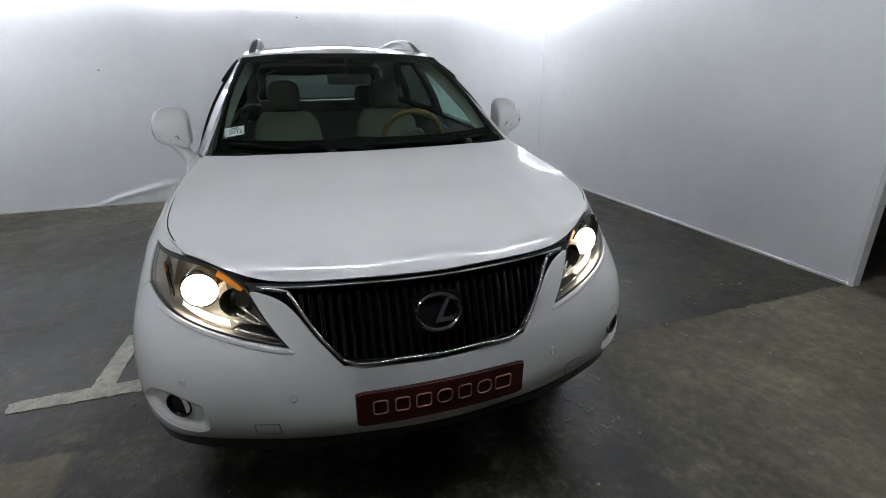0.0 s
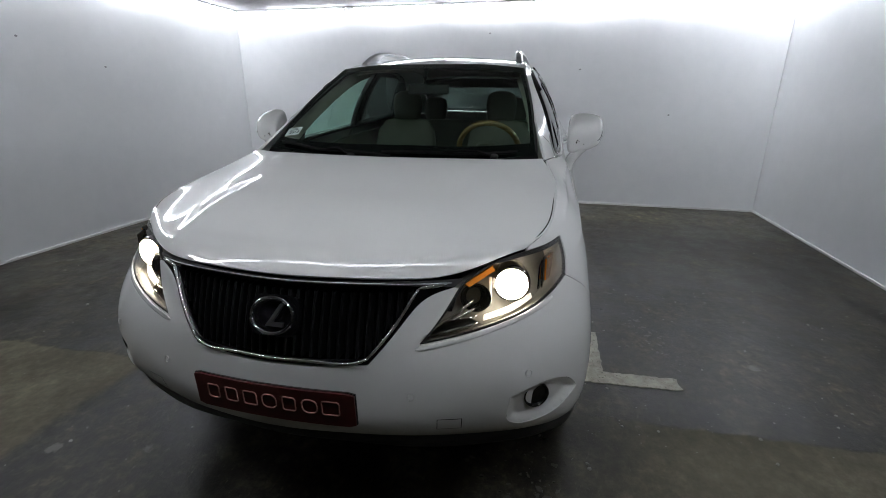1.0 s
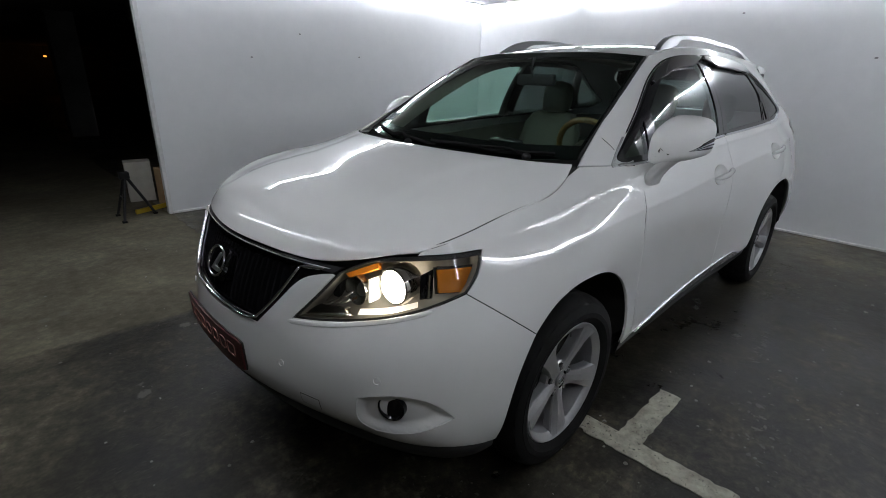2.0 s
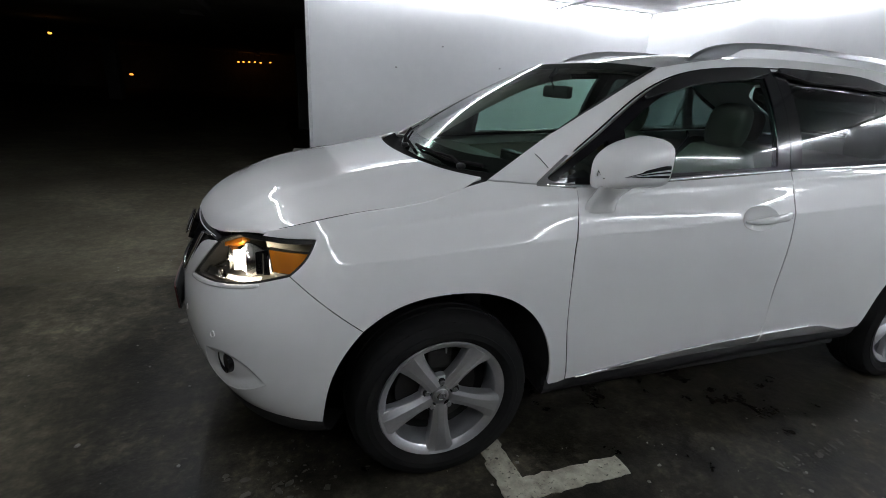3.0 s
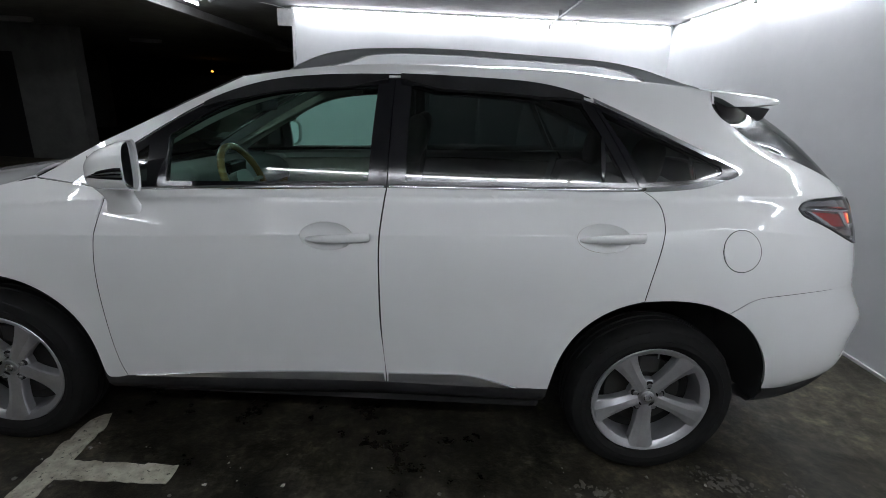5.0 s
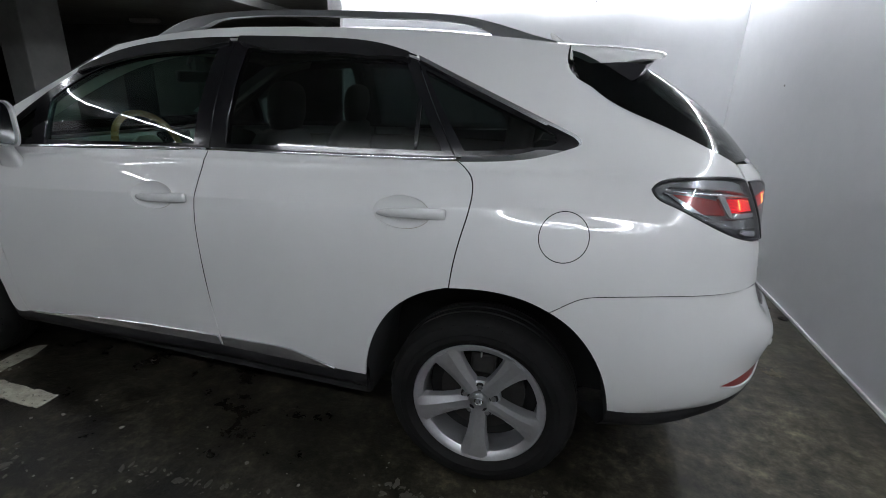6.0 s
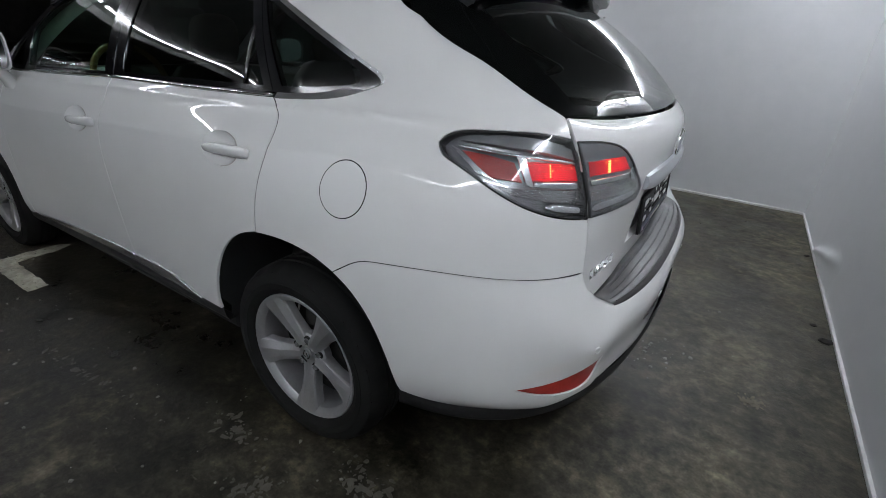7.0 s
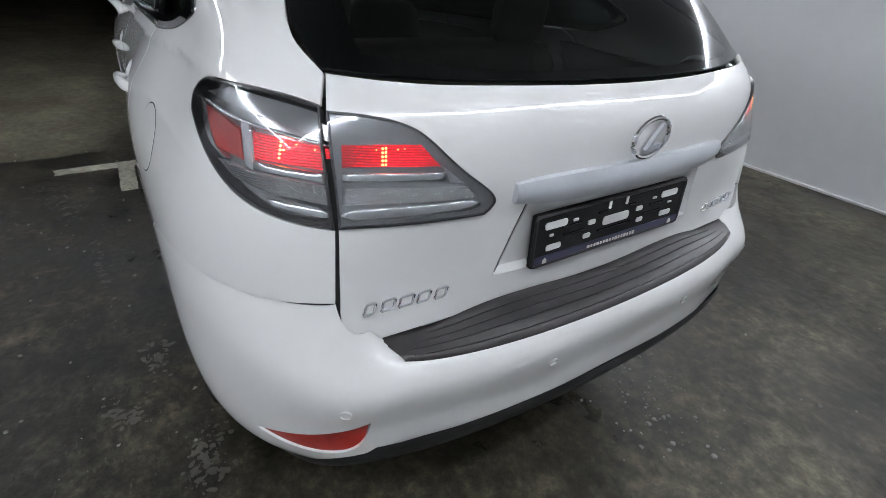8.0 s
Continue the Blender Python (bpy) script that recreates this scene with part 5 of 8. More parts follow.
def cut_top(x0, x1):
    """The stretch of the windows' upper line between two places."""
    c = curve_through([(p[0], 0.7, p[2]) for p in TOP], 0.005)
    sel = c[(c[:, 0] < x0) & (c[:, 0] > x1)][::6]
    zs = [float(np.interp(x, c[::-1, 0], c[::-1, 2])) for x in (x0, x1)]
    return [(x0, N, zs[0])] + [(float(x), N, float(z)) for x, _, z in sel[1:-1]] + [(x1, N, zs[1])]


FRAME_F = [BELT[:3] + [(-.227, N, 1.191)], [(-.227, N, 1.191), (-.232, N, 1.613)], cut_top(1.010, -.232)[::-1], [(1.010, N, 1.143), BELT[0]]]
FRAME_R = [[(-.227, N, 1.191), (-.9, N, 1.214), (-1.222, N, 1.228)], [(-1.222, N, 1.228), (-1.022, N, 1.556)], cut_top(-.232, -1.022)[::-1], [(-.232, N, 1.613), (-.227, N, 1.191)]]
FRAME_Q = [[(-1.222, N, 1.228), (-1.36, N, 1.236), (-1.5, N, 1.258), (-1.59, N, 1.287)], [(-1.59, N, 1.287), (-1.618, N, 1.305), (-1.60, N, 1.325)],
           cut_top(-1.022, -1.598)[::-1], [(-1.022, N, 1.556), (-1.222, N, 1.228)]]
frame_f = panel("window_frame", house, FRAME_F, GLOSS_BLACK, front_door, "gloss black window surround", gap=0.0015, depth=0.03, lift=-0.003, holes=[PANE_F, PANE_TRI], mirror=True, step=0.04)
frame_r = panel("window_frame", house, FRAME_R, GLOSS_BLACK, rear_door, "gloss black window surround", gap=0.0015, depth=0.03, lift=-0.003, holes=[PANE_R], mirror=True, step=0.04)
frame_q = panel("window_frame", house, FRAME_Q, GLOSS_BLACK, quarter, "gloss black window surround", gap=0.0015, depth=0.03, lift=-0.003, holes=[PANE_Q], mirror=True, step=0.04)
panel("window_pane", house, PANE_F, SIDE_GLASS, front_door, "green-tinted clear glass", gap=-0.006, depth=0.004, lift=-0.008, mirror=True, step=0.05)
panel("window_pane", house, PANE_TRI, TINTED, front_door, "small dark corner glass", gap=-0.006, depth=0.004, lift=-0.008, mirror=True, step=0.05)
panel("window_pane", house, PANE_R, TINTED, rear_door, "dark privacy glass", gap=-0.006, depth=0.004, lift=-0.008, mirror=True, step=0.05)
panel("window_pane", house, PANE_Q, TINTED, quarter, "dark privacy glass", gap=-0.006, depth=0.004, lift=-0.008, mirror=True, step=0.05)
surface_strip("window_divider", house, [(-1.072, N, 1.252), (-1.066, N, 1.425)], 0.016, GLOSS_BLACK, rear_door, -0.004, 0.003, mirror=True)
# chrome mouldings
surface_strip("belt_moulding", flank, [(.985, N, 1.141), (.868, N, 1.138), (.5, N, 1.157), (-.218, N, 1.196)], 0.013, CHROME, front_door, 0.001, 0.005, "chrome strip under the window", True)
surface_strip("belt_moulding", flank, [(-.236, N, 1.197), (-.9, N, 1.219), (-1.222, N, 1.233)], 0.013, CHROME, rear_door, 0.001, 0.005, "chrome strip under the window", True)
panel("quarter_moulding", flank, [[(-1.238, N, 1.224), (-1.38, N, 1.236), (-1.5, N, 1.256), (-1.60, N, 1.290)], [(-1.60, N, 1.290), (-1.625, N, 1.306), (-1.605, N, 1.330)],
                                  [(-1.605, N, 1.330), (-1.48, N, 1.381), (-1.26, N, 1.470), (-1.03, N, 1.563)], [(-1.03, N, 1.563), (-1.035, N, 1.550)],
                                  [(-1.035, N, 1.550), (-1.26, N, 1.455), (-1.45, N, 1.377), (-1.555, N, 1.333)], [(-1.555, N, 1.333), (-1.565, N, 1.318), (-1.53, N, 1.292)],
                                  [(-1.53, N, 1.292), (-1.45, N, 1.266), (-1.36, N, 1.250), (-1.24, N, 1.240)], [(-1.24, N, 1.240), (-1.238, N, 1.224)]],
      MOULD, quarter, "broad chrome surround of the rear quarter glass", gap=0.0, depth=0.008, lift=0.003, mirror=True, step=0.05)
panel("front_moulding", flank, [[(1.022, N, 1.135), (.872, N, 1.133)], [(.872, N, 1.133), (.872, N, 1.152)], [(.872, N, 1.152), (.955, N, 1.150), (.975, N, 1.158), (.94, N, 1.195)],
                                [(.94, N, 1.195), (.88, N, 1.242)], [(.88, N, 1.242), (.892, N, 1.243)], [(.892, N, 1.243), (.96, N, 1.193), (1.022, N, 1.146)], [(1.022, N, 1.146), (1.022, N, 1.135)]],
      MOULD, car, "chrome corner trim before the mirror", gap=0.0, depth=0.008, lift=0.003, mirror=True, step=0.05)
# the thin bright line over the doors
surface_strip("upper_moulding", flank, [(.86, N, 1.255), (.72, N, 1.351), (.51, N, 1.482), (.33, N, 1.556), (.10, N, 1.597), (-.27, N, 1.617), (-.6, N, 1.616), (-.86, N, 1.60), (-1.02, N, 1.562)],
              0.007, GLOSS_BLACK, car, 0.0, 0.003, "dark door-top seal", True)


def visor(x0, x1, drop):
    top = cut_top(x0, x1)
    low = [(x, N, z - drop * min(1, 0.35 + 4 * min(abs(x - x0), abs(x - x1)))) for x, _, z in top]
    return [top, [top[-1], low[-1]], low[::-1], [low[0], top[0]]]


VISOR = material("smoked_visor_plastic", (0.012, 0.012, 0.013), 0.12, 0.0, Coat_Weight=0.6)
panel("rain_visor", house, visor(.52, -.205, .048), VISOR, front_door, "smoked plastic rain visor over the window", gap=0.0, depth=0.012, lift=0.009, mirror=True, step=0.03)
panel("rain_visor", house, visor(-.255, -.99, .052), VISOR, rear_door, "smoked plastic rain visor over the window", gap=0.0, depth=0.018, lift=0.016, mirror=True, step=0.03)

# fuel flap
panel("fuel_flap_gap", flank, oval(-1.605, 1.03, .0785, .0785), DARK, quarter[0], "", gap=0, depth=0.001, lift=0.0006, step=0.05)
panel("fuel_flap", flank, oval(-1.605, 1.03, .0755, .0755), PAINT, quarter[0], "round white fuel flap", gap=0, depth=0.002, lift=0.0014, step=0.05)

# ---- glass of the screen and the rear, roof, rails ----
SCREEN_EDGE = [(1.135, .695, 1.165), (.775, .640, 1.388), (.405, .567, 1.582)]
SCREEN_FOOT = [(1.135, -.695, 1.165), (1.25, -.38, 1.14), (1.29, 0, 1.135), (1.25, .38, 1.14), (1.135, .695, 1.165)]
SCREEN_TOP = [(.405, .567, 1.582), (.462, .32, 1.601), (.475, 0, 1.603), (.462, -.32, 1.601), (.405, -.567, 1.582)]
windscreen = panel("windscreen", screen, [SCREEN_FOOT, SCREEN_EDGE, SCREEN_TOP, mir(SCREEN_EDGE)], WINDSCREEN, car, "large clear windscreen", gap=0.0, depth=0.004, step=0.05)[0]
HOLE = [[(1.065, -.660, 1.205), (1.165, -.38, 1.195), (1.20, 0, 1.195), (1.165, .38, 1.195), (1.065, .660, 1.205)], [(1.065, .660, 1.205), (.775, .620, 1.387), (.455, .548, 1.556)],
        [(.455, .548, 1.556), (.51, .3, 1.579), (.522, 0, 1.582), (.51, -.3, 1.579), (.455, -.548, 1.556)], [(.455, -.548, 1.556), (.775, -.620, 1.387), (1.065, -.660, 1.205)]]
panel("screen_border", screen, [SCREEN_FOOT, SCREEN_EDGE, SCREEN_TOP, mir(SCREEN_EDGE)], GLOSS_BLACK, windscreen, "black printed border of the glass", gap=-0.004, depth=0.002, lift=-0.006, holes=[HOLE], step=0.05)
# the band between screen and pillar
for s in (1, -1):
    surface_strip("pillar_seal", screen, [(1.135, s * .692, 1.165), (.775, s * .637, 1.388), (.405, s * .564, 1.582)], 0.013, BLACK, car, 0.0, 0.003, "black rubber seal along the pillar")
# cowl between hood and screen
WIPER = material("wiper_black", (0.008, 0.008, 0.008), 0.8, 0.0, Specular_IOR_Level=0.06)
cowl = Loft(mirrored([
    [(1.392, 0, 1.148), (1.37, 0, 1.115), (1.31, 0, 1.108), (1.275, 0, 1.140)],
    [(1.375, .26, 1.149), (1.352, .26, 1.116), (1.30, .26, 1.110), (1.257, .26, 1.142)],
    [(1.33, .48, 1.150), (1.305, .48, 1.120), (1.26, .48, 1.114), (1.215, .48, 1.145)],
    [(1.215, .705, 1.154), (1.205, .705, 1.135), (1.17, .705, 1.132), (1.128, .695, 1.166)],
]))
_c = cowl.p
edge_l = [tuple(p) for p in _c[-1]]
panel("cowl", cowl, [[tuple(r[0]) for r in _c], edge_l, [tuple(r[-1]) for r in _c][::-1], [tuple(p) for p in _c[0]][::-1]], WIPER, car, "black slotted cowl under the wipers", gap=0, depth=0.01, step=0.03)


def wiper(y_pivot, y0, y1, x_off):
    """A blade that lies along the foot of the screen, and its arm."""
    def on(y, up, lift):
        b, n = screen.point(float(np.interp(abs(y), [0, .38, .695], [1.29, 1.25, 1.135])) - up, y, float("nan"))
        return b + n * lift
    blade = [on(y0 + (y1 - y0) * k / 10, 0.012 + 0.022 * k / 10, 0.012) for k in range(11)]
    arm = [on(y_pivot, -0.005, 0.012), on(y_pivot * 0.85 + y1 * 0.15, 0.02, 0.030), on((y0 + y1) / 2, 0.022, 0.026), blade[5] + Vector((0, 0, 0.006))]
    return blade, arm


for yp, y0, y1 in ((.50, .60, -.03), (-.18, .02, -.62)):
    blade, arm = wiper(yp, y0, y1, 0)
    w = part("wiper", tube(arm, [0.011, 0.010, 0.007, 0.005], 8, flat=0.6), WIPER, car, "black windscreen wiper", True)
    part("wiper_blade", tube(blade, 0.008, 6), WIPER, w, "", True)
    bm = bmesh.new()
    bmesh.ops.create_uvsphere(bm, u_segments=12, v_segments=8, radius=0.02)
    bmesh.ops.transform(bm, matrix=Matrix.Translation(arm[0]) @ Matrix.Diagonal((1, 1, 0.7, 1)), verts=bm.verts)
    part("wiper_pivot", bm, BLACK, w, "", True)

GLASS_EDGE = [(-2.105, .634, 1.269), (-1.968, .640, 1.328), (-1.840, .612, 1.382), (-1.604, .600, 1.490), (-1.552, .556, 1.60)]
GLASS_FOOT = [(-2.258, 0, 1.257), (-2.213, .40, 1.261), (-2.135, .588, 1.266), (-2.105, .634, 1.269)]
GLASS_TOP = [(-1.552, .556, 1.60), (-1.67, .53, 1.585), (-1.75, .35, 1.60), (-1.78, 0, 1.60)]
rear_glass = panel("rear_glass", backlight, [mir(GLASS_FOOT)[:-1] + GLASS_FOOT, GLASS_EDGE, GLASS_TOP + mir(GLASS_TOP)[1:], mir(GLASS_EDGE)], REAR_TINT, liftgate, "dark privacy glass of the tailgate", gap=0.003, depth=0.006, step=0.04)[0]
RG_HOLE = [[(-2.235, 0, 1.275), (-2.185, .42, 1.285), (-2.105, .565, 1.29)], [(-2.105, .565, 1.29), (-1.96, .545, 1.39), (-1.80, .52, 1.50)], [(-1.80, .52, 1.50), (-1.92, .35, 1.52), (-1.95, 0, 1.52)]]
RG_LOOP = [mir(RG_HOLE[0])[:-1] + RG_HOLE[0], RG_HOLE[1], RG_HOLE[2] + mir(RG_HOLE[2])[1:], mir(RG_HOLE[1])]
panel("glass_border", backlight, [mir(GLASS_FOOT)[:-1] + GLASS_FOOT, GLASS_EDGE, GLASS_TOP + mir(GLASS_TOP)[1:], mir(GLASS_EDGE)], GLOSS_BLACK, rear_glass, "black printed border of the glass", gap=0.002, depth=0.002, lift=-0.008, holes=[RG_LOOP], step=0.05)


def spoiler():
    """The white wing that carries the roof on past the glass."""
    bm = bmesh.new()
    rows = []
    for y in (-.556, -.54, -.50, -.4, -.2, 0, .2, .4, .50, .54, .556):
        q = abs(y) / .556
        x0 = -1.549
        z0 = 1.652 - .037 * q ** 2.2
        x1 = -1.900 + 0.060 * q ** 4
        z1 = 1.630 - .036 * q ** 2.4
        if abs(y) > .55:
            x1 += 0.05
        prof = [(x0, z0), (x0 * .7 + x1 * .3, z0 * .7 + z1 * .3 + .004), (x0 * .3 + x1 * .7, z0 * .3 + z1 * .7 + .004), (x1 + .012, z1), (x1, z1 - .008), (x1 + .006, z1 - .018),
                (x1 + .07, z1 - .030), (-1.72, z0 - .050), (-1.60, z0 - .058), (x0, z0 - .045)]
        rows.append([bm.verts.new((x, y, z)) for x, z in prof])
    for a, b in zip(rows, rows[1:]):
        for i in range(len(a)):
            j = (i + 1) % len(a)
            bm.faces.new((a[i], a[j], b[j], b[i]))
    bm.faces.new(rows[0])
    bm.faces.new(rows[-1])
    bmesh.ops.recalc_face_normals(bm, faces=bm.faces)
    return bm


wing = part("spoiler", spoiler(), PAINT, liftgate, "white roof spoiler over the rear glass", True, 40)
# its black underside with a hollow at each end
bm = bmesh.new()
rows = []
for y in (-.553, -.53, -.42, -.2, 0, .2, .42, .53, .553):
    q = abs(y) / .556
    z0 = 1.652 - .037 * q ** 2.2
    d = .012 + .095 * q ** 3
    prof = [(-1.552, z0 - .044), (-1.62, z0 - .050), (-1.73, z0 - .050), (-1.86 + .06 * q ** 4, z0 - .046 - .01 * q), (-1.84 + .06 * q ** 4, z0 - .045 - d * .5), (-1.74, z0 - .045 - d * .7), (-1.60, z0 - .046 - d * .35)]
    rows.append([bm.verts.new((x, y, z)) for x, z in prof])
for a, b in zip(rows, rows[1:]):
    for i in range(len(a)):
        j = (i + 1) % len(a)
        bm.faces.new((a[i], a[j], b[j], b[i]))
bm.faces.new(rows[0])
bm.faces.new(rows[-1])
bmesh.ops.recalc_face_normals(bm, faces=bm.faces)
part("spoiler_base", bm, GLOSS_BLACK, wing, "gloss black foot of the spoiler", True, 40)
bm = tube([(-1.50, 0, 1.655), (-1.46, 0, 1.69), (-1.44, 0, 1.712)], [0.022, 0.014, 0.004], 8)
bmesh.ops.scale(bm, vec=(1, 0.5, 1), verts=bm.verts)
add_tube(bm, [(-1.49, 0, 1.66), (-1.37, 0, 1.672)], [0.018, 0.006], 8)
part("antenna_fin", bm, PAINT, car, "small white shark-fin aerial", True)


def rail():
    top = curve_through([(.215, 0, 1.622), (.10, 0, 1.680), (.017, 0, 1.703), (-.172, 0, 1.724), (-.49, 0, 1.732), (-.877, 0, 1.723), (-1.173, 0, 1.706), (-1.30, 0, 1.680), (-1.40, 0, 1.652), (-1.50, 0, 1.628)], 0.03)
    low = curve_through([(-.03, 0, 1.660), (-.09, 0, 1.688), (-.16, 0, 1.699), (-.49, 0, 1.708), (-.877, 0, 1.699), (-1.15, 0, 1.684), (-1.22, 0, 1.668), (-1.265, 0, 1.648)], 0.03)
    bm = bmesh.new()
    rows = []
    for k in range(86):
        x = .215 - 1.715 * k / 85
        zt = float(np.interp(-x, -top[:, 0], top[:, 2]))
        foot = 1.606 + .056 * min(1, max(0, (.215 - x) / .25)) - .045 * max(0, (-.9 - x) / .6)
        zb = float(np.interp(-x, -low[:, 0], low[:, 2])) if -1.265 < x < -.03 else foot
        zb = min(zb, zt - 0.004)
        y = .520 + .012 * math.cos((x + .6) * 1.6)
        row = []
        for o, z in ((-.018, zb), (-.018, zt - .006), (-.010, zt), (.008, zt), (.016, zt - .006), (.018, zb)):
            row.append(bm.verts.new((x, y + o - (z - 1.62) * .35, z)))
        rows.append(row)
    for a, b in zip(rows, rows[1:]):
        for i in range(6):
            j = (i + 1) % 6
            bm.faces.new((a[i], a[j], b[j], b[i]))
    bm.faces.new(rows[0])
    bm.faces.new(rows[-1])
    bmesh.ops.recalc_face_normals(bm, faces=bm.faces)
    return bm


twins("roof_rail", rail, SATIN, car, "silver-grey raised roof rail", True, 30)

# ---- mirrors ----
def mirror_skin(t, a, grow=1.0):
    """A point of the housing: t from the rear rim (0) to the nose (1), a round it from the outer side."""
    c, s = math.cos(a), math.sin(a)
    q = (abs(c) ** 4.2 + abs(s) ** 4.2) ** (-1 / 4.2)
    c, s = c * q * grow, s * q * grow
    k = max(0.0, 1 - t ** 2.8) ** 0.5
    x = 0.680 + 0.164 * math.sin(t * math.pi / 2) - 0.030 * c * (1 - t)
    y = 0.930 + 0.090 * c * k - 0.045 * t ** 2
    if s > 0:
        z = 1.244 + (0.094 - 0.010 * max(0, c)) * s * k * (1 - 0.40 * t) - 0.052 * t ** 1.6
    else:
        z = 1.240 + (0.084 - 0.024 * c) * s * k ** 0.7 - 0.052 * t ** 1.6 * (1 + 0.5 * s)
    return Vector((x, y, z))


def mirror_shell():
    bm = bmesh.new()
    nu, nv = 36, 20
    rows = [[bm.verts.new(mirror_skin(j / nv, 2 * math.pi * i / nu)) for i in range(nu)] for j in range(nv + 1)]
    # rolled rim round the glass
    rim = [bm.verts.new(mirror_skin(0, 2 * math.pi * i / nu, 0.92) + Vector((0.006, 0, 0))) for i in range(nu)]
    deep = [bm.verts.new(v.co + Vector((0.03, 0, 0))) for v in rim]
    for a, b in list(zip(rows, rows[1:])) + [(rim, rows[0]), (deep, rim)]:
        for i in range(nu):
            bm.faces.new((a[i], a[(i + 1) % nu], b[(i + 1) % nu], b[i]))
    bmesh.ops.remove_doubles(bm, verts=bm.verts, dist=1e-5)
    bmesh.ops.recalc_face_normals(bm, faces=bm.faces)
    return bm


def mirror_glass():
    bm = bmesh.new()
    ring = [mirror_skin(0, 2 * math.pi * i / 32, 0.90) + Vector((0.014, 0, 0)) for i in range(32)]
    lo = [bm.verts.new(p) for p in ring]
    hi = [bm.verts.new(p + Vector((0.004, 0, 0))) for p in ring]
    bm.faces.new(lo)
    bm.faces.new(hi[::-1])
    for i in range(32):
        bm.faces.new((lo[i], lo[(i + 1) % 32], hi[(i + 1) % 32], hi[i]))
    bmesh.ops.recalc_face_normals(bm, faces=bm.faces)
    return bm


def mirror_foot():
    bm = bmesh.new()
    rows = []
    for t in (0, .2, .4, .6, .8, 1):
        c = Vector((.782 - .008 * t, .850 + .060 * t ** 1.5, 1.062 + .098 * t ** 0.85))
        w, d = .068 - .014 * math.sin(t * 3.0), .020 + .012 * t
        ring = []
        for k in range(18):
            a = 2 * math.pi * k / 18
            cc, s = math.cos(a), math.sin(a)
            q = (abs(cc) ** 3 + abs(s) ** 3) ** (-1 / 3)
            ring.append(bm.verts.new(c + Vector((w * cc * q, d * s * q, -.012 * s * q * (1 - t)))))
        rows.append(ring)
    for a, b in zip(rows, rows[1:]):
        for i in range(18):
            bm.faces.new((a[i], a[(i + 1) % 18], b[(i + 1) % 18], b[i]))
    bm.faces.new(rows[0])
    bm.faces.new(rows[-1])
    bmesh.ops.recalc_face_normals(bm, faces=bm.faces)
    return bm


def repeater(grow, lift, low=0.0):
    """The long wedge of a lamp let into the outer side of the mirror."""
    bm = bmesh.new()
    rows = []
    for k in range(13):
        t = 0.02 + 0.64 * k / 12
        half = grow * 0.32 * (1 - (k / 12) ** 1.6) + 0.004
        mid = -0.17 + low
        row = []
        for f in (-1.0, -0.8, 0.0, 0.8, 1.0):
            p = mirror_skin(t, mid + half * f)
            n = Vector((0.35, 1, 0)).normalized()
            row.append(bm.verts.new(p + n * (lift if abs(f) < 0.9 else -0.002)))
        rows.append(row)
    for a, b in zip(rows, rows[1:]):
        for i in range(4):
            bm.faces.new((a[i], a[i + 1], b[i + 1], b[i]))
    bmesh.ops.recalc_face_normals(bm, faces=bm.faces)
    return bm


MIRROR = material("mirror_glass", (0.82, 0.84, 0.84), 0.01, 1.0)
shells = twins("door_mirror", mirror_shell, PAINT, front_door, "white mirror housing with a flat repeater lamp", True, 45)
twins("mirror_glass", mirror_glass, MIRROR, shells, "mirror glass", False)
twins("mirror_foot", mirror_foot, PAINT, shells, "white mirror foot", True, 50)
twins("repeater_lamp", lambda: repeater(1.0, 0.0018), GLOSS_BLACK, shells, "dark repeater bezel", True)
twins("repeater_lens", lambda: repeater(0.55, 0.0030), SATIN, shells, "clear silvery repeater lens", True)
twins("repeater_strip", lambda: repeater(0.16, 0.0040, 0.01), GLOSS_BLACK, shells, "", True)
# ---- nose: grille, lamps, badges ----
GRILLE_TOP = [(2.155, .512, .895), (2.175, .43, .898), (2.225, .25, .904), (2.252, 0, .905), (2.225, -.25, .904), (2.175, -.43, .898), (2.155, -.512, .895)]
grille_outline = [GRILLE_SIDE[::-1], GRILLE_TOP, [(x, -y, z) for x, y, z in GRILLE_SIDE], under_grille[::-1]]
grille = panel("grille", front, grille_outline, GLOSS_BLACK, car, "black radiator grille with upright slats", gap=0.002, depth=0.004, lift=-0.050, step=0.04)[0]
SLAT = material("dark_slat", (0.007, 0.007, 0.008), 0.28, 0.0, Specular_IOR_Level=0.22)
side_y = np.array([p[1] for p in GRILLE_SIDE])
side_z = np.array([p[2] for p in GRILLE_SIDE])
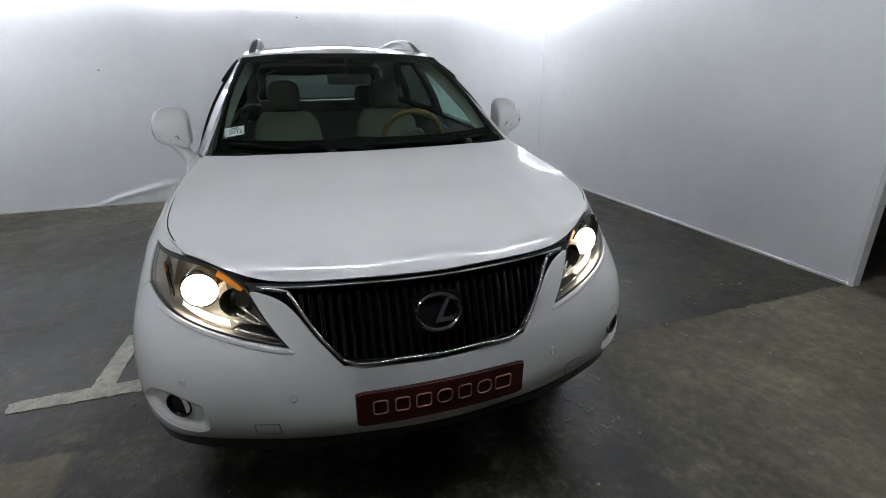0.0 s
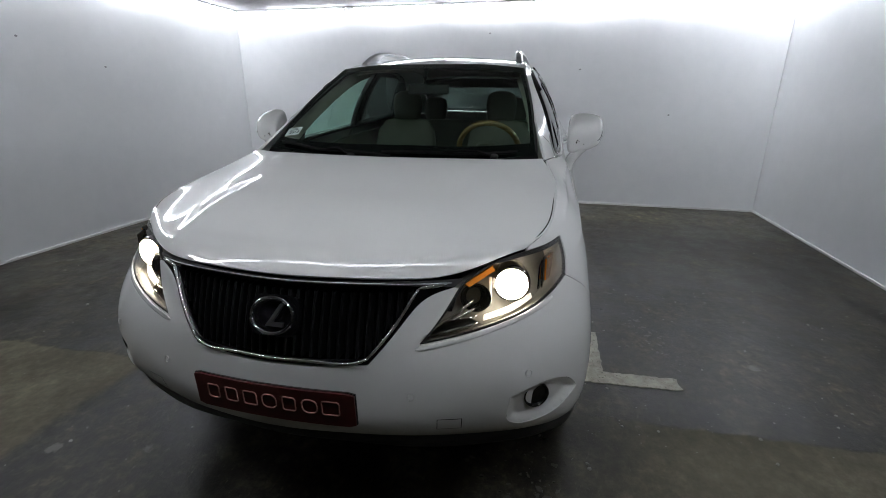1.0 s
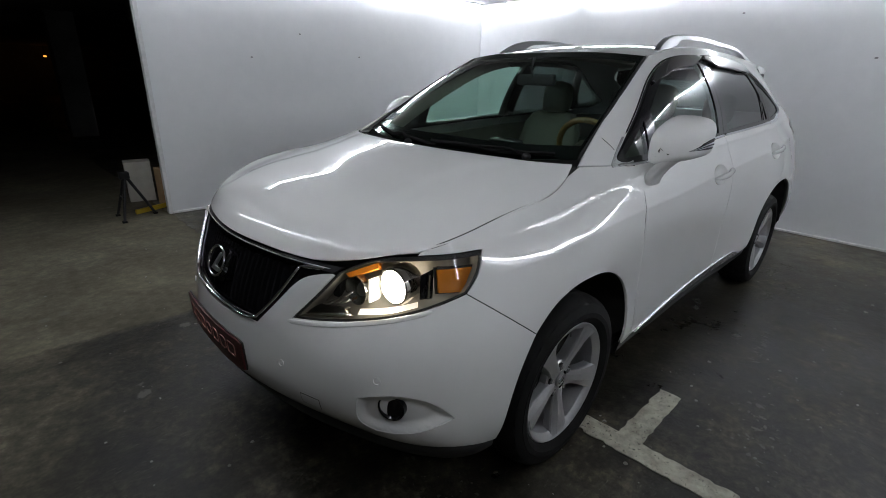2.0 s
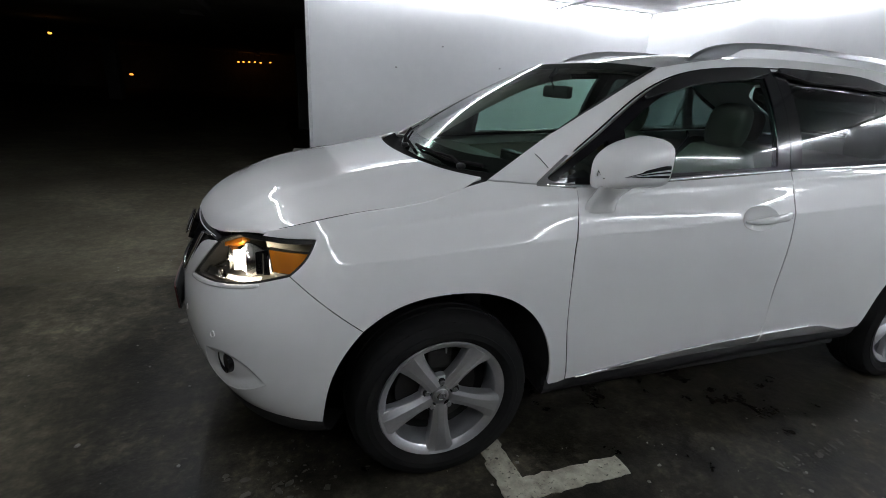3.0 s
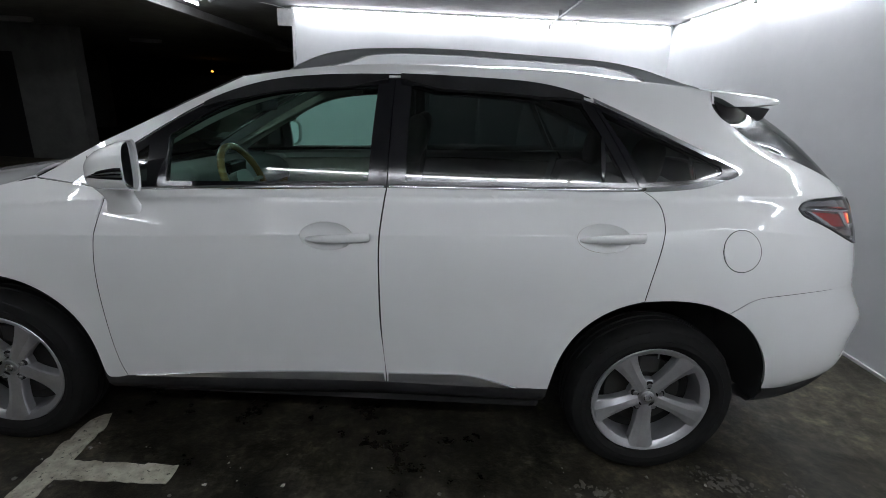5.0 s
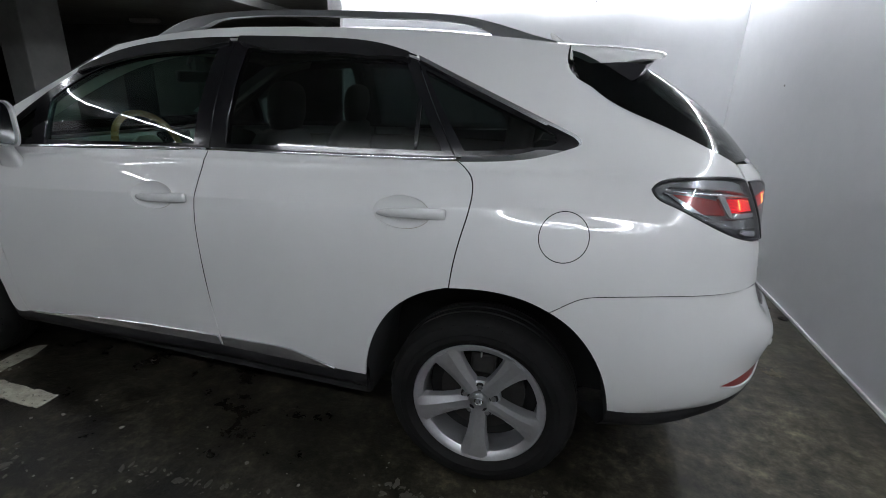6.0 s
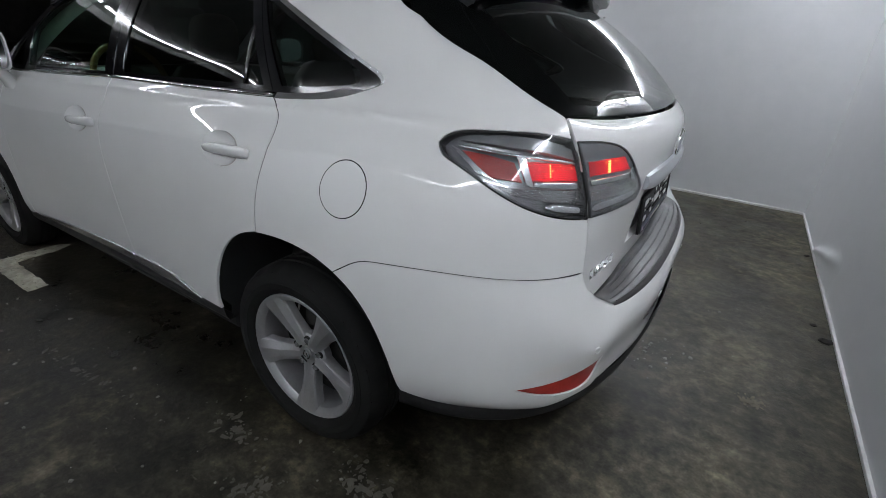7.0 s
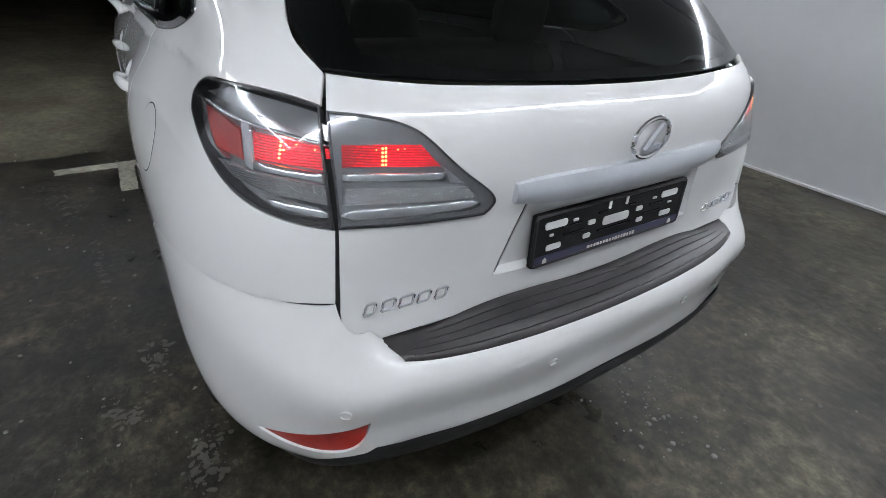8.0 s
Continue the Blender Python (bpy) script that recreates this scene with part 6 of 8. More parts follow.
for k in range(-15, 16):
    y = k * 0.0275
    z0 = max(.686, float(np.interp(abs(y), side_y[::-1], side_z[::-1]))) + .016 if abs(y) > .286 else .700
    z1 = .886 - .10 * max(0.0, abs(y) - .38)
    if z1 - z0 < 0.03:
        continue
    rows = []
    bm = bmesh.new()
    for t in range(7):
        z = z0 + (z1 - z0) * t / 5 if t < 6 else z1 + .005
        q, n = front.point(float("nan"), y, z)
        dip = 0.020 + (0.010 if t == 6 else 0.0)
        c = q - n * dip
        rows.append([bm.verts.new(c + Vector((-0.034, -0.006, 0))), bm.verts.new(c + Vector((-0.004, -0.005, 0))), bm.verts.new(c), bm.verts.new(c + Vector((-0.004, 0.005, 0))), bm.verts.new(c + Vector((-0.034, 0.006, 0)))])
    for a, b in zip(rows, rows[1:]):
        for i in range(4):
            bm.faces.new((a[i], a[i + 1], b[i + 1], b[i]))
    bm.faces.new(rows[0])
    bm.faces.new(rows[-1])
    bmesh.ops.recalc_face_normals(bm, faces=bm.faces)
    part("slat", bm, SLAT, grille)
# chrome surround: a thin U inset from the painted edge, with wings that run out to the lamps
FRAME_SIDE = [(2.190, .406, .892), (2.206, .391, .866), (2.247, .347, .79), (2.302, .284, .711)]
FRAME_FOOT = [(2.302, .284, .711), (2.310, .268, .703), (2.329, .14, .698), (2.334, 0, .696)]
for s in (1, -1):
    side = [(x, s * y, z) for x, y, z in FRAME_SIDE]
    surface_strip("grille_frame", front, side, 0.009, CHROME, grille, 0.0, 0.006, "chrome frame", taper=False)
    wing = [(2.160, s * .484, .903), (2.176, s * .445, .899), (2.190, s * .406, .895)]
    surface_strip("chrome_wing", front, wing, 0.010, CHROME, grille, 0.0, 0.004, "chrome wing towards the lamp")
    outer = [(x, s * y, z) for x, y, z in GRILLE_SIDE]
    band = [outer, [outer[-1], (2.302, s * .272, .705)], [(2.302, s * .272, .705)] + side[-2::-1], [side[0], (2.168, s * .470, .894), outer[0]]]
    panel("grille_surround", front, band, GLOSS_BLACK, grille, "gloss black band outside the chrome", gap=0.001, depth=0.012, lift=-0.005, step=0.03)
foot = FRAME_FOOT + [(x, -y, z) for x, y, z in FRAME_FOOT[-2::-1]]
surface_strip("grille_frame", front, foot, 0.009, CHROME, grille, 0.0, 0.006, "chrome frame", taper=False)
panel("grille_surround", front, [under_grille, [under_grille[-1], (2.307, -.272, .706)], [(2.307, -.272, .706), (2.334, 0, .697), (2.307, .272, .706)], [(2.307, .272, .706), under_grille[0]]],
      GLOSS_BLACK, grille, "gloss black band outside the chrome", gap=0.001, depth=0.012, lift=-0.005, step=0.03)
panel("hood_seal", front, [[(2.128, .534, .914), (2.165, .45, .914), (2.222, .25, .914), (2.25, 0, .914), (2.222, -.25, .914), (2.165, -.45, .914), (2.128, -.534, .914)],
                           [(2.128, -.534, .914), (2.155, -.512, .895)], GRILLE_TOP[::-1], [(2.155, .512, .895), (2.128, .534, .914)]], BLACK, grille, "black strip under the hood's lip", gap=0, depth=0.02, lift=-0.006, step=0.04)
seal_lip = [(2.150, .50, .905), (2.18, .43, .907), (2.225, .25, .909), (2.252, 0, .910)]
surface_strip("seal_lip", front, seal_lip + [(x, -y, z) for x, y, z in seal_lip[-2::-1]], 0.004, SATIN, grille, -0.007, 0.004, "thin satin line over the slats")


def badge(parent, m, a, b, label, bar=SATIN):
    """An oval ring with a slanting bar and a level one, as plain shapes."""
    ring = part("badge_ring", tube([m @ Vector((a * math.cos(t), b * math.sin(t), 0.008)) for t in [2 * math.pi * k / 40 for k in range(40)]], 0.0052, 8, True), CHROME, parent, label, True)
    out = [(-.22, -.58), (.40, .72), (.56, .66), (.10, -.34), (.62, -.34), (.60, -.58)]
    bm = slab([(x * a, y * b) for x, y in out], 0.009, m @ Matrix.Translation((0, 0, 0.005)))
    part("badge_bar", bm, bar, ring)
    return ring


q, n = front.point(float("nan"), 0.0, .815)
up = Vector((0, 0, 1))
badge_m = Matrix((Vector((0, 1, 0)), n.cross(Vector((0, 1, 0))), n)).transposed().to_4x4()
badge(grille, Matrix.Translation(q + n * 0.006) @ badge_m, .066, .052, "chrome oval badge")
bm = slab(rounded_rect(.15, .12, .03), 0.03, Matrix.Translation(q - n * 0.030) @ badge_m)
part("badge_base", bm, GLOSS_BLACK, grille)

HEADLAMP = [HEAD_LOW, HEAD_IN, HEAD_TOP, HEAD_BACK]
HOUSING = varied(material("lamp_housing", (0.2, 0.19, 0.18), 0.4, 0.35), (0.22, 0.205, 0.175), (0.32, 0.30, 0.26), 30, 0.36, 0.48)
DARK_BOWL = material("smoked_bowl", (0.22, 0.21, 0.19), 0.2, 0.9)
REFLECT = material("lamp_reflector", (0.72, 0.69, 0.64), 0.14, 1.0)
BEAM = glowing("lit_projector", (1.0, 0.90, 0.76), 34.0)
# the reflectors only mirror the bulb; their brightness is painted as emission
GLOW = glowing("painted_glow_reflector", (1.0, 0.86, 0.64), 0.25)
GLARE = glowing("painted_glare_reflector", (1.0, 0.88, 0.68), 0.75)
lamps = panel("headlamp", front, HEADLAMP, HOUSING, car, "lit headlamp with a projector and amber marker", gap=0.0015, depth=0.004, lift=-0.075, step=0.03, mirror=True)
panel("lamp_lens", front, HEADLAMP, LENS, lamps, "clear plastic lens, a little yellowed", gap=0.002, depth=0.004, lift=0.001, step=0.03, mirror=True)
panel("lamp_rim", front, HEADLAMP, BLACK, lamps, "black lamp rim", gap=0.002, depth=0.012, lift=-0.003, step=0.03, mirror=True, rim=0.006)
panel("lamp_wall", front, HEADLAMP, HOUSING, lamps, "silver wall inside the lamp", gap=0.004, depth=0.070, lift=-0.008, step=0.03, mirror=True, rim=0.004)
marker_m = Matrix.Translation((1.900, .776, .888)) @ Matrix(((-.985, 0, .17), (.17, 0, .985), (0, 1, 0))).to_4x4()
MARKER = [(-.068, .030), (-.036, -.044), (.050, -.028), (.058, .046), (.020, .040)]
twins("marker_wall", lambda: slab([(-x * 1.12, y * 1.15) for x, y in MARKER], 0.004, marker_m @ Matrix.Translation((0, 0, -0.012))), BLACK, lamps, "", False)
twins("amber_marker", lambda: slab([(-x, y) for x, y in MARKER], 0.006, marker_m @ Matrix.Translation((0, 0, -0.006))), AMBER, lamps, "amber side marker", False)
panel("lamp_brow", front, [[(2.05, .612, .948), (1.975, .70, .962), (1.90, .762, .968), (1.813, .806, .976)], [(1.813, .806, .976), (1.822, .812, .964)],
                           [(1.822, .812, .964), (1.90, .772, .955), (1.975, .710, .949), (2.05, .618, .939)], [(2.05, .618, .939), (2.05, .612, .948)]], BLACK, lamps, "black upper edge of the lamp", gap=0.001, depth=0.01, lift=-0.003, step=0.03, mirror=True)
panel("turn_signal", front, [[(2.135, .546, .902), (2.055, .612, .938)], [(2.055, .612, .938), (2.058, .620, .921)], [(2.058, .620, .921), (2.128, .556, .889)], [(2.128, .556, .889), (2.135, .546, .902)]],
      AMBER, lamps, "amber indicator", gap=0.001, depth=0.03, lift=-0.016, step=0.02, mirror=True)
panel("chrome_fin", front, [[(2.222, .437, .755), (2.19, .49, .80)], [(2.19, .49, .80), (2.15, .56, .80)], [(2.15, .56, .80), (2.135, .585, .775)], [(2.135, .585, .775), (2.222, .437, .755)]], REFLECT, lamps,
      "silver fin in the lamp's inner point", gap=0.001, depth=0.03, lift=-0.024, step=0.02, mirror=True)


def aimed(bm, at, toward):
    d = Vector(toward).normalized()
    rot = d.to_track_quat("X", "Z").to_matrix().to_4x4()
    bmesh.ops.transform(bm, matrix=Matrix.Translation(at) @ rot, verts=bm.verts)
    return bm


PROJ, BOWL = (2.030, .664, .870), (2.095, .562, .842)
AIM = (1, .12, 0.03)
twins("projector_ring", lambda: aimed(lathe([(0.048, 0.002), (0.050, 0.009), (0.052, 0.010), (0.054, 0.004), (0.057, 0.006), (0.060, -0.004), (0.060, -0.06), (0.030, -0.03)], 32, "x"), PROJ, AIM), REFLECT, lamps, "bright projector ring")
twins("projector_bulb", lambda: aimed(lathe([(0.0, 0.034), (0.017, 0.031), (0.033, 0.021), (0.045, 0.006), (0.047, -0.010), (0.0, -0.010)], 32, "x"), PROJ, AIM), BEAM, lamps, "lit projector lens")
twins("reflector_bowl", lambda: aimed(lathe([(0.006, -0.055), (0.022, -0.045), (0.036, -0.02), (0.044, 0.006), (0.047, 0.006), (0.04, -0.025), (0.0, -0.06)], 28, "x"), BOWL, AIM), DARK_BOWL, lamps, "smoky main-beam bowl")
panel("reflector_step", front, [[(2.012, .742, .826), (2.075, .672, .797), (2.128, .597, .783)], [(2.128, .597, .783), (2.120, .600, .803)],
                                [(2.120, .600, .803), (2.068, .672, .818), (2.008, .738, .842)], [(2.008, .738, .842), (2.012, .742, .826)]],
      GLARE, lamps, "reflector ledge with painted-on glare", gap=0.001, depth=0.01, lift=-0.040, step=0.02, mirror=True)
twins("reflector_wing", lambda: aimed(boxed(-0.06, 0.002, -0.004, 0.004, -0.045, 0.030, 0.002), (2.080, .604, .855), AIM), GLOW, lamps, "reflector wall with a painted-on warm glow", False)
twins("divider", lambda: slab([(-.106, -.040), (-.064, -.046), (-.062, .044), (-.104, .034)], 0.004, marker_m @ Matrix.Translation((0, 0, -0.016))), GLOSS_BLACK, lamps, "black divider", False)
twins("bright_rod", lambda: tube([marker_m @ Vector((-.083, -.042, -.006)), marker_m @ Vector((-.079, .034, -.006))], 0.0028, 8), REFLECT, lamps, "thin silver rod")
twins("marker_top", lambda: slab([(-.058, .047), (-.022, .041), (.038, .034), (.038, .040), (-.056, .056)], 0.004, marker_m @ Matrix.Translation((0, 0, -0.007))), REFLECT, lamps, "silver strip over the marker", False)
for k in range(4):
    surf_line = [(2.212, .452, .756 + .004 * k), (2.175, .515, .766 + .014 * k), (2.135, .575, .776 + .026 * k)]
    surface_strip("inner_fin", front, surf_line, 0.009, REFLECT, lamps, -0.026 - .004 * k, 0.004, "", True)

# fog lamps in their recesses, parking sensors, tow cover
bezels = [panel("fog_bezel", front, fog_hole(s), PAINT, front_bumper, "white fog-lamp recess", gap=0.0, depth=0.002, lift=-0.002, step=0.008, dish=0.017, dish_wide=0.030)[0] for s in (1, -1)]
for s, b in zip((1, -1), bezels):
    bm = aimed(lathe([(0.0, 0.004), (0.026, 0.002), (0.034, 0.001), (0.038, 0.008), (0.042, 0.008), (0.045, -0.02)], 28, "x"), (2.120, s * .762, .545), (1, s * .55, 0))
    part("fog_lamp", bm, GLOSS_BLACK, b, "unlit dark round fog lamp", True)


def stud(loft, at, parent, r=0.0115):
    q, n = loft.point(*at)
    bm = aimed(lathe([(0.0, 0.0015), (r * 0.72, 0.0015), (r * 0.78, 0.0004), (r * 0.9, 0.003), (r, 0.0025), (r * 1.05, -0.004)], 20, "x"), q, n)
    part("parking_sensor", bm, PAINT, parent, "small round white parking sensor", True)


for at in ((2.148, .733, .636), (2.285, .407, .590), (2.148, -.733, .636), (2.277, -.43, .597)):
    stud(front, at, front_bumper)
for at in ((-2.323, .704, .693), (-2.404, .246, .688), (-2.404, -.246, .688), (-2.323, -.704, .693)):
    stud(tail, at, rear_bumper)
for s in (1, -1):
    def quad(a, b, c, d):
        return [[(2.25, s * a, c), (2.22, s * b, c)], [(2.22, s * b, c), (2.22, s * b, d)], [(2.22, s * b, d), (2.25, s * a, d)], [(2.25, s * a, d), (2.25, s * a, c)]]
    panel("tow_cover_gap", front, quad(.475, .545, .470, .512), BLACK, front_bumper, "", gap=0, depth=0.001, lift=0.0004, step=0.05)
    panel("tow_cover", front, quad(.4775, .5425, .4725, .5095), PAINT, front_bumper, "small white tow-eye cover", gap=0, depth=0.001, lift=0.0010, step=0.05)

# red dealer's board where the number plate goes; the name on it is kept to plain strokes
board_m = Matrix.Translation((2.362, 0, .566)) @ pose(0, 0, 0, 0, 0, 90) @ pose(0, 0, 0, 93, 0, 0)
BOARD = varied(material("red_board", (0.20, 0.012, 0.012), 0.35), (0.052, 0.0045, 0.005), (0.078, 0.007, 0.007), 30)
PALE = material("pale_print", (0.62, 0.58, 0.52), 0.5)
BEND = 0.22


def plate(w, h, thick, drop=0.0):
    """A thin sheet with rounded corners, bent round the bumper."""
    bm = bmesh.new()
    rows = []
    for k in range(25):
        y = w * (k / 24 - 0.5)
        half_h = h / 2 - (0.006 if k in (0, 24) else 0.0)
        rows.append([bm.verts.new(board_m @ Vector((y, z, d - drop)) - Vector((BEND * y * y, 0, 0))) for z, d in ((-half_h, 0), (half_h, 0), (half_h, thick), (-half_h, thick))])
    for a, b in zip(rows, rows[1:]):
        for i in range(4):
            bm.faces.new((a[i], a[(i + 1) % 4], b[(i + 1) % 4], b[i]))
    bm.faces.new(rows[0])
    bm.faces.new(rows[-1])
    bmesh.ops.recalc_face_normals(bm, faces=bm.faces)
    return bm


board = part("front_plate", plate(.522, .114, 0.006), BOARD, car, "dark red dealer plate with pale shapes", True)
part("plate_back", plate(.526, .118, 0.005, 0.0055), BLACK, board, "black holder behind the plate", True)
DULL = material("dull_red_print", (0.30, 0.13, 0.11), 0.5)
for k in range(7):
    w = (.040, .040, .044, .046, .040, .046, .052)[k]
    ring = [board_m @ Vector((-.195 + .064 * k + x, .004 + y, .0065)) - Vector((BEND * (-.195 + .064 * k + x) ** 2, 0, 0)) for x, y in rounded_rect(w, .046, .018 if k in (3, 5) else .008)]
    part("print_shape", tube(ring, 0.0024, 6, True), DULL, board, "", True)

# ---- tail: lamps, garnish, badges, step plate ----
LIT_RED = glowing("lit_red", (1.0, 0.012, 0.03), 1.5)


def beaded(m, low, high, reach):
    """The glow of a pressed reflector: strongest round its bulb, in fine level ribs."""
    co = add_node(m, "ShaderNodeTexCoord")
    half = add_node(m, "ShaderNodeVectorMath")
    half.operation = "ABSOLUTE"
    wire(m, co.outputs["Object"], half.inputs[0])
    nearest = []
    for at in ((2.130, .712, 1.135), (2.225, .553, 1.137)):
        d = add_node(m, "ShaderNodeVectorMath")
        d.operation = "DISTANCE"
        wire(m, half.outputs[0], d.inputs[0])
        d.inputs[1].default_value = at
        nearest.append(d.outputs["Value"])
    least = add_node(m, "ShaderNodeMath")
    least.operation = "MINIMUM"
    wire(m, nearest[0], least.inputs[0])
    wire(m, nearest[1], least.inputs[1])
    fall = add_node(m, "ShaderNodeMapRange", From_Min=0.0, From_Max=reach, To_Min=high, To_Max=low)
    cell = add_node(m, "ShaderNodeTexVoronoi", Scale=170.0, Randomness=0.7)
    wire(m, co.outputs["Object"], cell.inputs["Vector"])
    beads = ramp_node(m, cell.outputs["Distance"], [(0.15, (1.9, 1.9, 1.9)), (0.45, (0.55, 0.55, 0.55))])
    wire(m, least.outputs[0], fall.inputs["Value"])
    rib = add_node(m, "ShaderNodeTexWave", Scale=75.0, Distortion=1.0, Detail=2.0)
    rib.bands_direction = "Z"
    wire(m, co.outputs["Object"], rib.inputs["Vector"])
    ribs = ramp_node(m, rib.outputs["Fac"], [(0.15, (0.18, 0.18, 0.18)), (0.85, (1.35, 1.35, 1.35))])
    out = add_node(m, "ShaderNodeMath")
    out.operation = "MULTIPLY"
    wire(m, fall.outputs[0], out.inputs[0])
    wire(m, mix_node(m, 1.0, ribs.outputs["Color"], beads.outputs["Color"], "MULTIPLY"), out.inputs[1])
    wire(m, out.outputs[0], m.node_tree.nodes["Principled BSDF"].inputs["Emission Strength"])


beaded(LIT_RED, 0.30, 1.7, 0.085)
LIT_RED.node_tree.nodes["Principled BSDF"].inputs["Base Color"].default_value = (0.22, 0.012, 0.014, 1)
HOT_RED = glowing("lit_red_bulb", (1.0, 0.42, 0.10), 4.0)
HOT_RED.node_tree.nodes["Principled BSDF"].inputs["Base Color"].default_value = (0.30, 0.02, 0.01, 1)
GREY_LENS = varied(material("grey_chrome_lens", (0.45, 0.46, 0.47), 0.14, 0.5, Coat_Weight=1.0), (0.27, 0.275, 0.285), (0.36, 0.365, 0.375), 8)
RIBBED = material("ribbed_clear_lens", (0.74, 0.75, 0.74), 0.12, 0.85)
_w = add_node(RIBBED, "ShaderNodeTexWave", Scale=95.0, Distortion=1.2, Detail=2.0)
_w.bands_direction = "Z"
_co = add_node(RIBBED, "ShaderNodeTexCoord")
wire(RIBBED, _co.outputs["Object"], _w.inputs["Vector"])
_c = add_node(RIBBED, "ShaderNodeTexVoronoi", Scale=130.0, Randomness=0.8)
wire(RIBBED, _co.outputs["Object"], _c.inputs["Vector"])
bump_into(RIBBED, mix_node(RIBBED, 0.5, _w.outputs["Fac"], _c.outputs["Distance"]), 1.0, 0.006)
BAR = material("bright_lamp_bar", (0.80, 0.81, 0.83), 0.12, 0.9)
RIM = material("dark_lamp_rim", (0.035, 0.035, 0.037), 0.3)
OUT = [LAMP_LOW, [LAMP_LOW[-1], LAMP_OUT[0]], LAMP_OUT]
tails = panel("tail_lamp", flank, OUT, GREY_LENS, car, "lit red and silver wrap-round tail lamp", gap=0.003, depth=0.004, lift=-0.028, step=0.03, mirror=True)
panel("lamp_rim", flank, OUT, RIM, tails, "dark lamp rim", gap=0.002, depth=0.030, lift=0.003, step=0.03, mirror=True, rim=0.004)
panel("lamp_lens", flank, OUT, SMOKED, tails, "clear outer lens", gap=0.004, depth=0.003, lift=0.004, step=0.03, mirror=True)


def on_flank(*pts):
    p = list(pts)
    return [[a, b] for a, b in zip(p, p[1:] + p[:1])]


panel("silver_band", flank, on_flank((-1.90, .79, 1.200), (-2.02, .75, 1.190), (-2.197, .665, 1.180), (-2.188, .66, 1.207), (-2.10, .705, 1.222), (-1.98, .755, 1.219)), GREY_LENS, tails, "grey upper band", gap=0.001, depth=0.02, lift=-0.006, mirror=True)
panel("side_reflector", flank, on_flank((-1.912, .80, 1.181), (-1.985, .79, 1.179), (-2.050, .772, 1.168), (-2.078, .775, 1.122), (-2.0, .808, 1.127)), RED, tails, "dull red side reflector", gap=0.001, depth=0.02, lift=-0.008, mirror=True)
panel("chrome_edge", flank, on_flank((-1.885, .80, 1.186), (-1.908, .80, 1.180), (-1.998, .795, 1.124), (-2.03, .79, 1.112), (-1.965, .80, 1.128)), BAR, tails, "", gap=0.0, depth=0.02, lift=-0.005, mirror=True)
panel("divider", flank, on_flank((-2.050, .765, 1.184), (-2.070, .757, 1.182), (-2.106, .765, 1.112), (-2.086, .768, 1.116)), BAR, tails, "bright slanting divider", gap=0.0, depth=0.02, lift=-0.003, mirror=True)
surface_strip("chrome_edge", flank, [(-1.905, .80, 1.190), (-2.03, .77, 1.183), (-2.12, .72, 1.178), (-2.198, .67, 1.176)], 0.007, BAR, tails, -0.006, 0.004, "", True)
panel("light_bar", flank, on_flank((-2.074, .757, 1.173), (-2.198, .668, 1.172), (-2.204, .672, 1.131), (-2.096, .762, 1.129)), LIT_RED, tails, "lit red band", gap=0.001, depth=0.010, lift=-0.010, mirror=True)
surface_strip("silver_band", flank, [(-2.104, .762, 1.120), (-2.15, .725, 1.119), (-2.206, .675, 1.119)], 0.019, BAR, tails, -0.009, 0.007, "bright rounded bar", True, taper=False)
panel("reversing_light", flank, on_flank((-2.012, .806, 1.110), (-2.09, .775, 1.108), (-2.207, .675, 1.107), (-2.213, .675, 1.072), (-2.13, .735, 1.073), (-2.065, .785, 1.086)), RIBBED, tails, "clear ribbed lens", gap=0.001, depth=0.02, lift=-0.008, mirror=True)
surface_strip("silver_band", flank, [(-2.125, .742, 1.062), (-2.17, .712, 1.058), (-2.218, .674, 1.056)], 0.021, BAR, tails, -0.009, 0.007, "bright rounded bar", True)


def hot_beads(surface, spots, lift):
    """The sparkling points of a bulb seen through its pressed lens."""
    bm = bmesh.new()
    for x, y, z, r in spots:
        q, n = surface.point(x, y, z)
        made = bmesh.ops.create_icosphere(bm, subdivisions=1, radius=r)["verts"]
        bmesh.ops.translate(bm, verts=made, vec=q + n * lift)
    return bm


twins("bulb_glow", lambda: hot_beads(flank, [(-2.128, .724, 1.136 + .0075 * k, .0022) for k in range(5)] + [(-2.150, .705, 1.166, .0014), (-2.178, .685, 1.164, .0014), (-2.133, .72, 1.152, .0018)], -0.008), HOT_RED, tails, "hot spots of the bulb")
IN_L = [LAMP_IN, LAMP_IN_LOW, [(-2.223, .662, 1.033), (-2.151, .645, 1.213)]]
tails_in = panel("tail_lamp_inner", gate, IN_L, GREY_LENS, liftgate, "lit red and silver lamp on the liftgate", gap=0.003, depth=0.004, lift=0.0018, step=0.03, mirror=True)
panel("lamp_rim", gate, IN_L, RIM, tails_in, "dark lamp rim", gap=0.001, depth=0.008, lift=0.0055, step=0.03, mirror=True, rim=0.004)
panel("lamp_lens", gate, IN_L, SMOKED, tails_in, "clear outer lens", gap=0.002, depth=0.003, lift=0.0065, step=0.03, mirror=True)
panel("light_bar", gate, on_flank((-2.2, .645, 1.173), (-2.25, .522, 1.174), (-2.265, .490, 1.136), (-2.21, .648, 1.136)), LIT_RED, tails_in, "lit red band", gap=0.001, depth=0.003, lift=0.003, mirror=True)
surface_strip("silver_band", gate, [(-2.21, .646, 1.119), (-2.24, .57, 1.119), (-2.268, .482, 1.118)], 0.015, BAR, tails_in, 0.0022, 0.0034, "bright rounded bar", True, taper=False)
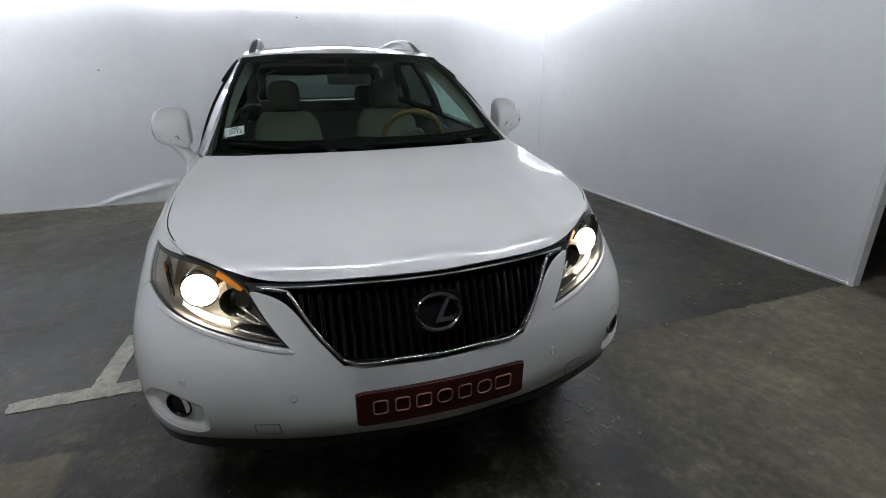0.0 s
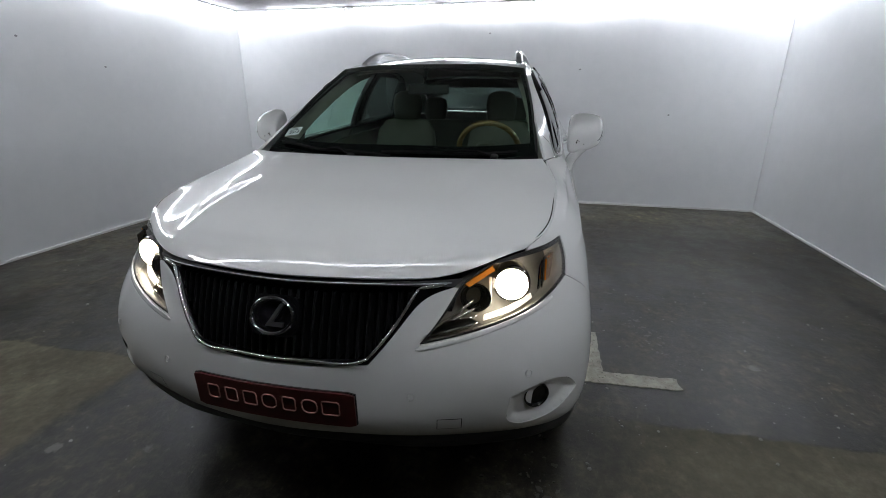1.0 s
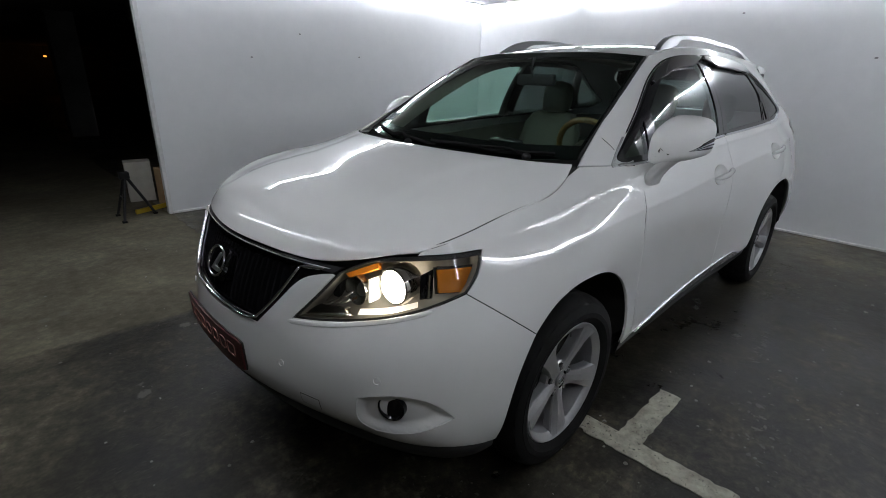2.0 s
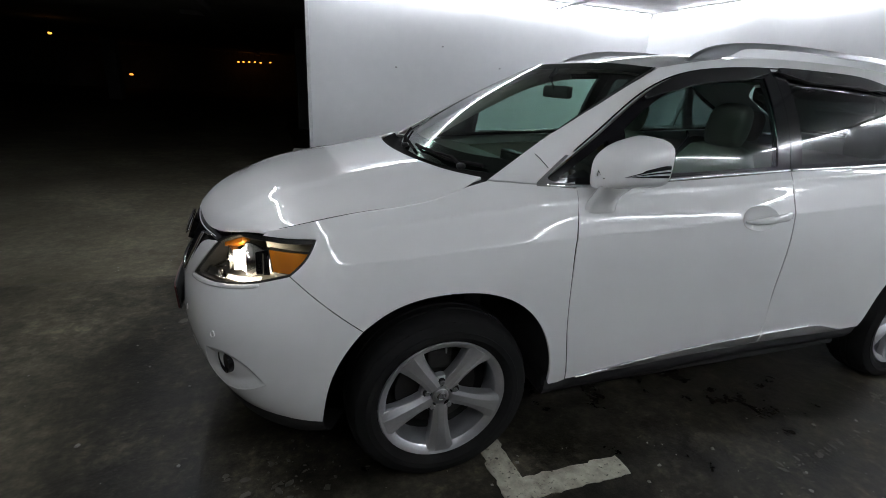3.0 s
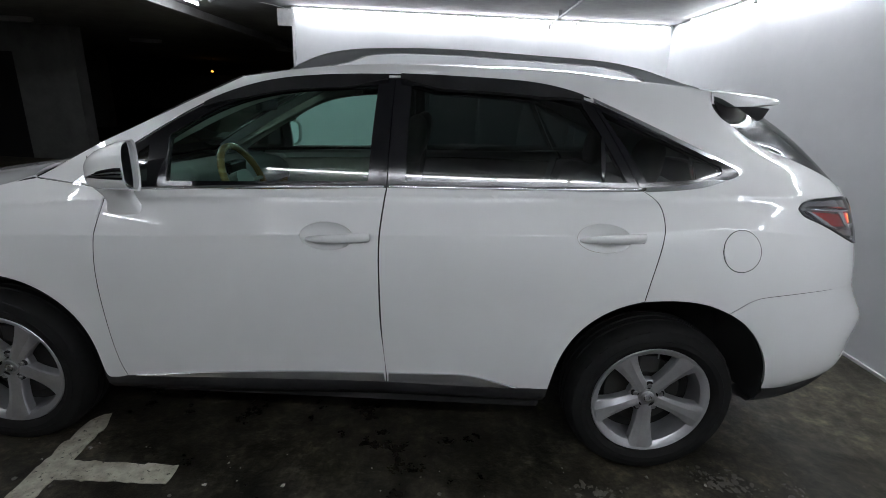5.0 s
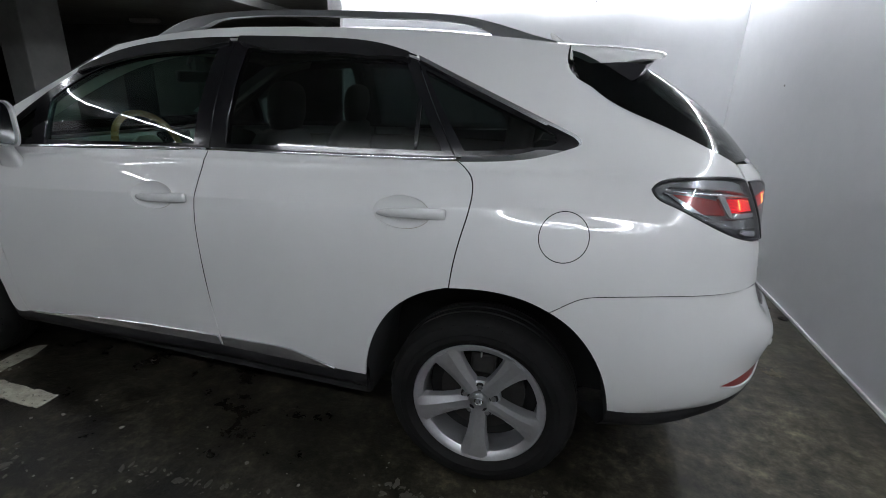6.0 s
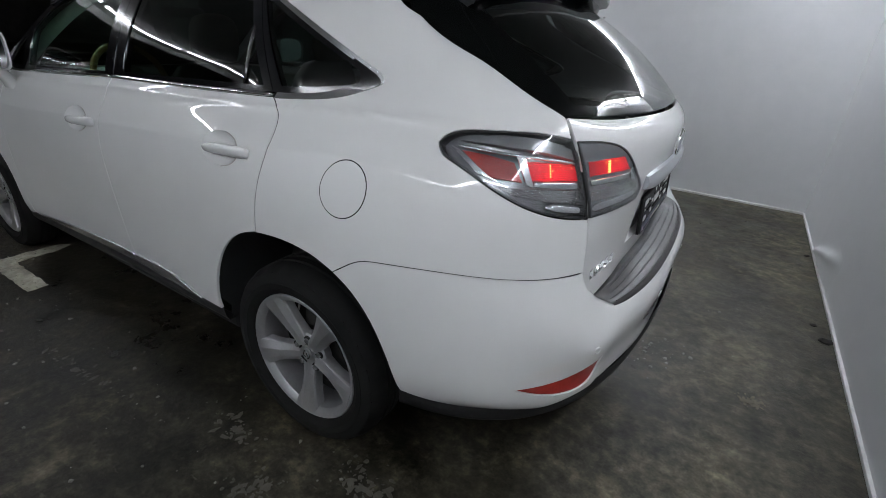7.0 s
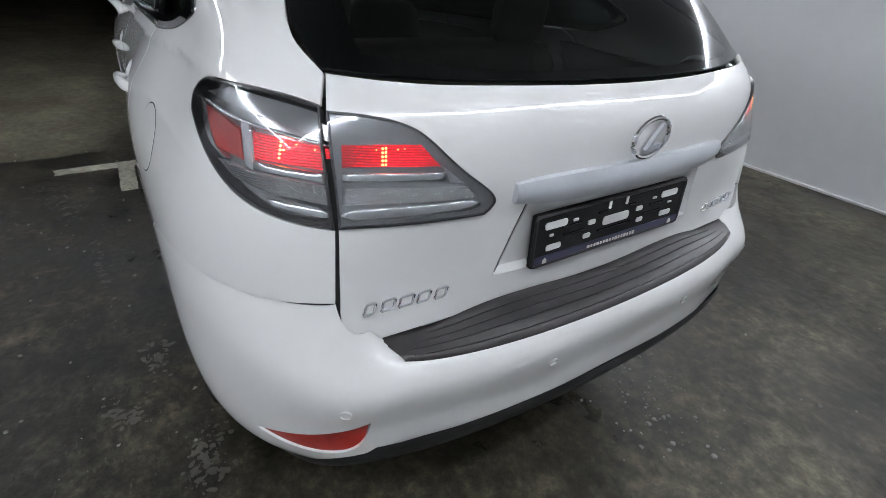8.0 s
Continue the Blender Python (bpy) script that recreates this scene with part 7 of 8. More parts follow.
panel("chrome_edge", gate, on_flank((-2.265, .484, 1.134), (-2.28, .447, 1.102), (-2.27, .474, 1.106)), BAR, tails_in, "", gap=0.0, depth=0.003, lift=0.004, mirror=True)
panel("reversing_light", gate, on_flank((-2.215, .650, 1.104), (-2.279, .440, 1.097), (-2.283, .412, 1.068), (-2.222, .654, 1.074)), RIBBED, tails_in, "clear ribbed lens", gap=0.001, depth=0.003, lift=0.003, mirror=True)
surface_strip("silver_band", gate, [(-2.22, .655, 1.056), (-2.25, .55, 1.056), (-2.28, .408, 1.056)], 0.021, BAR, tails_in, 0.0022, 0.0036, "bright rounded bar", True)
twins("bulb_glow", lambda: hot_beads(gate, [(-2.23, .577 + .006 * j, 1.140 + .0068 * k, .0023) for j in (0, 1) for k in range(5)] + [(-2.24, .560, 1.166, .0015), (-2.24, .548, 1.166, .0013), (-2.23, .595, 1.166, .0015)], 0.0040), HOT_RED, tails_in, "hot spots of the bulb")

# plate recess, garnish bar, empty plate frame
bm = bmesh.new()
rim_pts = []
for a, b in zip(PLATE_HOLE, PLATE_HOLE[1:] + PLATE_HOLE[:1]):
    c = curve_through(a, 0.03)
    rim_pts += [tuple(gate.at(gate.find([p]))[0]) for p in c[:-1]]
outer = [bm.verts.new(p) for p in rim_pts]
cz = .972
inner = [bm.verts.new((p[0] + 0.014, p[1] * .93, cz + (p[2] - cz) * .9)) for p in rim_pts]
for i in range(len(outer)):
    j = (i + 1) % len(outer)
    bm.faces.new((outer[i], outer[j], inner[j], inner[i]))
bm.faces.new(inner)
bmesh.ops.recalc_face_normals(bm, faces=bm.faces)
part("plate_recess", bm, PAINT, liftgate, "white recess for the number plate", True, 30)
bm = bmesh.new()
rows = []
for k in range(21):
    y = .335 - .69 * k / 20
    e = abs(2 * k / 20 - 1)
    q, n = gate.point(float("nan"), y, 1.072)
    h = 0.030 - 0.010 * e ** 6
    o = 0.026 - 0.012 * e ** 8
    prof = [(0.0, h), (o * .6, h * .95), (o, h * .3), (o * .95, -h * .4), (o * .6, -h), (-0.01, -h * 1.05)]
    rows.append([bm.verts.new((q.x - a, y, 1.068 + b)) for a, b in prof])
for a, b in zip(rows, rows[1:]):
    for i in range(5):
        bm.faces.new((a[i], a[i + 1], b[i + 1], b[i]))
bm.faces.new(rows[0])
bm.faces.new(rows[-1])
bmesh.ops.recalc_face_normals(bm, faces=bm.faces)
part("garnish", bm, SILVER, liftgate, "satin silver bar over the number plate", True, 40)
frame_m = Matrix.Translation((-2.284, 0, .938)) @ pose(0, 0, 0, 0, 0, -90) @ pose(0, 0, 0, 86, 0, 0)
PLATE_BLACK = varied(material("matt_black_frame", (0.01, 0.01, 0.01), 0.55, 0.0, Specular_IOR_Level=0.18), (0.006, 0.006, 0.006), (0.014, 0.014, 0.014), 90)
plate = part("plate_frame", slab(rounded_rect(.530, .128, .008), 0.008, frame_m), PLATE_BLACK, liftgate, "empty black plate frame with pale slots")
bm = bmesh.new()
part("frame_lip", tube([frame_m @ Vector((x, y, 0.009)) for x, y in rounded_rect(.520, .118, .008)], 0.005, 6, True), BLACK, plate, "", True)
part("dealer_strip", slab(rounded_rect(.515, .022, .003), 0.004, frame_m @ Matrix.Translation((0, -.050, 0.008))), material("navy_strip", (0.03, 0.03, 0.06), 0.4), plate, "dark navy strip with pale print")
SLOT = material("white_seen_through", (0.60, 0.60, 0.58), 0.5)
for x, y, w, h in ((0.0, .005, .092, .022), (-.20, .032, .066, .017), (.20, .032, .066, .017), (-.20, -.022, .045, .014), (.20, -.022, .045, .014), (-.085, .012, .024, .012), (.085, .012, .024, .012), (-.095, -.020, .024, .012),
                   (.095, -.020, .024, .012), (-.03, .045, .008, .022), (.03, .045, .008, .022), (-.21, .008, .012, .006), (.14, .03, .016, .006), (-.14, .03, .016, .006), (.21, .006, .016, .005)):
    part("slot", slab(rounded_rect(w, h, min(w, h) * .35), 0.002, frame_m @ Matrix.Translation((x, y, 0.008))), SLOT, plate)
for x, y, w, h in ((-.15, .02, .06, .004), (-.14, .0, .07, .003), (.15, .014, .05, .004), (.14, -.006, .07, .003), (0, -.016, .12, .004), (-.05, .03, .03, .004), (.055, .03, .03, .004)):
    part("rib", slab(rounded_rect(w, h, .0015), 0.004, frame_m @ Matrix.Translation((x, y, 0.008))), GLOSS_BLACK, plate)
for k in range(16):
    w = .006 if k % 3 else .009
    part("print_bar", slab(rounded_rect(w, .009 if k > 8 else .007, .001), 0.001, frame_m @ Matrix.Translation((-.085 + .0108 * k, -.050, 0.012))), PALE, plate)
for x in (-.225, .225):
    part("print_bar", slab([(-.006, -.006), (.006, -.006), (.006, .002), (0, .008), (-.006, .002)], 0.001, frame_m @ Matrix.Translation((x, -.050, 0.012))), PALE, plate)
q, n = gate.point(float("nan"), 0.0, 1.147)
rear_m = Matrix((Vector((0, -1, 0)), n.cross(Vector((0, -1, 0))), n)).transposed().to_4x4()
badge(liftgate, Matrix.Translation(q) @ rear_m, .056, .043, "silver oval badge", SILVER)
for start, count, label in ((.630, 5, "chrome maker's lettering kept to plain strokes"), (-.455, 5, "chrome model lettering kept to plain strokes")):
    for k in range(count):
        y = start - .0375 * k - .012
        q, n = gate.point(float("nan"), y, .862)
        m = Matrix.Translation(q) @ Matrix((Vector((0, -1, 0)), n.cross(Vector((0, -1, 0))), n)).transposed().to_4x4()
        w = (.020, .026, .030, .026, .024)[k] / 2
        pts = [(-w - .004, -.0105), (w - .004, -.0105), (w + .004, .0105), (-w + .004, .0105)]
        ring = []
        for (x0, y0), (x1, y1) in zip(pts, pts[1:] + pts[:1]):
            ring += [m @ Vector((x0 + (x1 - x0) * f, y0 + (y1 - y0) * f, 0.003)) for f in (0.08, 0.5, 0.92)]
        bm = tube(ring, 0.0028, 6, True)
        part("letter_stroke", bm, CHROME, liftgate, label)
STEP = varied(material("dark_step_plastic", (0.07, 0.065, 0.068), 0.4), (0.023, 0.0205, 0.0215), (0.040, 0.0365, 0.0375), 60, 0.32, 0.5)
step_in = [(-2.256, .585, .793), (-2.266, .45, .788), (-2.274, .2, .785), (-2.276, 0, .784)]
step_out = [(-2.338, .560, .766), (-2.365, .45, .764), (-2.386, .2, .760), (-2.393, 0, .759)]
def step_line(f, lift, ends):
    """A line across the bumper's top at the share f from the gate to the outer edge."""
    ys = np.linspace(ends, -ends, 49)
    xin = np.polyval(np.polyfit([p[1] ** 2 for p in step_in], [p[0] for p in step_in], 2), ys ** 2)
    xout = np.polyval(np.polyfit([p[1] ** 2 for p in step_out], [p[0] for p in step_out], 2), ys ** 2)
    ys = ys * (1 - 0.055 * f)
    xs = xin + (xout - xin) * f
    out = []
    for x, y in zip(xs, ys):
        near = ((top_skin[:, :2] - (x, y)) ** 2).sum(1)
        pick = np.argsort(near)[:4]
        out.append((x, y, float(top_skin[pick, 2].mean()) + lift))
    out = np.array(out)
    padded = np.pad(out[:, 2], 4, mode="edge")
    out[:, 2] = np.convolve(padded, np.ones(9) / 9, mode="valid")
    return out


gu, gv = np.meshgrid(np.linspace(tail.u[3], tail.u[-4], 500), np.linspace(tail.v[3], tail.v[5], 80), indexing="ij")
top_skin = tail.at(np.stack([gu.ravel(), gv.ravel()], 1))
shares = [0.0, 0.02, 0.2, 0.4, 0.6, 0.8, 0.98, 1.0]
lines = [step_line(f, -0.006 if f in (0.0, 1.0) else 0.004, .612) for f in shares]
verts = [p for line in lines for p in line]
faces = [(i * 49 + j, i * 49 + j + 1, (i + 1) * 49 + j + 1, (i + 1) * 49 + j) for i in range(len(lines) - 1) for j in range(48)]
step = link_mesh("step_plate", verts, faces, STEP, rear_bumper, "dark plastic guard on the bumper's top")
for f in (0.25, 0.45, 0.65, 0.85):
    part("step_rib", tube([Vector(p) for p in step_line(f, 0.0045, .585)], 0.0022, 6), STEP, step, "", True)
refl = [panel("rear_reflector", tail, reflector_ring(s), RED, rear_bumper, "long red reflector", gap=0.001, depth=0.01, lift=-0.004, step=0.02)[0] for s in (1, -1)]

# ---- cabin ----
def soft(bm, levels=2):
    """Rounds a blocky shape off by smoothing a divided copy."""
    bmesh.ops.subdivide_edges(bm, edges=bm.edges, cuts=levels, use_grid_fill=True)
    for _ in range(levels * 2):
        bmesh.ops.smooth_vert(bm, verts=bm.verts, factor=0.5, use_axis_x=True, use_axis_y=True, use_axis_z=True)
    return bm


CARPET = varied(material("dark_carpet", (0.05, 0.05, 0.048), 0.95), (0.035, 0.035, 0.033), (0.065, 0.065, 0.06), 80)
HEADLINER = varied(material("beige_headliner", (0.40, 0.38, 0.33), 0.9), (0.37, 0.35, 0.30), (0.43, 0.41, 0.36), 50)
DASH = varied(material("dark_dash", (0.07, 0.075, 0.07), 0.6), (0.05, 0.055, 0.05), (0.09, 0.095, 0.09), 70, 0.5, 0.7)
part("cabin_floor", boxed(-2.15, 1.15, -.53, .53, .36, .42, .01), CARPET, car, "dark cabin carpet")
part("firewall", boxed(1.16, 1.24, -.70, .70, .36, 1.10, .01), CARPET, car)
panel("headliner", roof, [[(.40, 0, 1.61), (.40, .50, 1.59)], [(.40, .50, 1.59), (-1.45, .48, 1.63)], [(-1.45, .48, 1.63), (-1.45, -.48, 1.63)], [(-1.45, -.48, 1.63), (.40, -.50, 1.59)], [(.40, -.50, 1.59), (.40, 0, 1.61)]],
      HEADLINER, car, "beige headliner", gap=0, depth=0.01, lift=-0.04, step=0.08)
panel("door_trim", flank, [[(.85, N, .45), (-.86, N, .45)], [(-.86, N, .45), (-.95, N, .80), (-1.15, N, .95), (-1.20, N, 1.215)], [(-1.20, N, 1.215), (-.2, N, 1.185), (.86, N, 1.125)], [(.86, N, 1.125), (.85, N, .45)]], HEADLINER, car,
      "beige door lining", gap=0.01, depth=0.01, lift=-0.075, step=0.08, mirror=True)
panel("quarter_trim", flank, [[(-1.22, N, .93), (-2.0, N, .93)], [(-2.0, N, .93), (-2.0, N, 1.20)], [(-2.0, N, 1.20), (-1.24, N, 1.21)], [(-1.24, N, 1.21), (-1.22, N, .93)]], TRIM, car, "", gap=0.01, depth=0.01, lift=-0.05, step=0.08, mirror=True)
panel("pillar_trim", flank, [[(1.08, N, 1.165), (.86, N, 1.30), (.60, N, 1.45), (.34, N, 1.575)], [(.34, N, 1.575), (.10, N, 1.61)], [(.10, N, 1.61), (.40, N, 1.53), (.66, N, 1.39), (.95, N, 1.19)], [(.95, N, 1.19), (1.08, N, 1.165)]], HEADLINER, car,
      "beige windscreen pillar lining", gap=0, depth=0.06, lift=-0.030, step=0.06, mirror=True)


def dashboard():
    bm = bmesh.new()
    rows = []
    for y in (-.74, -.60, -.3, 0, .3, .60, .74):
        e = abs(y) / .74
        hood = 0.030 * math.exp(-((y - .38) / .17) ** 2)
        prof = [(1.16 - .10 * e, 1.105), (.95, 1.118 + hood * .3), (.80, 1.105 + hood), (.70, 1.07 + hood * .9), (.665, 1.00), (.72, .86), (.80, .70), (.80, .45)]
        rows.append([bm.verts.new((x, y, z)) for x, z in prof])
    for a, b in zip(rows, rows[1:]):
        for i in range(len(a) - 1):
            bm.faces.new((a[i], a[i + 1], b[i + 1], b[i]))
    bmesh.ops.recalc_face_normals(bm, faces=bm.faces)
    bmesh.ops.subdivide_edges(bm, edges=bm.edges, cuts=2, use_grid_fill=True, smooth=1.0)
    return bm


dash = part("dashboard", dashboard(), DASH, car, "dark grey-green dashboard", True, 60)
part("dash_inlay", boxed(.652, .676, -.66, .12, .925, .965, .004), WOOD, dash, "polished wood inlay")
part("centre_screen", boxed(.70, .76, -.10, .10, 1.085, 1.15, .008), GLOSS_BLACK, dash, "dark centre display")
part("centre_console", boxed(-.25, .70, -.13, .13, .42, .76, .03), TRIM, car, "grey centre console between the seats")
wheel_m = Matrix.Translation((.500, .385, 1.105)) @ pose(0, 0, 0, 0, -66, 0)
rim = [wheel_m @ Vector((.185 * math.cos(t), .185 * math.sin(t), 0)) for t in [2 * math.pi * k / 40 for k in range(40)]]
steer = part("steering_wheel", tube(rim, 0.0165, 10, True), WOOD, car, "wood-rimmed steering wheel", True)
bm = slab(rounded_rect(.15, .16, .05), 0.04, wheel_m @ Matrix.Translation((-.01, 0, -.035)))
part("wheel_hub", bm, LEATHER, steer, "beige centre pad")
for d in ((0, 1), (0, -1), (-1, 0)):
    part("wheel_spoke", tube([wheel_m @ Vector((d[0] * .05, d[1] * .05, -.01)), wheel_m @ Vector((d[0] * .18, d[1] * .18, 0))], 0.016, 8, flat=0.6), LEATHER, steer, "", True)
part("steering_column", tube([(.52, .385, 1.09), (.72, .385, 1.0)], 0.04, 12), DASH, steer, "", True)
part("column_stalk", tube([(.55, .40, 1.08), (.545, .53, 1.10)], 0.007, 6), BLACK, steer, "", True)


def seat_back(y, w):
    bm = bmesh.new()
    rows = []
    for x, z, hw, th in ((-.16, .60, .24, .10), (-.19, .80, .25, .12), (-.235, 1.0, .25, .12), (-.275, 1.16, .225, .10), (-.295, 1.235, .17, .07), (-.30, 1.25, .12, .04)):
        hw *= w
        ring = []
        for k in range(20):
            a = 2 * math.pi * k / 20
            c, s = math.cos(a), math.sin(a)
            q = (abs(c) ** 3.2 + abs(s) ** 3.2) ** (-1 / 3.2)
            bol = 0.028 * max(0, abs(c * q) - .62) / .38 if s > 0 else 0
            ring.append(bm.verts.new((x + th * .5 * s * q + bol, y + hw * c * q, z)))
        rows.append(ring)
    for a, b in zip(rows, rows[1:]):
        for k in range(20):
            bm.faces.new((a[k], a[(k + 1) % 20], b[(k + 1) % 20], b[k]))
    bm.faces.new(rows[0])
    bm.faces.new(rows[-1])
    bmesh.ops.recalc_face_normals(bm, faces=bm.faces)
    return bm


def head_rest(x, y, z):
    bm = bmesh.new()
    rows = []
    for dz, hw, th in ((-.115, .085, .04), (-.105, .100, .07), (-.06, .110, .10), (-.01, .113, .105), (.04, .109, .10), (.075, .094, .08), (.092, .066, .05), (.100, .025, .02)):
        ring = []
        for k in range(20):
            a = 2 * math.pi * k / 20
            c, s = math.cos(a), math.sin(a)
            q = (abs(c) ** 3.6 + abs(s) ** 3.6) ** (-1 / 3.6)
            ring.append(bm.verts.new((x - .10 * (dz + .1) + th * .5 * s * q, y + hw * c * q, z + dz)))
        rows.append(ring)
    for a, b in zip(rows, rows[1:]):
        for k in range(20):
            bm.faces.new((a[k], a[(k + 1) % 20], b[(k + 1) % 20], b[k]))
    bm.faces.new(rows[0])
    bm.faces.new(rows[-1])
    bmesh.ops.recalc_face_normals(bm, faces=bm.faces)
    return bm


for y in (.37, -.37):
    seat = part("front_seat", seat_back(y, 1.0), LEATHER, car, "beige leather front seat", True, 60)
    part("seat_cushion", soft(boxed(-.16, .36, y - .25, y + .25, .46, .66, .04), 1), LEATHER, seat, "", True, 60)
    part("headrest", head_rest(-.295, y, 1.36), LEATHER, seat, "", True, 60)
    for s in (-.05, .05):
        part("headrest_post", tube([(-.29, y + s, 1.20), (-.295, y + s, 1.30)], 0.006, 6), CHROME, seat, "", True)
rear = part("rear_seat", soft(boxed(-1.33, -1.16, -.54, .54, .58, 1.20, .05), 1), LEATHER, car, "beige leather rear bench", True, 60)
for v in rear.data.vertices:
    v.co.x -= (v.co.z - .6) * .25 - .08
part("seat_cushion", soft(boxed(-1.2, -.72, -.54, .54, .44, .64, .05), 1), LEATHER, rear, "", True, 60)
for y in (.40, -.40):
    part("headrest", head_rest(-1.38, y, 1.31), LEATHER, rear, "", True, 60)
part("cargo_cover", boxed(-2.1, -1.42, -.62, .62, 1.02, 1.045, .006), CARPET, car, "dark cargo cover")
mirror_in = part("inner_mirror", soft(boxed(.50, .535, -.115, .135, 1.430, 1.492, .012), 1), BLACK, car, "black inner mirror under the screen's top", True, 60)
part("mirror_stalk", tube([(.53, 0, 1.47), (.56, 0, 1.53), (.53, 0, 1.572)], 0.012, 8), BLACK, mirror_in, "", True)
for y in (.33, -.33):
    part("sun_visor", boxed(.24, .42, y - .18, y + .18, 1.565, 1.58, .006), HEADLINER, car, "beige sun visor folded up", False)

# sticker inside the screen
q, n = screen.point(float("nan"), -.60, 1.235)
n = n.normalized()
side = Vector((0, 1, 0))
side = (side - n * side.dot(n)).normalized()
stick_m = Matrix.Translation(q + n * 0.003) @ Matrix((side, n.cross(side), n)).transposed().to_4x4()
sticker = part("sticker", slab(rounded_rect(.088, .064, .004), 0.001, stick_m), material("pale_green_paper", (0.52, 0.62, 0.58), 0.7), windscreen, "pale green paper sticker with a year")
font = bpy.data.curves.new("year", "FONT")
font.body = "2015"
font.size, font.extrude, font.align_x, font.align_y = 0.032, 0.0003, "CENTER", "CENTER"
tmp = new("year", font)
deps = bpy.context.evaluated_depsgraph_get()
deps.update()
me = bpy.data.meshes.new_from_object(tmp.evaluated_get(deps))
bpy.data.objects.remove(tmp)
me.transform(stick_m @ Matrix.Translation((0.006, -.010, 0.0016)))
me.materials.append(material("dark_ink", (0.03, 0.04, 0.05), 0.7))
year = new("year", me)
year.parent = sticker
for k, w in ((0, .05), (1, .035)):
    part("print_bar", slab(rounded_rect(w, .005, .002), 0.0006, stick_m @ Matrix.Translation((0, .012 + .010 * k, .001))), material("grey_ink", (0.15, 0.18, 0.18), 0.7), sticker)

# ---- things round the bay ----
pipe = part("ceiling_pipe", tube([(-1.66, RIGHT + .012, 2.487), (-1.66, RIGHT + .10, 2.487), (-1.67, 0, 2.490), (-1.67, LEFT - .02, 2.490)], 0.014, 10), METAL, None, "", True)
tagged(pipe, "thin dull metal pipe running under the ceiling", "pipe")
for y in (-3.2, -1.6, 0.2, 2.0):
    part("pipe_clip", boxed(-1.685, -1.650, y - .015, y + .015, 2.47, CEIL, .003), METAL, pipe)
part("pipe_valve", tube([(-1.66, RIGHT + .14, 2.487), (-1.66, RIGHT + .14, 2.435)], [0.018, 0.010], 10), METAL, pipe, "small brass drain end", True)
board = part("wall_board", boxed(END_R + .036, END_R + .225, RIGHT - .06, RIGHT - .02, 2.345, 2.545, .006), TRIMW, None)
tagged(board, "pale square board fixed at the partition's upper end", "board")
cable = part("loose_cable", tube(curve_through([(END_R + .03, RIGHT + .01, 2.548), (END_R + .12, RIGHT + .03, 2.535), (END_R + .05, RIGHT + .08, 2.52), (END_R + .25, RIGHT + .16, 2.555), (2.55, RIGHT + .10, 2.562)], 0.03), 0.004, 6), TRIMW, None, "", True)
tagged(cable, "thin white cable looping to the next tube", "cable")

# a folded work stand and boxes beyond the partition
STAND = material("dark_steel", (0.02, 0.02, 0.022), 0.45, 0.5)
stand = tagged(new("work_stand"), "dark three-legged steel stand on the garage floor", "stand")
stand.location = (1.90, -3.98, 0)
top_at = Vector((-.01, 0, .44))
part("stand_head", boxed(-.05, .04, -.04, .04, .40, .47, .01), STAND, stand)
for x, y in ((.10, .22), (.10, -.10), (-.22, .02)):
    part("leg", tube([top_at, (x, y, .012)], [0.016, 0.013], 8), STAND, stand, "", True)
    part("rubber_foot", boxed(x - .02, x + .02, y - .02, y + .02, 0, .02, .004), RUBBER, stand)
part("brace", tube([(.05, .11, .22), (.05, -.05, .22)], 0.007, 6), STAND, stand, "", True)
CARD = varied(material("brown_cardboard", (0.32, 0.2, 0.1), 0.8), (0.26, 0.16, 0.08), (0.38, 0.25, 0.13), 12)


def carton(x, y, w, d, h, turn, mat, label):
    bm = boxed(-w / 2, w / 2, -d / 2, d / 2, 0, h, .006)
    add_box(bm, -w / 2 - .004, w / 2 + .004, -.02, .02, h - .002, h + .003, 0)
    ob = part("carton", bm, mat, None)
    ob.matrix_basis = pose(x, y, 0, 0, 0, turn)
    return tagged(ob, label, "box")


carton(1.36, -4.30, .30, .28, .42, 12, CARD, "brown cardboard box beside the partition's back")
carton(1.63, -4.72, .26, .22, .46, -8, varied(material("pale_card", (0.5, 0.48, 0.42), 0.7), (0.42, 0.4, 0.35), (0.56, 0.54, 0.48), 10), "pale upright box in the dark garage")
level = part("spirit_level", boxed(-.20, .20, -.012, .012, 0, .05, .003), material("yellow_paint", (0.6, 0.42, 0.03), 0.5), None)
level.matrix_basis = pose(1.66, -4.12, 0, 0, 0, 24)
tagged(level, "yellow bar lying on the floor by the boxes", "tool")

# far lamps deep in the garage
WARM = glowing("warm_far_lamp", (1.0, 0.34, 0.05), 1.3)


def far_lamp(x, y, z, r, mat, label):
    lamp = tagged(new("far_lamp"), label, "lamp", "far garage lamps")
    lamp.location = (x, y, z)
    bm = bmesh.new()
    bmesh.ops.create_uvsphere(bm, u_segments=12, v_segments=8, radius=r)
    bmesh.ops.scale(bm, vec=(1.3, 1, .8), verts=bm.verts)
    part("globe", bm, mat, lamp, "glowing orange globe", True)
    part("stem", tube([(0, 0, r * .7), (0, 0, CEIL - z)], 0.01, 6), STAND, lamp)


far_lamp(8.0, -15.0, 2.15, .042, glowing("amber_far_lamp", (1.0, 0.42, 0.06), 1.6), "amber lamp hanging deep in the unlit garage")
far_lamp(10.4, -32.3, .85, .085, WARM, "small orange lamp far off in the dark")
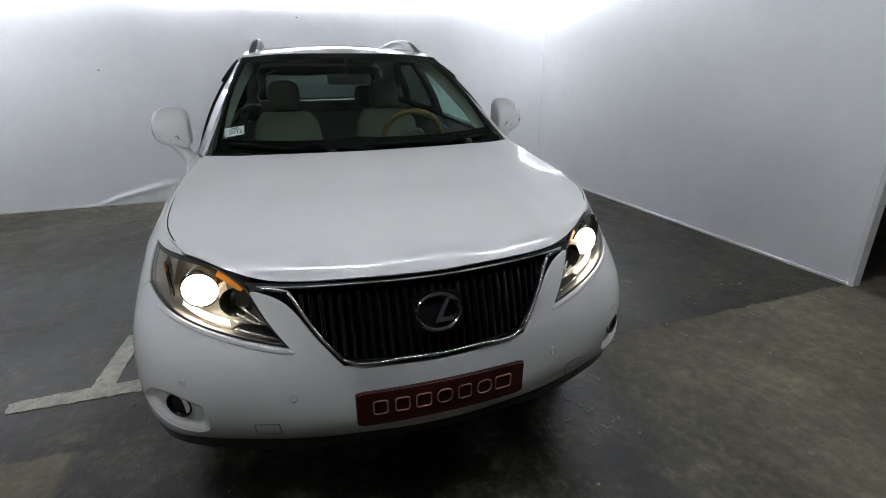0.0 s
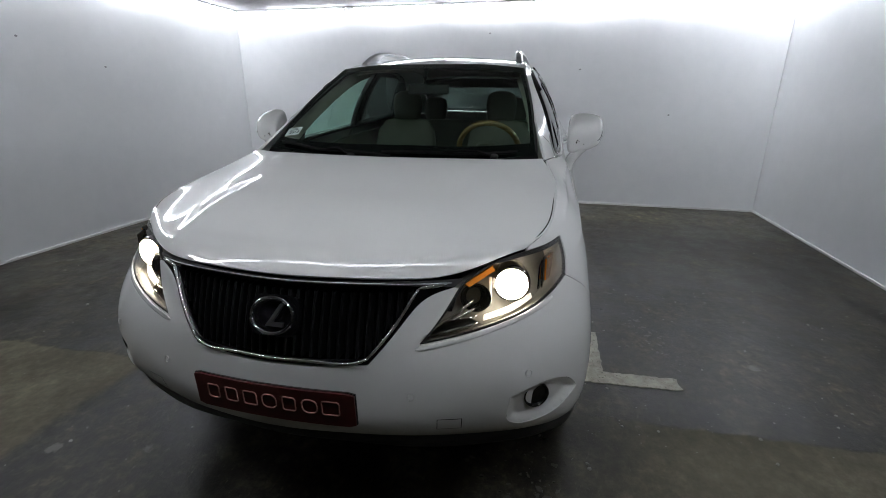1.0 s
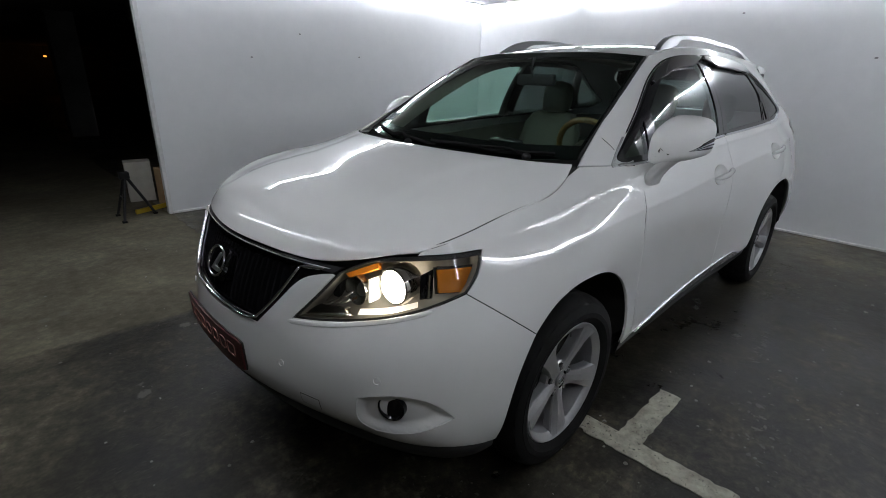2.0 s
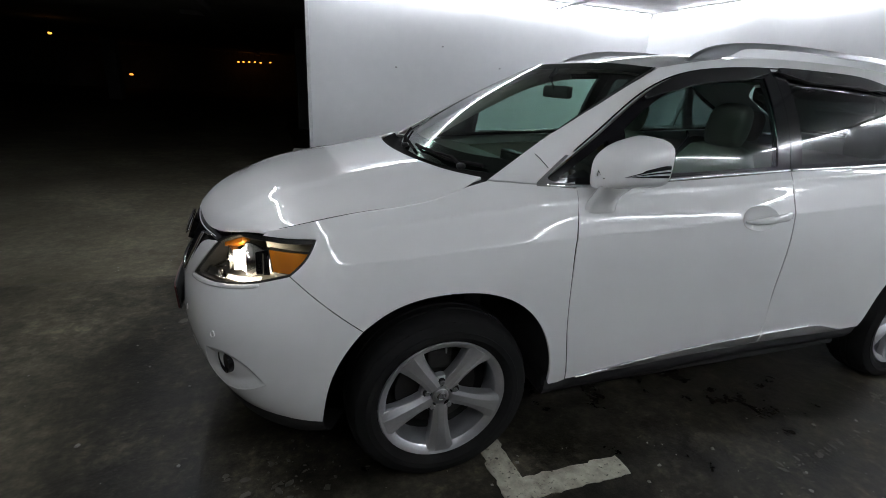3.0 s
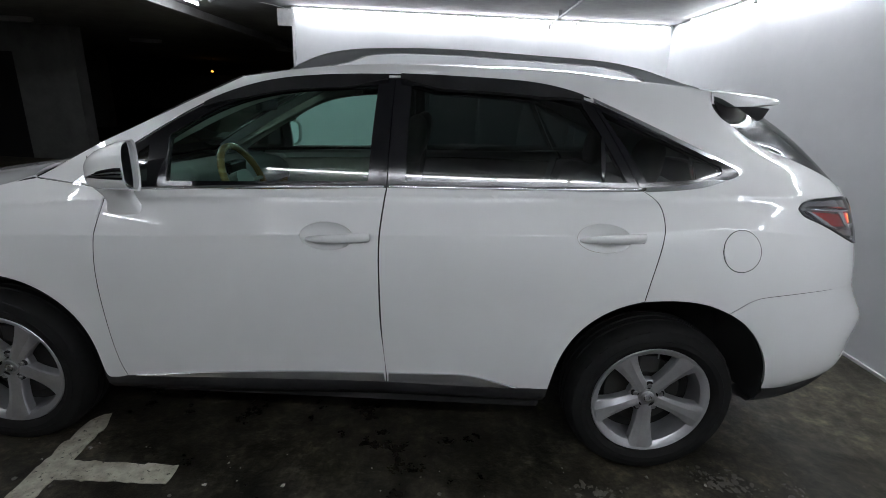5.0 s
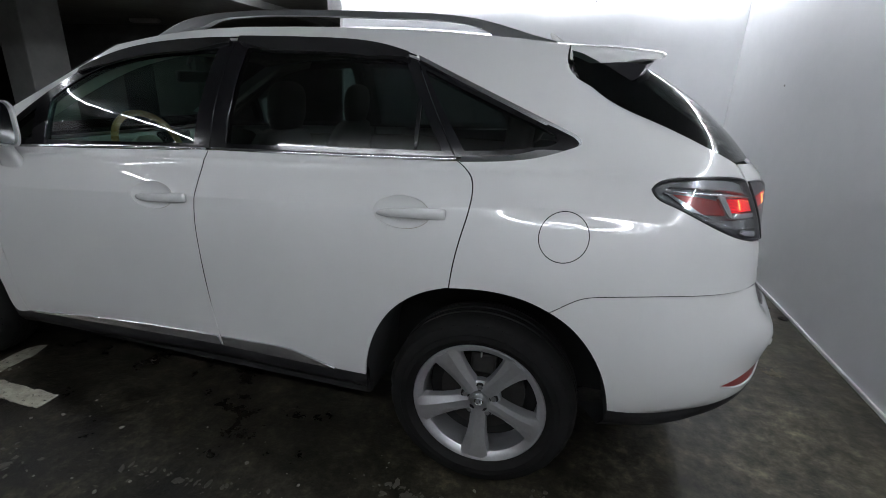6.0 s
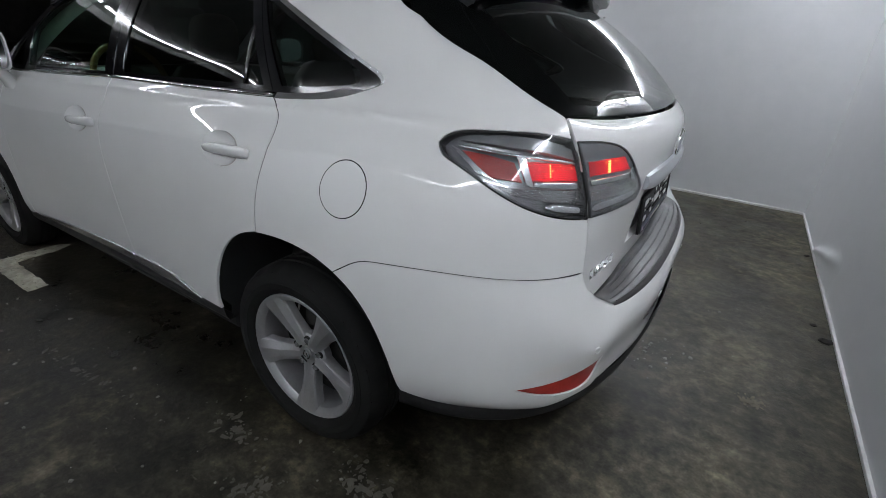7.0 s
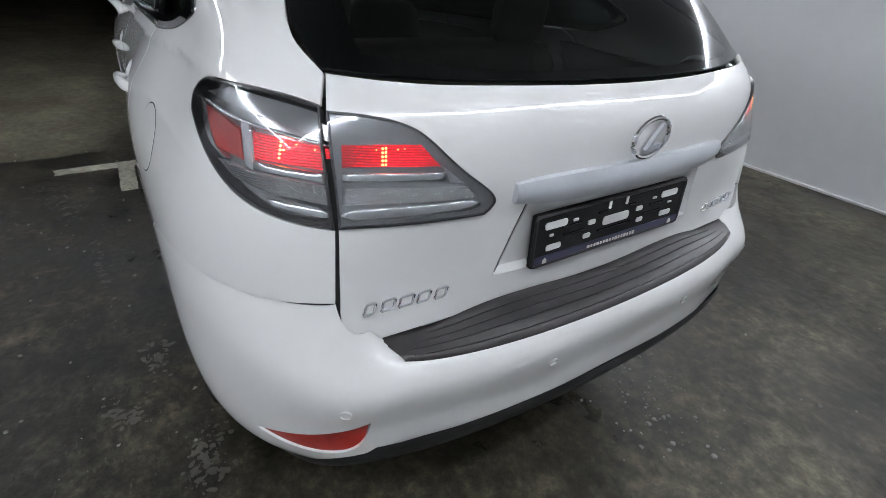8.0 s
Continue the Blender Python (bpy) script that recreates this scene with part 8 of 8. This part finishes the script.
for x, z in ((2.4, 2.05), (3.0, 2.0), (3.35, 2.02), (3.7, 2.0), (4.05, 1.98), (4.35, 1.96), (-.3, 2.02), (-.75, 2.05)):
    far_lamp(x, -32.8, z, .06, WARM, "small orange lamp far off in the dark")
door = part("dark_doorway", boxed(8.1, 9.0, -7.105, -7.08, 0, 2.05, .004), DARK, None)
tagged(door, "closed black door in the far concrete wall", "door", kind="structure")
for x, y in ((6.6, -9.0), (7.2, -6.2), (3.4, -9.5)):
    fix = tagged(new("ceiling_fitting"), "unlit grey box lamp under the garage ceiling", "lamp", "unlit fittings")
    fix.location = (x, y, CEIL)
    part("housing", boxed(-.35, .35, -.06, .06, -.06, 0, .008), TRIMW, fix)
    part("diffuser", boxed(-.33, .33, -.05, .05, -.075, -.058, .006), TRIMW, fix)

# litter and flaked patches on the floor
PATCH = varied(material("flaked_pale_patch", (0.22, 0.215, 0.19), 0.6), (0.03, 0.028, 0.023), (0.105, 0.099, 0.082), 30.0, 0.35, 0.7, 0.5, 0.004)


def chips(x, y, wide, deep, turn, count, seed, label, mat=PATCH):
    """A crumbled patch: many thin ragged chips, thick in the middle of the patch."""
    pick = random.Random(seed)
    verts, faces = [], []
    ca, sa = math.cos(radians(turn)), math.sin(radians(turn))
    for _ in range(count):
        u, v = pick.gauss(0, .55) * wide, pick.gauss(0, .55) * deep
        cx, cy = x + u * ca - v * sa, y + u * sa + v * ca
        r = .002 + .010 * pick.random() ** 2
        n = pick.randint(6, 9)
        base = len(verts)
        high = pick.uniform(.0012, .003)
        a0, longer = pick.uniform(0, 6), pick.uniform(1, 2.4)
        for i in range(n):
            a = 2 * math.pi * i / n
            q = r * pick.uniform(.5, 1.2)
            px, py = q * math.cos(a) * longer, q * math.sin(a)
            verts.append((cx + px * math.cos(a0) - py * math.sin(a0), cy + px * math.sin(a0) + py * math.cos(a0), high))
        for i in range(n):
            vx, vy, _ = verts[base + i]
            verts.append((cx + (vx - cx) * 1.1, cy + (vy - cy) * 1.1, 0))
        faces.append(tuple(base + i for i in range(n)))
        for i in range(n):
            j = (i + 1) % n
            faces.append((base + i, base + n + i, base + n + j, base + j))
    tagged(link_mesh("flaked_patch", verts, faces, mat, None, label, False), category="stain", kind="stuff")


chips(-1.415, 1.185, .085, .04, 35, 60, 1, "pale flaked patch on the dark floor")
chips(-1.72, .965, .13, .07, -20, 90, 2, "pale crumbled patch beside the rear wheel")
chips(-2.0, 1.05, .10, .05, 60, 40, 3, "pale crumbled patch beside the rear wheel")
chips(-.4, 1.24, .30, .03, 6, 45, 4, "thin pale scrape on the dark floor")
chips(-1.15, 1.06, .16, .04, -6, 50, 5, "thin pale scrape beside the rear wheel")
chips(.55, 1.45, .35, .10, 20, 60, 6, "scattered pale flakes on the dark floor")
chips(1.95, .75, .30, .18, 40, 70, 7, "scattered pale flakes before the car")
chips(-2.85, -.36, .045, .03, 10, 60, 8, "tan round stain on the floor", varied(material("tan_patch", (0.2, 0.17, 0.11), 0.7), (0.10, 0.085, 0.055), (0.17, 0.145, 0.10), 30))
DIRT = varied(material("dark_dirt", (0.02, 0.018, 0.015), 0.9), (0.012, 0.011, 0.01), (0.03, 0.027, 0.022), 60)
for x, y, r in ((BACK + .045, -1.19, .035), (BACK + .09, -1.36, .018), (BACK + .05, -2.6, .02)):
    bm = bmesh.new()
    bmesh.ops.create_icosphere(bm, subdivisions=2, radius=r)
    for v in bm.verts:
        v.co *= 1 + .5 * noise.noise(v.co * 60)
        v.co.z = max(0, v.co.z * .5)
    ob = part("dirt_clump", bm, DIRT, None, "", True)
    ob.location = (x, y, 0)
    tagged(ob, "small dark clump of dirt by the wall", "dirt")

# scattered grit, too many to count
rnd = random.Random(4)
verts, faces = [], []
for k in range(900):
    if k < 420:
        x, y = rnd.uniform(-2.9, 1.6), rnd.uniform(.9, 3.1)
    elif k < 640:
        x, y = rnd.uniform(1.2, 4.2), rnd.uniform(-2.8, 2.6)
    elif k < 760:
        x, y = rnd.uniform(-2.9, 1.4), rnd.uniform(-3.6, -1.0)
    else:
        x, y = rnd.gauss(-2.3, .18), rnd.gauss(-.6, .14)
    r = .0025 + .009 * rnd.random() ** 3
    n = 5
    base = len(verts)
    a0 = rnd.uniform(0, 6)
    for i in range(n):
        a = a0 + 2 * math.pi * i / n
        q = r * rnd.uniform(.6, 1.3)
        verts.append((x + q * math.cos(a), y + q * math.sin(a), 0))
    for i in range(n):
        vx, vy, _ = verts[base + i]
        verts.append((x + (vx - x) * .7, y + (vy - y) * .7, r * .45))
    faces.append(tuple(base + n + i for i in range(n)))
    for i in range(n):
        j = (i + 1) % n
        faces.append((base + i, base + j, base + n + j, base + n + i))
GRIT = varied(material("grey_grit", (0.15, 0.15, 0.14), 0.8), (0.05, 0.05, 0.045), (0.34, 0.33, 0.30), 9.0)
tagged(link_mesh("grit", verts, faces, GRIT, None, "loose grit and paint chips on the floor", False), category="grit", kind="stuff")
